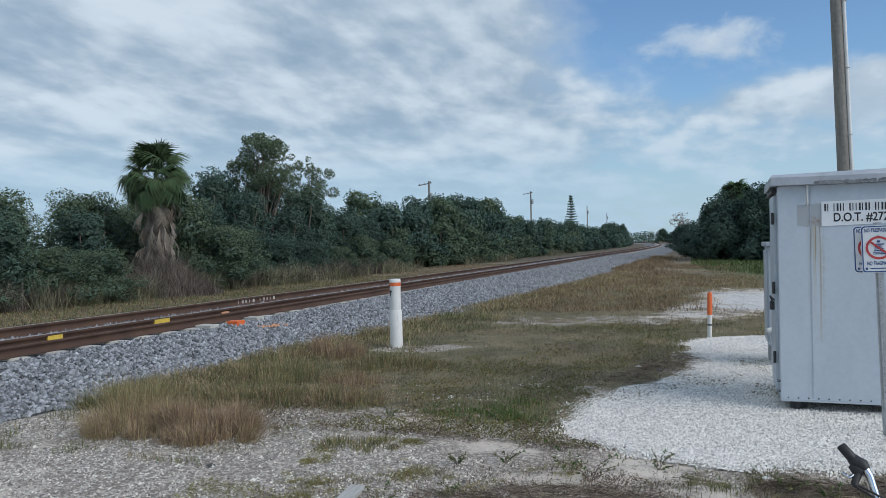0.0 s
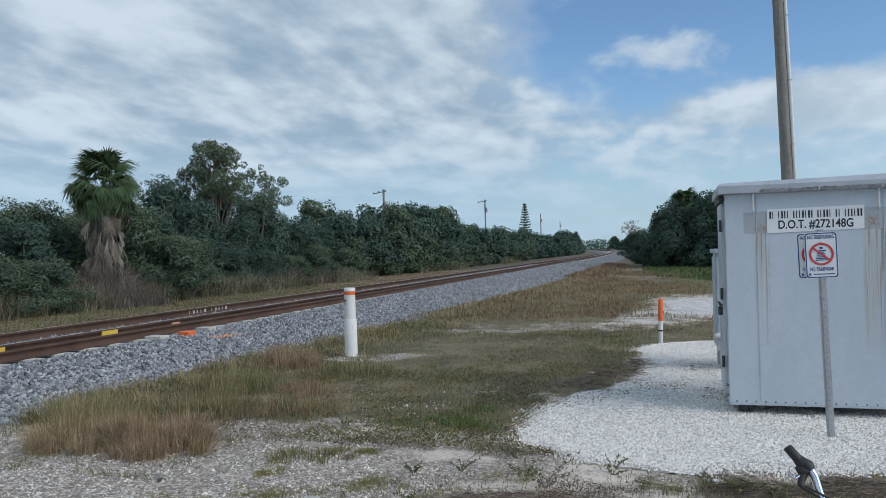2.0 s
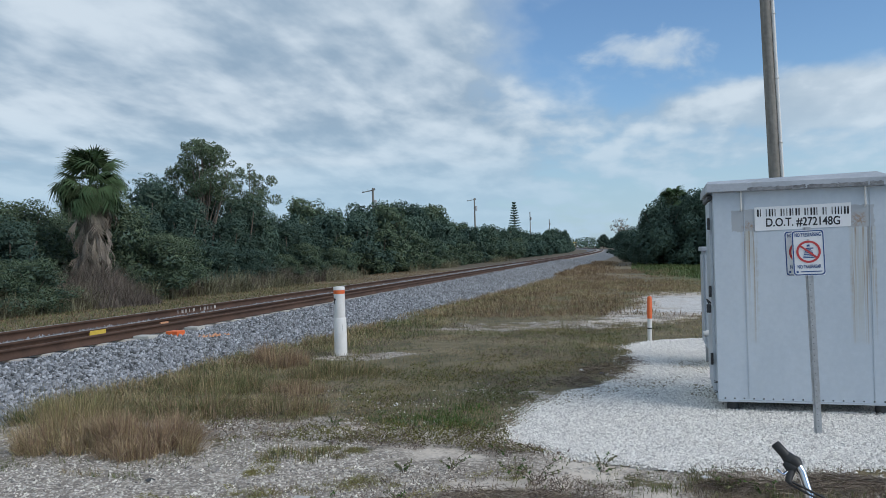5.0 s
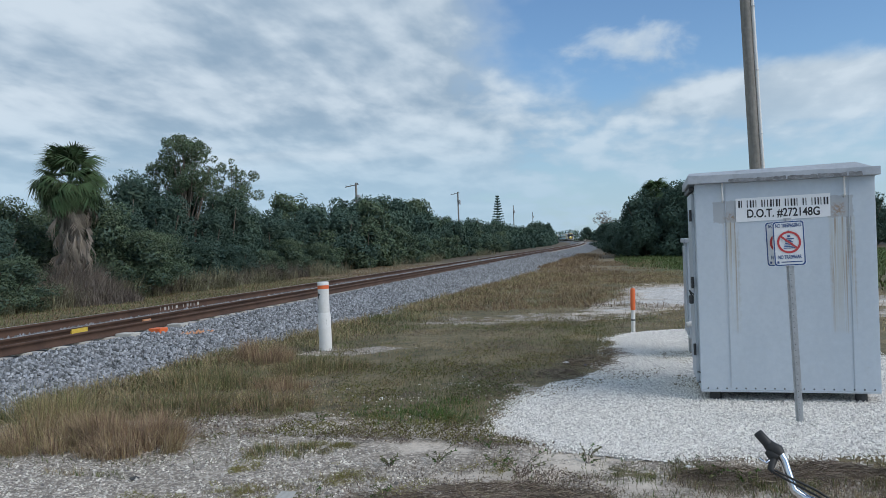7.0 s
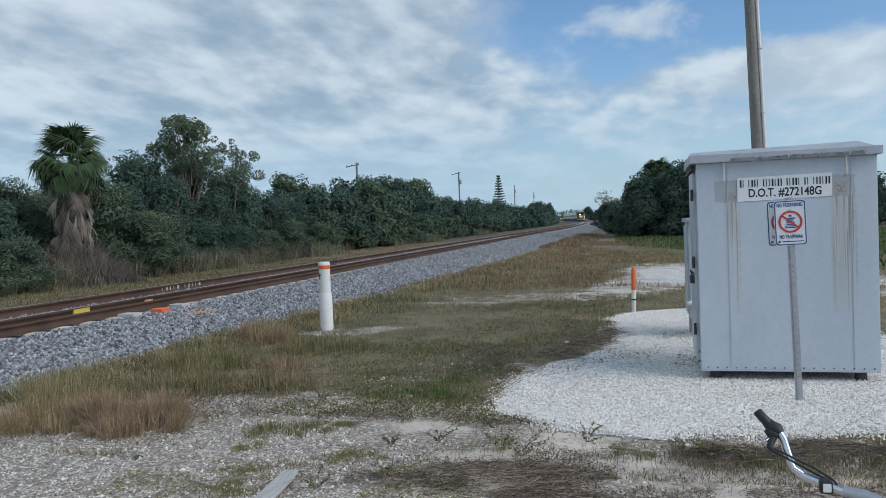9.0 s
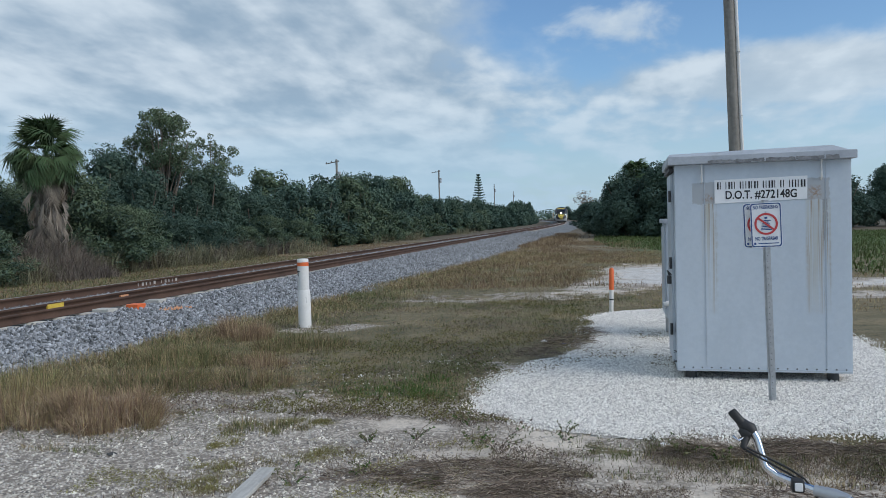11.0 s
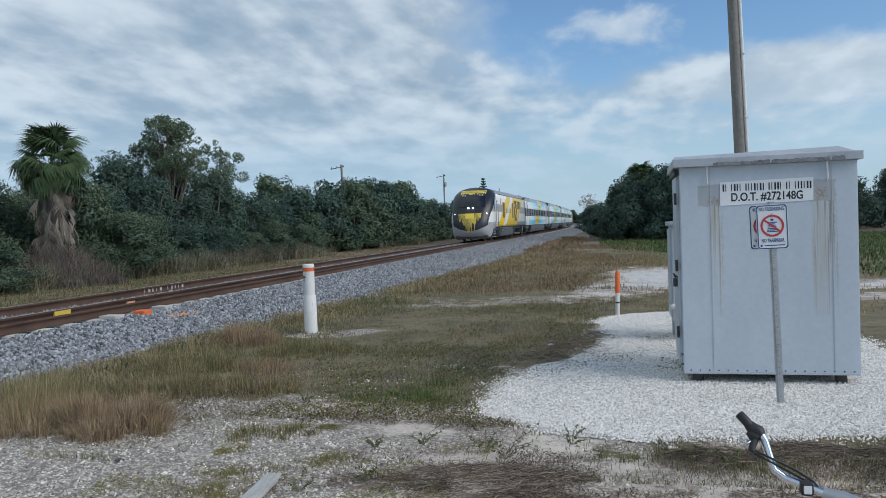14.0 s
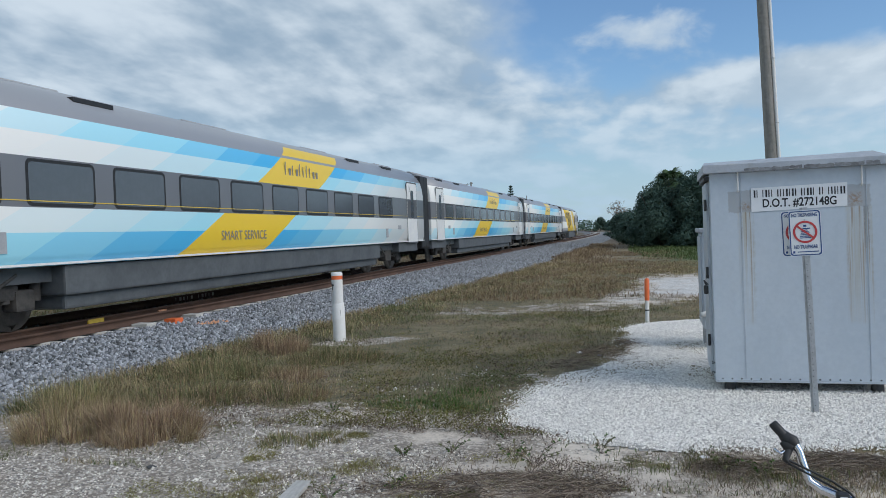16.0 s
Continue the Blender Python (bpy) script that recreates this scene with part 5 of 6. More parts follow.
def make_sprigs():
    """Leafy weeds standing singly on the sand."""
    g = random.Random(12)
    for x, y, r in ((-1.02, 5.75, 0.15), (-1.55, 5.9, 0.14), (-0.85, 5.62, 0.2), (-1.9, 5.75, 0.1), (-0.4, 6.05, 0.13), (-1.2, 6.35, 0.16), (-2.1, 4.75, 0.12), (0.45, 5.75, 0.16), (0.7, 5.6, 0.14), (-1.7, 5.0, 0.1), (-3.0, 7.0, 0.12)):
        t = thing("weed_sprig", "small dark leafy weed sprig on bare sand", "weed", pose(x, y, rise(np.array([x]), np.array([y]))[0]), group="weed sprigs")
        for k in range(7):
            a, q = g.uniform(0, 6.28), r * g.uniform(0.5, 1.1)
            tip = (q * math.cos(a), q * math.sin(a), r * g.uniform(0.3, 1.0))
            part("stem", tube([(0, 0, -0.01), (tip[0] * 0.4, tip[1] * 0.4, tip[2] * 0.7), tip], 0.0022, 4), M_TWIG, t)
            pts = np.array([[tip[0] * u, tip[1] * u, tip[2] * min(1, u * 1.2)] for u in (0.4, 0.6, 0.8, 1.0)])
            v, f = leaf_cloud(pts, np.full(4, 0.012), 12, 0.014, k)
            part("leaf_spray", mesh_of("leaf_spray", v, f, M_FRESH if k % 2 else M_GRASS), None, t)["kind"] = "stuff"


def leaf_cloud(centres, radii, n, size, seed, squash=0.85, fill=0.55):
    """Leaf quads scattered in the shells of many small lobes."""
    g = np.random.default_rng(seed)
    k = g.choice(len(centres), n, p=radii ** 2 / (radii ** 2).sum())
    d = g.normal(size=(n, 3))
    d /= np.linalg.norm(d, axis=1, keepdims=True)
    rad = fill + (1 - fill) * g.random(n) ** 0.5 + np.clip(g.normal(0, 0.08, n), -0.1, 0.3)
    c = centres[k] + d * (radii[k] * rad)[:, None] * np.array([1, 1, squash])
    nrm = d + g.normal(0, 0.7, (n, 3)) + np.array([0, 0, 0.35])
    nrm /= np.linalg.norm(nrm, axis=1, keepdims=True)
    a = np.cross(nrm, g.normal(size=(n, 3)))
    a /= np.linalg.norm(a, axis=1, keepdims=True) + 1e-9
    b = np.cross(nrm, a)
    s = size * g.uniform(0.6, 1.4, n)[:, None]
    v = np.stack([c - a * s, c + b * s * 0.62 + nrm * s * 0.12, c + a * s - b * s * 0.30], 1)
    return v.reshape(-1, 3), np.arange(3 * n).reshape(-1, 3)


make_sprigs()


def make_mats():
    """Low creeping weeds that lie on the ground in mats."""
    g = np.random.default_rng(31)

    def mat_of(name, label, n, xr, yr, seed, lo, high, mat, size, pull=1.0):
        x, y = g.uniform(*xr, n), yr[0] + (yr[1] - yr[0]) * g.random(n) ** pull
        d = fractal(x * 1.25, y * 0.9, seed) + (fractal(x * 5, y * 4, seed + 1) - 0.5) * 0.35
        ok = (d > lo) & (x > toe(y) + 0.2) & (pad_edge(x, y) < -0.03)
        x, y, d = x[ok], y[ok], d[ok]
        c = np.stack([x, y, rise(x, y) + high * np.clip((d - lo) * 7, 0.1, 1) * g.random(len(x))], -1)
        v, f = leaf_cloud(c, np.full(len(c), 0.02), len(c), size, seed)
        tagged(part(name, mesh_of(name, v, f, mat), None), label, "weeds", kind="stuff")
    mat_of("creeping_weeds", "dark green creeping weeds in the thin grass", 64000, (-4.8, -0.4), (6.5, 17.0), 201, 0.53, 0.07, M_WEED, 0.012, 1.5)
    mat_of("creeping_weeds", "bright green weed mat in the grass", 16000, (-2.6, -1.0), (6.7, 9.2), 203, 0.57, 0.11, M_GRASS, 0.011)
    mat_of("dead_weed_mat", "brown dead weed mat in the grass", 60000, (-6.0, -0.2), (6.4, 17.0), 205, 0.54, 0.07, M_TWIG, 0.012, 1.5)
    mat_of("dead_weed_mat", "brown dead weed mat on bare sand", 30000, (-0.9, 3.2), (4.4, 5.75), 207, 0.50, 0.06, M_TWIG, 0.010)
    mat_of("moss_weed_mat", "yellow-green low weed mat on sandy gravel", 30000, (-3.6, -0.9), (4.4, 6.1), 209, 0.56, 0.035, M_MOSS, 0.008)
    mat_of("small_flowers", "tiny white flowers among the weeds", 420, (-2.4, -0.8), (6.9, 9.0), 203, 0.50, 0.16, M_PETAL, 0.009)


make_mats()


def shrub(name, label, hgt, rad, leaves, size, mat, seed, category="tree", lobes=26, sparse=False):
    g = np.random.default_rng(seed)
    t = thing(name, label, category)
    base = []
    for k in range(4 if not sparse else 3):
        a = g.uniform(0, 6.28)
        q = g.uniform(0.2, 0.55) * rad
        top = (q * math.cos(a), q * math.sin(a), hgt * g.uniform(0.55, 0.85))
        mid = (top[0] * 0.35 + g.uniform(-.1, .1), top[1] * 0.35, top[2] * 0.5)
        base.append(top)
        part("trunk" if k == 0 else "limb", tube([(0.1 * math.cos(a), 0.1 * math.sin(a), -0.1), mid, top], [0.09, 0.06, 0.02], 7), M_BARK, t)
    c = np.zeros((lobes, 3))
    u = g.random(lobes)
    c[:, 2] = hgt * (0.10 + 0.80 * u)
    w = rad * (1.02 - 0.72 * np.clip(u - 0.25, 0, 1) / 0.75)
    a = g.uniform(0, 6.28, lobes)
    q = np.sqrt(g.random(lobes)) * w * 0.8
    c[:, 0], c[:, 1] = q * np.cos(a), q * np.sin(a)
    if sparse:
        c[:, 2] = hgt * (0.60 + 0.38 * u)
        q = np.sqrt(g.random(lobes)) * rad * np.sqrt(np.clip(1 - ((u - 0.45) / 0.6) ** 2, 0.05, 1)) * 0.8
        c[:, 0], c[:, 1] = q * np.cos(a), q * np.sin(a)
    r = g.uniform(0.20, 0.40, lobes) * rad * (1.1 - 0.45 * u)
    if sparse:
        r *= 0.62
        for k in range(0, lobes, 2):
            tip = c[k]
            root = (tip[0] * 0.2, tip[1] * 0.2, tip[2] * 0.6)
            part("branch", tube([root, (tip[0] * 0.65, tip[1] * 0.65, tip[2] * 0.86), tuple(tip)], [0.035, 0.02, 0.008], 5), M_BARK, t)
    v, f = leaf_cloud(c, r, leaves, size, seed + 1)
    part("crown", mesh_of("crown", v, f, mat), None, t)
    if not sparse:
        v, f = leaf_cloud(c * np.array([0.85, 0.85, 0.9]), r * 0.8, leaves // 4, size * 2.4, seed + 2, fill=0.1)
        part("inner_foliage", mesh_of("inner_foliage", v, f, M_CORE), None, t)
    return t


def placed(master, x, y, scale, turn, wide=1.0, label=""):
    m = pose(x, y, 0, 0, 0, turn) @ Matrix.Diagonal((scale * wide, scale * wide, scale, 1))
    ob = copy_thing(master, m)
    if label:
        ob["label"] = label
    return ob


def make_trees():
    # masters stand in the hedge themselves
    near = [shrub("hedge_tree", "dense dark green shrub tree in the hedge", 5.0, 2.7, 14500, 0.066, M_LEAF, 100, lobes=34),
            shrub("hedge_tree", "dense olive green shrub tree in the hedge", 5.0, 2.7, 14500, 0.064, M_LEAF2, 110, lobes=34),
            shrub("hedge_tree", "dense dark shrub tree in the hedge", 5.0, 2.5, 14500, 0.066, M_LEAF3, 120, lobes=34)]
    far = [shrub("hedge_tree", "distant dark green tree in the hedge", 5.0, 2.8, 5200, 0.125, M_LEAF, 130, lobes=30),
           shrub("hedge_tree", "distant olive green tree in the hedge", 5.0, 2.8, 5200, 0.125, M_LEAF2, 140, lobes=30),
           shrub("hedge_tree", "distant dark tree in the hedge", 5.0, 2.8, 5200, 0.125, M_LEAF3, 145, lobes=30)]
    distant = [shrub("hedge_tree", "hazy distant green tree in the hedge", 5.0, 2.8, 2400, 0.19, M_LEAF, 147, lobes=30), shrub("hedge_tree", "hazy distant dark tree in the hedge", 5.0, 2.8, 2400, 0.19, M_LEAF3, 149, lobes=30)]
    g = random.Random(5)
    # height of the hedge against the bearing from the eye
    az = [5.5, 6.4, 7.6, 10.5, 13.6, 15.4, 17, 18.3, 20, 21.6, 24.2, 25.6, 27.2, 28.6, 30, 32, 35.5, 38, 40, 43.3, 60]
    tan = [0.012, 0.026, 0.022, 0.036, 0.035, 0.055, 0.067, 0.073, 0.064, 0.065, 0.069, 0.060, 0.040, 0.066, 0.088, 0.094, 0.102, 0.095, 0.074, 0.072, 0.072]
    def top(x, y):
        b = math.degrees(math.atan2(-x, y))
        return EYE + math.hypot(x, y) * np.interp(b, az, tan)
    used = set()
    y = 9.0
    k = 0
    while y < 330:
        for row in (0, 1, 2):
            bend = 0.5 * BEND * max(0, y - BEND_AT) ** 2
            x = -21.8 - (row * 3.2 if row < 2 else -1.3) - bend + g.uniform(-0.6, 0.6) + (0.8 if y < 30 else 0)
            yy = y + g.uniform(-1, 1)
            hgt = top(x, yy) * (g.uniform(0.95, 1.12) if row else g.uniform(0.75, 1.05))
            if row != 1 and abs(yy - 24.3) < (1.9 if row else 1.2):
                continue
            if row == 2:
                hgt *= g.uniform(0.35, 0.62)
            if row == 1 and y > 110:
                continue
            pool = near if y < 50 else far if y < 130 else distant
            m = pool[1] if row == 2 and g.random() < 0.7 else g.choice(pool)
            sc = hgt / 5.15
            wide = min(1.7, max(0.8, 1.02 / sc ** 0.5))
            if id(m) not in used:
                used.add(id(m))
                m.matrix_basis = pose(x, yy, 0, 0, 0, g.uniform(0, 360)) @ Matrix.Diagonal((sc * wide, sc * wide, sc, 1))
                m["group"] = "hedge trees along the track"
            else:
                ob = placed(m, x, yy, sc, g.uniform(0, 360), wide)
                ob["group"] = "hedge trees along the track"
                if m.scale[0]:
                    ob.matrix_basis = pose(x, yy, 0, 0, 0, g.uniform(0, 360)) @ Matrix.Diagonal((sc * wide, sc * wide, sc, 1))
            k += 1
        y += 3.1 if y < 40 else (3.8 if y < 90 else 6.5)
    end = placed(far[2], -26.4, 250, 1, 0, 1, "taller dark tree at the far end of the hedge")
    end.matrix_basis = pose(-26.4, 250, 0, 0, 0, 60) @ Matrix.Diagonal((0.85, 0.85, 1.45, 1))
    end["group"] = "hedge trees along the track"
    # the taller thin-leaved tree that stands over the hedge
    tall = shrub("tall_tree", "tall airy tree with small leaves above the hedge", 7.9, 2.3, 15000, 0.066, M_LEAF2, 150, lobes=76, sparse=True)
    tall.matrix_basis = pose(-22.6, 36.4, 0, 0, 0, 40)
    t2 = shrub("tall_tree", "airy branch of small leaves above the hedge", 7.0, 1.9, 7000, 0.066, M_LEAF2, 156, lobes=46, sparse=True)
    t2.matrix_basis = pose(-22.3, 40.6, 0, 0, 0, 10)
    # dark trees on the near side of the track, where it bends away
    dark = [shrub("dark_tree", "large dark green tree beside the track bend", 6.2, 3.0, 13000, 0.115, M_LEAF3, 160, lobes=40), shrub("dark_tree", "large dark green bushy tree beside the track bend", 6.2, 3.2, 13000, 0.115, M_LEAF3, 165, lobes=40)]
    dark[0].matrix_basis = pose(2.2, 69, 0, 0, 0, 30)
    dark[1].matrix_basis = pose(5.8, 66, 0, 0, 0, 200)
    for x, y, s, w, q in ((1.2, 64.5, 0.92, 1.0, 1), (3.6, 63.5, 0.98, 1.0, 0), (0.2, 66, 0.80, 0.9, 0), (6.4, 62, 0.9, 1.0, 0), (0.2, 72, 0.72, 1.1, 0), (-1.5, 80, 0.5, 1.3, 1), (4.0, 74, 1.05, 1.0, 1), (9, 70, 0.95, 1.1, 0), (13, 74, 0.9, 1.2, 1), (17.5, 78, 0.85, 1.2, 0), (-3.3, 105, 0.6, 1.4, 0), (-3.0, 130, 0.78, 1.2, 1), (-0.5, 165, 0.9, 1.2, 0), (-2, 205, 1.0, 1.2, 1), (-25, 440, 1.3, 1.3, 0), (-18, 430, 1.2, 1.2, 1), (-10, 400, 1.3, 1.2, 0), (-2, 380, 1.4, 1.2, 1), (22, 82, 0.9, 1.1, 1), (27, 86, 1.05, 1.0, 0), (31, 84, 1.0, 1.1, 1), (36, 90, 1.1, 1.2, 0), (42, 92, 1.2, 1.2, 1)):
        ob = placed(dark[q], x, y, 1, 0)
        ob.matrix_basis = pose(x, y, 0, 0, 0, (x * 47 + y * 13) % 360) @ Matrix.Diagonal((s * w, s * w, s, 1))
        ob["group"] = "dark trees beside the bend"
    bare = shrub("bare_tree", "thin half-bare tree behind the bend", 6.5, 2.6, 900, 0.12, M_TWIG, 170, lobes=30, sparse=True)
    bare.matrix_basis = pose(-4.6, 140, 0, 0, 0, 0)
    b2 = shrub("bare_tree", "tall thin half-bare tree beyond the field", 9.0, 1.8, 1100, 0.10, M_TWIG, 175, lobes=34, sparse=True)
    b2.matrix_basis = pose(26.5, 72, 0, 0, 0, 0)
    # pine like a tiered spire
    pine = thing("norfolk_pine", "slender tiered pine above the far hedge", "tree", pose(-31, 183, 0))
    part("trunk", tube([(0, 0, 0), (0, 0, 12.6)], [0.18, 0.04], 8), M_BARK, pine)
    g2 = np.random.default_rng(3)
    for k in range(13):
        z = 5.0 + k * 0.6
        r = 1.7 * (1 - k / 13.5) + 0.15
        for j in range(6):
            a = j * math.pi / 3 + k * 0.5
            n = 34
            t = g2.random(n)
            p = np.stack([t * r * math.cos(a), t * r * math.sin(a), z + 0.25 * t], -1)
            v, f = leaf_cloud(p, np.full(n, 0.16), 60, 0.14, k * 7 + j)
            part("branch", mesh_of("branch", v, f, M_LEAF3), None, pine)
    # far woods that close the view
    g3 = np.random.default_rng(8)
    n = 340
    a = g3.uniform(-62, 50, n)
    d = g3.uniform(420, 620, n)
    c = np.stack([np.sin(np.radians(a)) * d, np.cos(np.radians(a)) * d, g3.uniform(1.0, 4.2, n)], -1)
    v, f = leaf_cloud(c, g3.uniform(4, 8, n), 26000, 0.9, 77, 0.6, 0.3)
    v[:, 2] = np.maximum(v[:, 2], 0)
    tagged(part("far_woods", mesh_of("far_woods", v, f, M_LEAF), None), "hazy distant line of woods", "woods", kind="stuff")


make_trees()


def fan(seed, spread=150, n=22, length=0.85, droop=0.25):
    """One fan leaf of a cabbage palm, growing along +x from its stalk."""
    g = np.random.default_rng(seed)
    v, f = [], []
    st = 0.78
    def strip(p0, p1, p2, w):
        k = len(v)
        p0, p1, p2 = map(np.array, (p0, p1, p2))
        s = np.cross(p2 - p0, (0, 0, 1.0)) + 1e-6
        s = s / np.linalg.norm(s) * w
        v.extend([p0 - s * 0.4, p0 + s * 0.4, p1 + s, p1 - s, p2])
        f.extend([(k, k + 1, k + 2, k + 3), (k + 3, k + 2, k + 4, k + 4)])
    strip((0, 0, 0), (st * 0.5, 0, 0.06), (st + 0.1, 0, 0.05), 0.022)
    for k in range(n):
        a = radians(-spread + 2 * spread * k / (n - 1)) * 0.72
        L = length * (0.72 + 0.28 * math.cos(a * 0.7)) * g.uniform(0.9, 1.08)
        c, s = math.cos(a), math.sin(a)
        strip((st, 0, 0.05), (st + L * 0.6 * c, L * 0.6 * s, 0.05 + 0.04 - droop * 0.15), (st + L * c, L * s, 0.05 - droop * g.uniform(0.6, 1.4)), 0.027)
    v = np.array(v)
    f3 = []
    for q in f:
        f3 += [(q[0], q[1], q[2])] + ([(q[0], q[2], q[3])] if q[2] != q[3] and q[3] != q[1] and len(set(q)) == 4 else [])
    return v, np.array(f3)


def make_palm(x, y, hgt, label, dead=170, live=84, size=1.0, seed=2):
    p = thing("cabbage_palm", label, "palm tree", pose(x, y, 0, 0, 0, 20) @ Matrix.Diagonal((size, size, size, 1)))
    g = random.Random(seed)
    part("trunk", tube([(0, 0, -0.1), (0.05, 0, hgt * 0.5), (0, 0.05, hgt)], [0.24, 0.20, 0.24], 12), M_BARK, p)
    live_m = [mesh_of("frond", *fan(k, 165, 26, 0.58, 0.16 + 0.12 * k), M_PALM) for k in range(4)]
    dead_m = [mesh_of("dead_frond", *fan(10 + k, 42, 9, 0.85, 0.3), M_DEAD) for k in range(3)]
    for k in range(live):
        e = -50 + 125 * g.random() ** 0.95
        ob = part("frond", live_m[k % 4], None, p)
        ob.matrix_basis = pose(0, 0, hgt + 0.05 + 0.25 * max(0, e) / 80, 0, 0, k * 137.5) @ pose(0, 0, 0, g.uniform(-30, 30), -e, 0) @ Matrix.Diagonal((g.uniform(0.95, 1.2),) * 3 + (1,))
    for k in range(dead):
        ob = part("dead_frond", dead_m[k % 3], None, p, "grey-brown hanging dead frond")
        z = hgt + 0.25 - 2.6 * g.random() ** 1.2
        ob.matrix_basis = pose(0.12 * math.cos(k * 2.4), 0.12 * math.sin(k * 2.4), z, 0, 0, g.uniform(0, 360)) @ pose(0, 0, 0, g.uniform(-60, 60), g.uniform(48, 78) + 6 * min(1.0, (hgt - z) / 1.2), 0) @ Matrix.Diagonal((g.uniform(0.5, 1.2), g.uniform(0.3, 0.8), 1, 1))


make_palm(-20.3, 24.9, 4.35, "cabbage palm with a skirt of dead hanging fronds")
make_palm(2.0, 66, 4.9, "dark cabbage palm crown among the trees", 10, 40, 1.0, 6)


def make_fence():
    fn = thing("far_fence", "pale metal fence beyond the field", "fence", pose(26, 66, 0))
    post = tube([(0, 0, 0), (0, 0, 1.7)], 0.05, 6)
    pm = bpy.data.meshes.new("post")
    post.to_mesh(pm)
    post.free()
    pm.materials.append(M_GALV)
    for k in range(9):
        part("post", pm, None, fn).location.x = k * 2.5
    for z in (0.3, 0.9, 1.65):
        part("rail", tube([(0, 0, z), (20, 0, z)], 0.035, 6), M_GALV, fn)


make_fence()


# ---- train ----
def train_paint(name, build, rough=0.32):
    """A painted steel material whose colour build(x, y, z) gives over the car's own metres."""
    m = bpy.data.materials.new(name)
    m.use_nodes = True
    V.nt = m.node_tree
    p = V.nt.nodes["Principled BSDF"]
    vec = coords()
    x, y, z = split(vec)
    col = build(x, y, z)
    grime = noise_of(vec, 0.9, 5, 0.6, 0.3, (0.3, 1, 1)) * 0.6 + noise_of(vec, 7.0, 4) * 0.4
    col = mixc(grime.ramp(0.5, 0.8) * 0.05 + (z.ramp(1.6, 0.9) * 0.10), col, (0.22, 0.20, 0.17))
    V.nt.links.new(col.s, p.inputs["Base Color"])
    V.nt.links.new((grime * 0.2 + rough - 0.08).s, p.inputs["Roughness"])
    return m


WHITE, YELLOW, TGREY, ROOF = (0.83, 0.825, 0.785), (0.86, 0.58, 0.04), (0.36, 0.37, 0.385), (0.30, 0.31, 0.325)


def coach_colours(x, y, z):
    q = x + 2.05 * z
    d = (q - 6.45).max(3.0 - q).max(0.0)
    step = V.op("FLOOR", d / 1.5 + 0.35)
    lower = z < 2.2
    strong = lower * (z < 1.47) + (1 - lower) * (z > 2.95)
    amount = V.op("MAXIMUM", strong * (1.0 - step * 0.14) + (1 - strong) * (0.48 - step * 0.10), 0.0)
    col = mixc(amount.ramp(0.5, 1.0), mixc(amount.ramp(0.0, 0.55), WHITE, (0.36, 0.74, 0.86)), (0.07, 0.46, 0.78))
    col = mixc((q > 3.0) * (q < 6.45), col, YELLOW)
    roof = (z > 3.30) * (1 - (q > 3.0) * (q < 6.45) * (z < 3.62)) + (z > 3.27) * (z < 3.34)
    col = mixc(roof.min(1.0), col, ROOF)
    return mixc((z > 1.84) * (z < 2.58), col, (0.15, 0.158, 0.172))


def loco_colours(x, y, z):
    q = x + 2.02 * z
    grey = ((z < 1.32) + (z > 2.05) * (z < 2.62)) * (1 - (q > -3.2) * (q < 7.4))
    col = mixc(grey, WHITE, TGREY)
    wide = (q > -3.2) * (q < 7.4) * (1 - (q > 3.5) * (q < 4.95))
    col = mixc(wide, col, YELLOW)
    thin = (z > 2.03) * (z < 2.09) * (q > 7.0)
    col = mixc(thin, col, (0.75, 0.68, 0.30))
    col = mixc(z > 3.36, col, ROOF)
    # black mask round the windscreen, silver bumper, yellow rays
    edge = x - (8.42 - 0.12 * (z - 1.0) - 0.40 * (z - 1.0) * (z - 1.0))
    black = (edge > 0.0)
    col = mixc(black, col, (0.016, 0.018, 0.024))
    bumper = (z < (0.74 + 0.24 * y * y + (9.2 - x).max(0.0) * 0.03)) * (x > 6.2)
    col = mixc(bumper, col, (0.46, 0.465, 0.47))
    cell = (y * 13.0).floor()
    w = V.nt.nodes.new("ShaderNodeTexWhiteNoise")
    w.noise_dimensions = "1D"
    V.nt.links.new(cell.s, w.inputs["W"])
    jag = V(w.outputs[0])
    frac = y * 13.0 - cell
    ay = y.abs()
    rays = (z < 1.98) * (z > (0.56 + 1.25 * ay * ay + jag * 0.75)) * (ay < 0.86) * (frac > (0.36 * ((ay > 0.30) + (z < 1.62)).min(1.0)))
    crown = (z > (3.32 + jag * 0.14)) * (z < 3.66) * (ay < 0.95) * (frac > 0.3)
    return mixc(((rays + crown) * (x > 6.4)).min(1.0), col, (0.80, 0.60, 0.08))


M_COACH = train_paint("coach_paint", coach_colours)
M_LOCO = train_paint("locomotive_paint", loco_colours)
M_UNDER = material("underframe_grey", (0.068, 0.076, 0.082), (0.118, 0.128, 0.134), 0.7, 1.5, fine=12)
M_BOGIE = material("bogie_steel", (0.030, 0.028, 0.027), (0.085, 0.078, 0.07), 0.8, 3, fine=20)
M_TREAD = material("wheel_steel", (0.12, 0.115, 0.11), (0.25, 0.24, 0.23), 0.5, 4, metal=0.6)
M_TGLASS = material("tinted_train_glass", (0.072, 0.084, 0.098), (0.086, 0.098, 0.115), 0.14, 1, spec=0.8)
M_SCREEN = material("windscreen_glass", (0.012, 0.014, 0.018), (0.018, 0.02, 0.026), 0.12, 1)
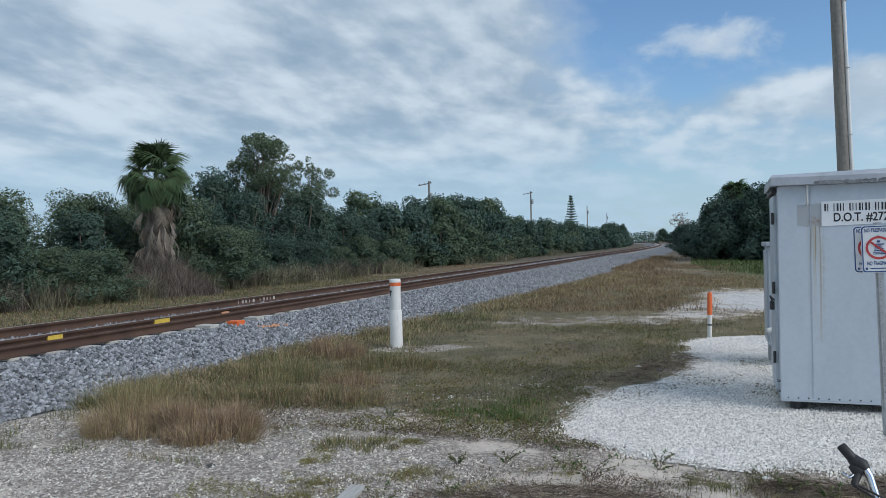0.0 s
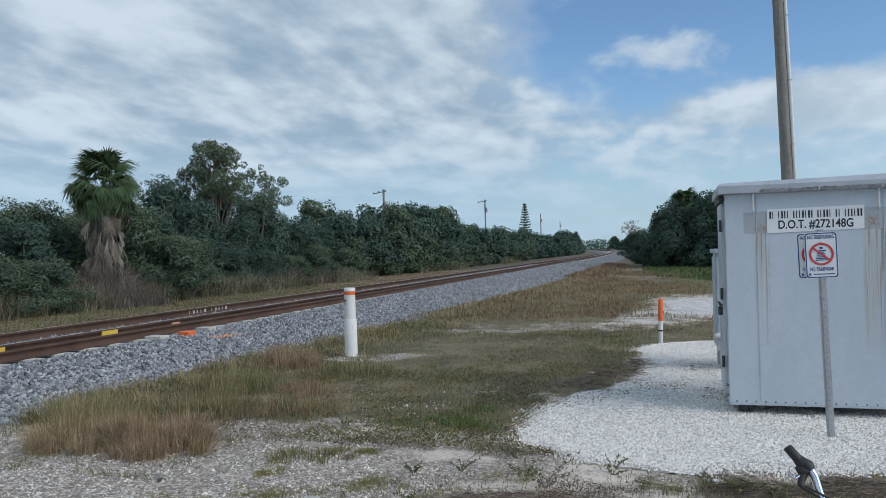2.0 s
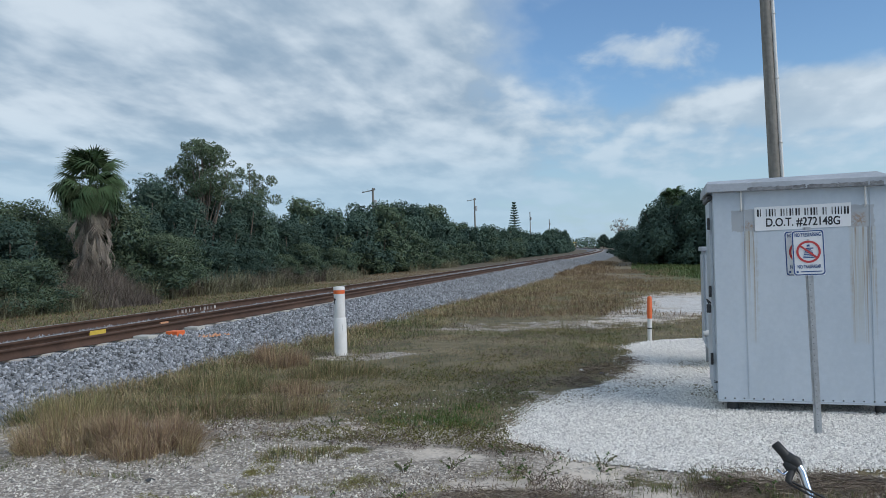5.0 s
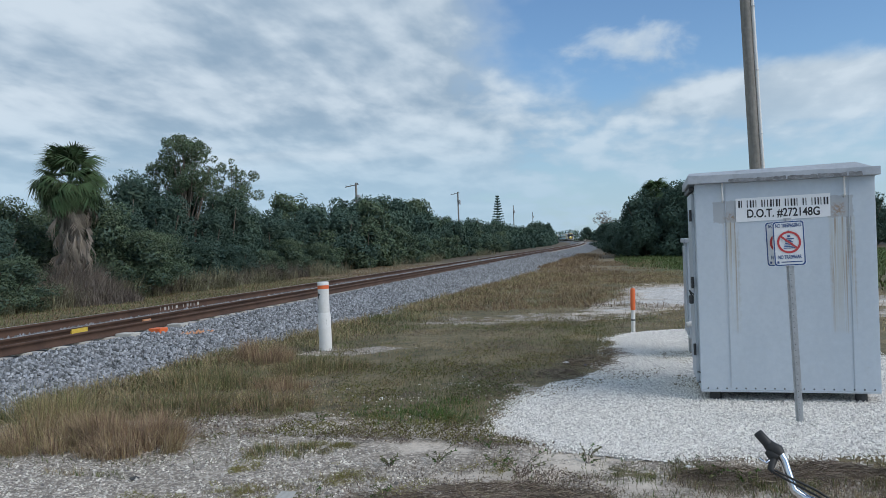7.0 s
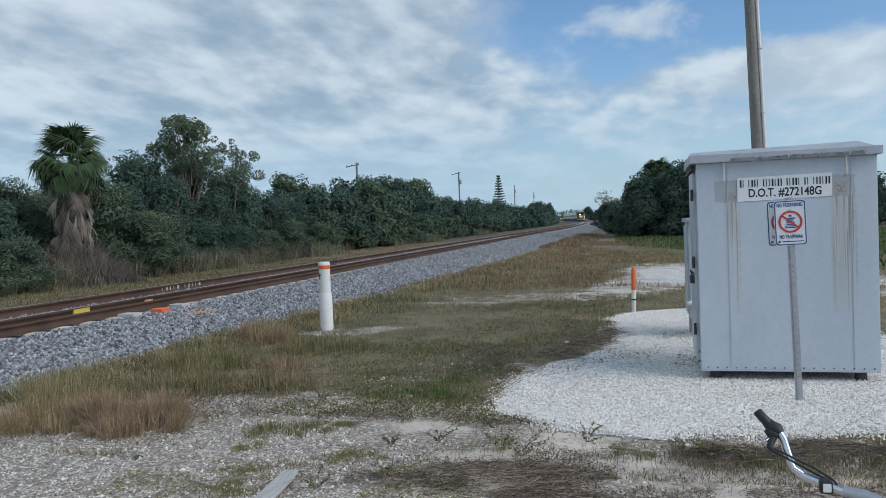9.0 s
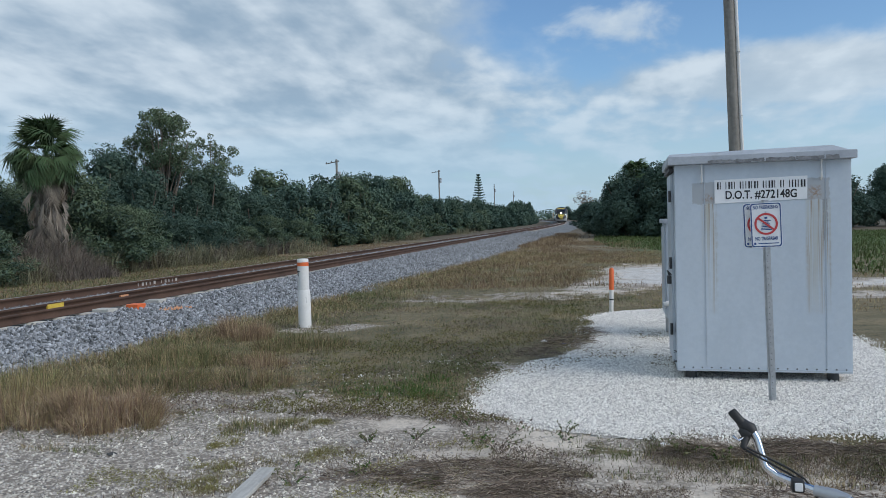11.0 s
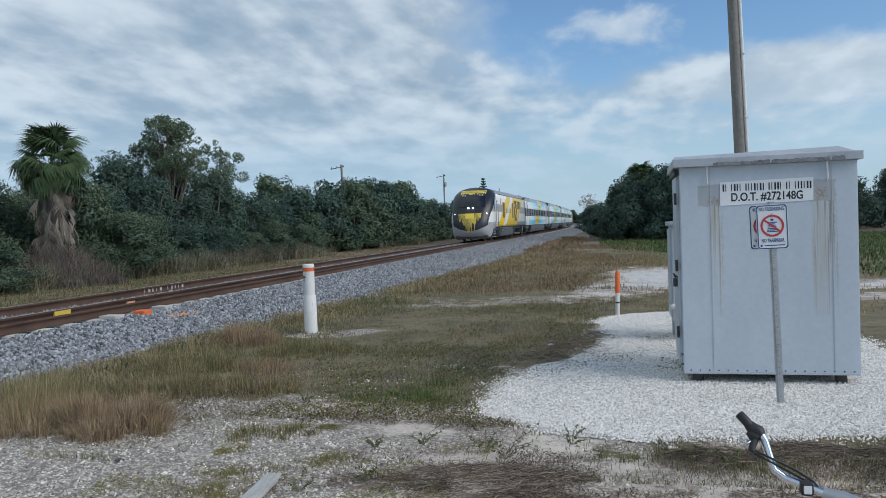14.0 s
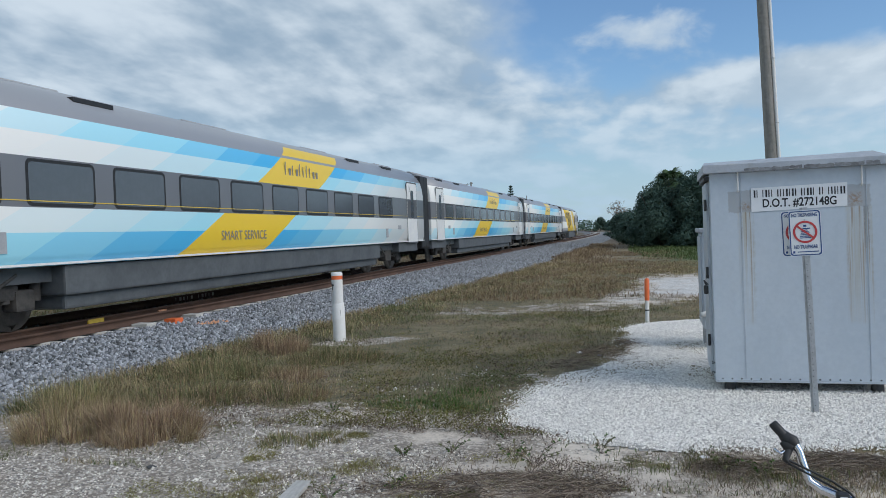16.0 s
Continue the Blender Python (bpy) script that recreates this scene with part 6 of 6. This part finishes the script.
M_MESH = material("brown_intake_mesh", (0.14, 0.105, 0.05), (0.22, 0.17, 0.09), 0.7, 40)
M_YTRIM = material("yellow_trim", (0.72, 0.50, 0.05), YELLOW, 0.4, 3)
M_TWHITE = material("train_white", (0.70, 0.705, 0.70), WHITE, 0.35, 2)
M_TGREY = material("train_grey", (0.33, 0.34, 0.35), (0.42, 0.43, 0.44), 0.5, 3)
M_WORD = material("grey_wordmark", (0.20, 0.19, 0.17), (0.25, 0.24, 0.22), 0.5, 5)
M_LAMP = glow("headlight_glow", (1.0, 0.97, 0.88), 28.0)
M_LAMP2 = glow("ditch_light_glow", (0.92, 1.0, 0.82), 12.0)


def loft(profile, xs, cap=True):
    """A body of constant section (y, z) along x; the profile gives one half, from the sill to the ridge."""
    ring = [(y, z) for y, z in profile] + [(-y, z) for y, z in profile[::-1] if y > 1e-6]
    bm = bmesh.new()
    rows = [[bm.verts.new((x, y, z)) for y, z in ring] for x in xs]
    n = len(ring)
    for a, b in zip(rows, rows[1:]):
        for k in range(n):
            f = bm.faces.new((a[k], a[(k + 1) % n], b[(k + 1) % n], b[k]))
            f.smooth = k != n - 1
    if cap:
        bm.faces.new(rows[0])
        bm.faces.new(rows[-1][::-1])
    bmesh.ops.recalc_face_normals(bm, faces=bm.faces)
    return bm


def rounded(w, h, r, y, thick):
    """A rounded rectangular pane in the xz plane."""
    pts = []
    for cx, cz, a0 in ((w / 2 - r, h / 2 - r, 0), (-w / 2 + r, h / 2 - r, 90), (-w / 2 + r, -h / 2 + r, 180), (w / 2 - r, -h / 2 + r, 270)):
        for k in range(4):
            a = radians(a0 + k * 30)
            pts.append((cx + r * math.cos(a), y, cz + r * math.sin(a)))
    return plate(pts, thick, (0, 1, 0))


def shared(bm, name, mat):
    me = bpy.data.meshes.new(name)
    bm.to_mesh(me)
    bm.free()
    me.materials.append(mat)
    return me


def make_bogie(car, x, base, r, heavy):
    b = part("bogie", block(x - base / 2 - 0.45, x + base / 2 + 0.45, -0.62, 0.62, 0.42, 0.58, 0.03), M_BOGIE, car, "dark steel bogie")
    for s in (-1, 1):
        bm = block(x - base / 2 + 0.1, x + base / 2 - 0.1, s * 1.0 - 0.09, s * 1.0 + 0.09, 0.48, 0.74, 0.04)
        block(x - 0.32, x + 0.32, s * 1.02 - 0.14, s * 1.02 + 0.14, 0.34, 0.98, 0.03, bm)
        part("side_frame", bm, M_BOGIE, b)
        for dx in (-base / 2, base / 2):
            w = tube([(x + dx, s * 0.68, r), (x + dx, s * 0.70, r), (x + dx, s * 0.735, r), (x + dx, s * 0.82, r), (x + dx, s * 0.825, r), (x + dx, s * 0.80, r)], [r * 0.98, r + 0.028, r + 0.002, r, r * 0.82, r * 0.78], 28)
            part("wheel", w, M_TREAD, b, "steel wheel")
            bm = block(x + dx - 0.19, x + dx + 0.19, s * 0.98 - 0.14, s * 0.98 + 0.14, r - 0.16, r + 0.17, 0.05)
            part("axle_box", bm, M_BOGIE, b)
            for k in (-0.30, 0.30):
                part("spring", tube([(x + dx + k, s * 1.0, r - 0.02), (x + dx + k, s * 1.0, r + 0.42)], 0.085, 10), M_BOGIE, b)
        for k in (-1, 1):
            part("damper", tube([(x + k * 0.40, s * 1.17, 0.55), (x + k * 1.0, s * 1.19, 0.86)], [0.045, 0.03], 8), M_TREAD if heavy else M_BOGIE, b)
        if heavy:
            part("brake_unit", block(x - 0.62, x - 0.36, s * 1.02 - 0.12, s * 1.02 + 0.16, 0.22, 0.78, 0.05), M_BOGIE, b)
            part("brake_unit", block(x + 0.36, x + 0.62, s * 1.02 - 0.12, s * 1.02 + 0.16, 0.22, 0.78, 0.05), M_BOGIE, b)
    return b


def wordmark(x0, x1, z, h, y, parent, mat):
    """A brand wordmark, drawn as a row of plain rounded bars."""
    n = 10
    w = (x1 - x0) / n
    ups = (1.5, 0.9, 1.25, 0.9, 1.5, 1.25, 1.5, 1.25, 0.9, 0.9)
    base = None
    for k, u in enumerate(ups):
        a = x1 - w * (k + 0.2)
        wid = w * 0.6 if u < 1.2 else w * 0.22
        bar = part("wordmark" if base is None else "bar", plate([(a, y, z), (a - wid, y, z), (a - wid, y, z + h * u), (a, y, z + h * u)], 0.003, (0, 1, 0)), mat, base or parent)
        base = base or bar
    return base


BODY = [(1.46, 0.97), (1.52, 1.15), (1.53, 1.6), (1.53, 2.75), (1.49, 3.05), (1.43, 3.28), (1.32, 3.46), (1.1, 3.66), (0.72, 3.83), (0.3, 3.90), (0.0, 3.92)]


def make_coach(first, count, number):
    """A coach with its first window first metres ahead of its middle."""
    c = thing("passenger_coach", "white, blue and yellow passenger coach with a dark window band", "railway coach", group="coaches of the train")
    part("body", loft(BODY, [-12.45, -6, 0, 6, 12.45]), M_COACH, c, "white coach body with blue and yellow slanting panels")
    part("sill", block(-12.45, 12.45, -1.535, 1.535, 0.985, 1.02), M_TWHITE, c)
    bm = block(-7.3, 7.3, -1.45, 1.45, 0.50, 0.965, 0.04)
    block(-7.2, 7.2, -1.33, 1.33, 0.27, 0.52, 0.05, bm)
    part("skirt", bm, M_UNDER, c, "dark grey underfloor skirt")
    part("underframe", block(-12.4, 12.4, -1.2, 1.2, 0.72, 0.97), M_UNDER, c)
    for s in (-1, 1):
        part("end_skirt", block(s * 10.75 - 1.0, s * 10.75 + 1.75 * (1 if s > 0 else 1) - 0.4, -1.44, 1.44, 0.62, 0.965, 0.03), M_UNDER, c)
        part("gangway", block(min(s * 12.46, s * 13.02), max(s * 12.46, s * 13.02), -1.44, 1.44, 0.7, 3.58, 0.05), M_RUBBER, c, "black folding gangway bellows")
        part("coupler", block(min(s * 12.5, s * 13.0), max(s * 12.5, s * 13.0), -0.25, 0.25, 0.55, 0.85), M_BOGIE, c)
        make_bogie(c, s * 9.0, 2.5, 0.46, False)
    pane = shared(rounded(1.36, 0.60, 0.07, 0, 0.006), "pane", M_TGLASS)
    rim = shared(rounded(1.46, 0.70, 0.10, 0, 0.005), "window", M_RUBBER)
    for s in (1, -1):
        for k in range(count):
            w = part("window", rim, None, c, "black-framed coach window")
            w.matrix_basis = pose(first - 1.90 * k, s * 1.527 - (0.0 if s > 0 else 0.005), 2.205)
            g = part("pane", pane, None, w, "tinted glass pane")
            g.location = (0, 0.003 * s, 0)
        for dx in (-10.92, 10.92):
            d = part("door", rounded(1.22, 2.2, 0.06, s * 1.531 - (0 if s > 0 else 0.006), 0.006), M_TWHITE, c, "white plug door")
            d.location = (dx, 0, 2.07)
            bm = rounded(0.36, 1.05, 0.10, s * 1.538 - (0 if s > 0 else 0.004), 0.004)
            part("door_window", bm, M_TGLASS, d).location = (0, 0, 0.32)
            part("door_band", rounded(1.20, 0.72, 0.01, s * 1.5365 - (0 if s > 0 else 0.003), 0.002), M_UNDER, d).location = (0, 0, 0.14)
            part("door_seal", rounded(1.32, 2.3, 0.08, s * 1.5295 - (0 if s > 0 else 0.004), 0.002), M_UNDER, d)
        for dx, z, w, h in ((-9.3, 1.52, 0.36, 0.14), (-7.9, 1.33, 0.22, 0.30), (8.6, 1.33, 0.22, 0.30), (9.4, 1.52, 0.36, 0.14)):
            part("service_hatch", block(dx - w / 2, dx + w / 2, s * 1.532 - 0.004, s * 1.532 + 0.004, z - h / 2, z + h / 2), M_TGREY, c)
        # yellow strip over the panes, a painted reflection of the rails
        part("pinstripe", block(-12.4, 12.4, s * 1.534 - 0.004, s * 1.534 + 0.004, 1.930, 1.942), M_YTRIM, c, "thin yellow line across the windows for the reflected rails")
    # camera side lettering
    wordmark(-2.3, -0.25, 2.80, 0.24, 1.50, c, M_WORD).matrix_basis = pose(0, 0.015, 0)
    lettering("writing", "SMART SERVICE", 0.285, M_WORD, c, pose(1.85, 1.536, 1.36, 90, 0, 180))
    lettering("writing", number, 0.30, M_WORD, c, pose(-10.60, 1.546, 2.93, 90, 0, 180))
    lettering("writing", number, 0.30, M_WORD, c, pose(10.60, 1.546, 2.93, 90, 0, 180))
    for x in (-10.8, -4.5, 1.5, 7.0, 10.8):
        part("roof_unit", block(x - 0.9, x + 0.9, -0.45, 0.45, 3.86, 3.94, 0.02), M_TGREY, c)
    for x in (-9.2, -5.9, 6.1, 9.5):
        part("roof_vent", block(x - 0.5, x + 0.5, 1.02, 1.16, 3.60, 3.70, 0.02), M_RUBBER, c)
    return c


LOCO = [(1.46, 0.97), (1.52, 1.15), (1.53, 1.6), (1.53, 3.0), (1.50, 3.25), (1.42, 3.40), (1.26, 3.58), (1.0, 3.74), (0.6, 3.86), (0.0, 3.90)]


def nose_root(xf):
    """Where the rounding of the nose begins, for a front at xf."""
    return max(5.92, min(7.15, xf - 1.0))


def nose_mesh():
    zs = [0.30, 0.45, 0.65, 0.85, 1.0, 1.15, 1.35, 1.6, 1.85, 2.1, 2.35, 2.6, 2.85, 3.1, 3.3, 3.45, 3.6, 3.72, 3.82, 3.88]
    fz = np.interp(zs, [0.3, 0.45, 0.8, 1.1, 1.5, 2.0, 2.5, 3.0, 3.4, 3.65, 3.82, 3.9], [8.35, 8.6, 8.85, 8.88, 8.78, 8.5, 8.12, 7.65, 7.15, 6.7, 6.3, 6.0])
    wz = np.interp(zs, [0.3, 0.6, 0.97, 1.2, 3.0, 3.25, 3.40, 3.58, 3.74, 3.86, 3.9], [1.30, 1.42, 1.47, 1.53, 1.53, 1.50, 1.42, 1.26, 1.0, 0.6, 0.25])
    n = 22
    v = []
    for z, xf, w in zip(zs, fz, wz):
        xb = nose_root(xf)
        x0 = 5.9 if z > 0.9 else 7.25 + 0.6 * (0.97 - z)
        xb = max(xb, x0 + 0.02)
        v += [(x0, -w, z), ((x0 + xb) / 2, -w, z)]
        for k in range(n + 1):
            a = math.pi * (k / n - 0.5)
            c, s = math.cos(a), math.sin(a)
            v.append((xb + (xf - xb) * abs(c) ** 0.78, w * math.copysign(abs(s) ** 0.72, s), z))
        v += [((x0 + xb) / 2, w, z), (x0, w, z)]
    m = n + 5
    n = m - 1
    f = [(i * m + k, i * m + k + 1, (i + 1) * m + k + 1, (i + 1) * m + k) for i in range(len(zs) - 1) for k in range(n)]
    return mesh_of("nose", np.array(v), np.array(f), M_LOCO, True)


def make_loco():
    c = thing("locomotive", "yellow and white streamlined diesel locomotive with a black nose", "locomotive", group="locomotives of the train")
    part("body", loft(LOCO, [-11.35, -5, 0, 5.92]), M_LOCO, c, "yellow and white striped locomotive body")
    nose = part("nose", nose_mesh(), None, c, "rounded black nose with yellow rays and silver bumper")
    # windscreen lying on the sloping nose
    bm = bmesh.new()
    rows = []
    for z in (2.42, 2.7, 2.95, 3.2):
        xf = float(np.interp(z, [2.0, 2.5, 3.0, 3.4], [8.5, 8.12, 7.65, 7.15]))
        w = float(np.interp(z, [2.4, 3.25], [1.02, 0.92]))
        row = []
        for k in range(9):
            y = w * (k / 4 - 1)
            a = math.asin(min(1, (abs(y) / 1.53) ** (1 / 0.72)))
            row.append(bm.verts.new((nose_root(xf) + (xf - nose_root(xf)) * math.cos(a) ** 0.78 + 0.014, y, z + 0.01)))
        rows.append(row)
    for a, b in zip(rows, rows[1:]):
        for k in range(8):
            bm.faces.new((a[k], a[k + 1], b[k + 1], b[k])).smooth = True
    part("windscreen", bm, M_SCREEN, nose, "dark curved windscreen")
    for y in (-0.16, 0.16):
        part("headlight", tube([(8.10, y, 2.36), (8.26, y, 2.36), (8.265, y, 2.36)], [0.06, 0.06, 0.05], 16), M_LAMP, nose, "lit white headlight")
    for y in (-1.12, 1.12):
        part("ditch_light", tube([(8.1, y * 0.98, 1.93), (8.24, y, 1.93)], [0.08, 0.065], 14), M_LAMP2, nose, "lit ditch light")
    for y in (-0.62, 0.62):
        lettering("writing", "113", 0.20, M_TWHITE, nose, pose(7.40, y, 3.27) @ pose(0, 0, 0, 0, 0, 90) @ pose(0, 0, 0, 52, 0, 0))
    part("plough", block(7.8, 8.4, -1.1, 1.2, 0.16, 0.42, 0.08), M_BOGIE, c)
    bm = block(-3.6, 3.6, -1.42, 1.42, 0.22, 0.965, 0.12)
    part("fuel_tank", bm, M_UNDER, c, "dark grey fuel tank")
    part("tank_recess", block(2.2, 3.3, 1.38, 1.432, 0.52, 0.86, 0.04), M_RUBBER, c)
    part("filler", tube([(2.75, 1.40, 0.68), (2.75, 1.46, 0.68)], 0.13, 14), M_TGREY, c)
    part("underframe", block(-11.2, 6.5, -1.25, 1.25, 0.75, 0.97), M_UNDER, c)
    part("rear_box", block(-10.9, -10.0, 0.7, 1.4, 0.40, 0.95, 0.03), M_UNDER, c)
    part("gangway", block(-11.77, -11.36, -1.42, 1.42, 0.7, 3.55, 0.04), M_RUBBER, c, "black rear gangway")
    make_bogie(c, 5.72, 2.75, 0.53, True)
    make_bogie(c, -5.72, 2.75, 0.53, True)
    for s in (1, -1):
        e = 0.0 if s > 0 else 0.006
        def panel(name, x0, x1, z0, z1, mat, label="", rim=True):
            if rim:
                part("rim", rounded(x1 - x0 + 0.12, z1 - z0 + 0.12, 0.04, s * 1.531 - e, 0.004), M_TGREY if mat is M_TGLASS else M_YTRIM, c).location = ((x0 + x1) / 2, 0, (z0 + z1) / 2)
            part(name, rounded(x1 - x0, z1 - z0, 0.05, s * 1.536 - e, 0.004), mat, c, label).location = ((x0 + x1) / 2, 0, (z0 + z1) / 2)
        panel("grille", 1.95, 3.1, 1.65, 2.80, M_MESH, "brown mesh intake grille")
        panel("side_vent", 3.75, 4.2, 2.5, 3.1, M_TGREY, "pale grey vent panel", False)
        panel("grille", -3.1, -2.4, 1.65, 2.88, M_MESH, "brown mesh intake grille")
        panel("grille", -5.6, -3.5, 1.38, 3.10, M_MESH, "large intake mesh behind a crossed brace")
        panel("grille", -7.1, -5.95, 2.40, 3.08, M_MESH, "dark louvred grille")
        panel("grille", -8.1, -7.45, 2.45, 3.05, M_MESH)
        for a, b in (((-5.55, 1.42), (-3.55, 3.06)), ((-5.55, 3.06), (-3.55, 1.42))):
            dx, dz = b[0] - a[0], b[1] - a[1]
            L = math.hypot(dx, dz)
            nx, nz = -dz / L * 0.09, dx / L * 0.09
            part("brace", plate([(a[0] + nx, s * 1.543, a[1] + nz), (a[0] - nx, s * 1.543, a[1] - nz), (b[0] - nx, s * 1.543, b[1] - nz), (b[0] + nx, s * 1.543, b[1] + nz)], 0.006, (0, s, 0)), M_YTRIM, c, "yellow crossed brace")
        d = part("cab_door", rounded(0.66, 2.05, 0.05, s * 1.533 - e, 0.006), M_TWHITE, c, "white cab door")
        d.location = (6.28, 0, 2.05)
        part("door_window", rounded(0.34, 0.75, 0.08, s * 1.541 - e, 0.004), M_TGLASS, d).location = (0, 0, 0.48)
        for dx in (-0.47, 0.47):
            part("handrail", tube([(6.28 + dx, s * 1.54, 1.1), (6.28 + dx, s * 1.60, 1.15), (6.28 + dx, s * 1.60, 2.85), (6.28 + dx, s * 1.54, 2.9)], 0.016, 6), M_TREAD, c)
        part("cab_window", rounded(0.42, 0.72, 0.14, s * 1.533 - e, 0.004), M_TGLASS, c).location = (7.15 - 0.1, 0, 2.55)
        for k in range(4):
            part("step", block(5.98, 6.55, s * 1.20, s * 1.42, 0.25 + 0.2 * k, 0.28 + 0.2 * k) if s > 0 else block(5.98, 6.55, -1.42, -1.20, 0.25 + 0.2 * k, 0.28 + 0.2 * k), M_TGREY, c)
        for k in range(24):
            part("roof_hook", block(4.6 - 0.66 * k - 0.05, 4.6 - 0.66 * k + 0.05, s * 1.45 - 0.025, s * 1.45 + 0.025, 3.36, 3.415), M_UNDER, c)
    wordmark(-1.98, 1.48, 2.02, 0.36, 1.533, c, M_WORD)
    lettering("writing", "113", 0.28, M_WORD, c, pose(-10.75, 1.537, 3.02, 90, 0, 180))
    for x in (-9.5, -6.5, -3.0, 0.5, 3.6):
        part("roof_panel", block(x - 1.35, x + 1.35, -0.5, 0.5, 3.80, 3.91, 0.03), M_TGREY, c)
    part("roof_antenna", tube([(5.4, 0.2, 3.85), (5.4, 0.2, 3.94)], 0.05, 8), M_RUBBER, c)
    return c


SPEED, FRONT_AT, CLOCK = 47.88, 35.85, 14.8   # metres a second; where the first coupling stands at that second


def train_rows(u, back=False):
    """Rows for a car whose middle runs u metres behind the first coupling."""
    rows = []
    for k in range(65):
        t = k * 0.25
        s = FRONT_AT - SPEED * (t - CLOCK) + u
        x, y, a = on_track(s)
        rz = math.degrees(math.atan2(-math.cos(-a), -math.sin(-a))) + (180 if back else 0)
        rows.append((t, pose(float(x), float(y), RAIL_Z, 0, 0, rz)))
    return rows


loco = make_loco()
tail = copy_thing(loco, Matrix.Identity(4))
tail["label"] = "yellow and white locomotive pushing at the tail of the train"
coaches = [make_coach(8.42, 9, "4"), make_coach(9.26, 10, "3")]
coaches += [copy_thing(coaches[1], Matrix.Identity(4)) for _ in range(2)]


def motions():
    walk(loco, train_rows(-11.78))
    for k, c in enumerate(coaches):
        walk(c, train_rows(26.0 * k + 13.0))
    walk(tail, train_rows(104.0 + 11.78, True))


motions()
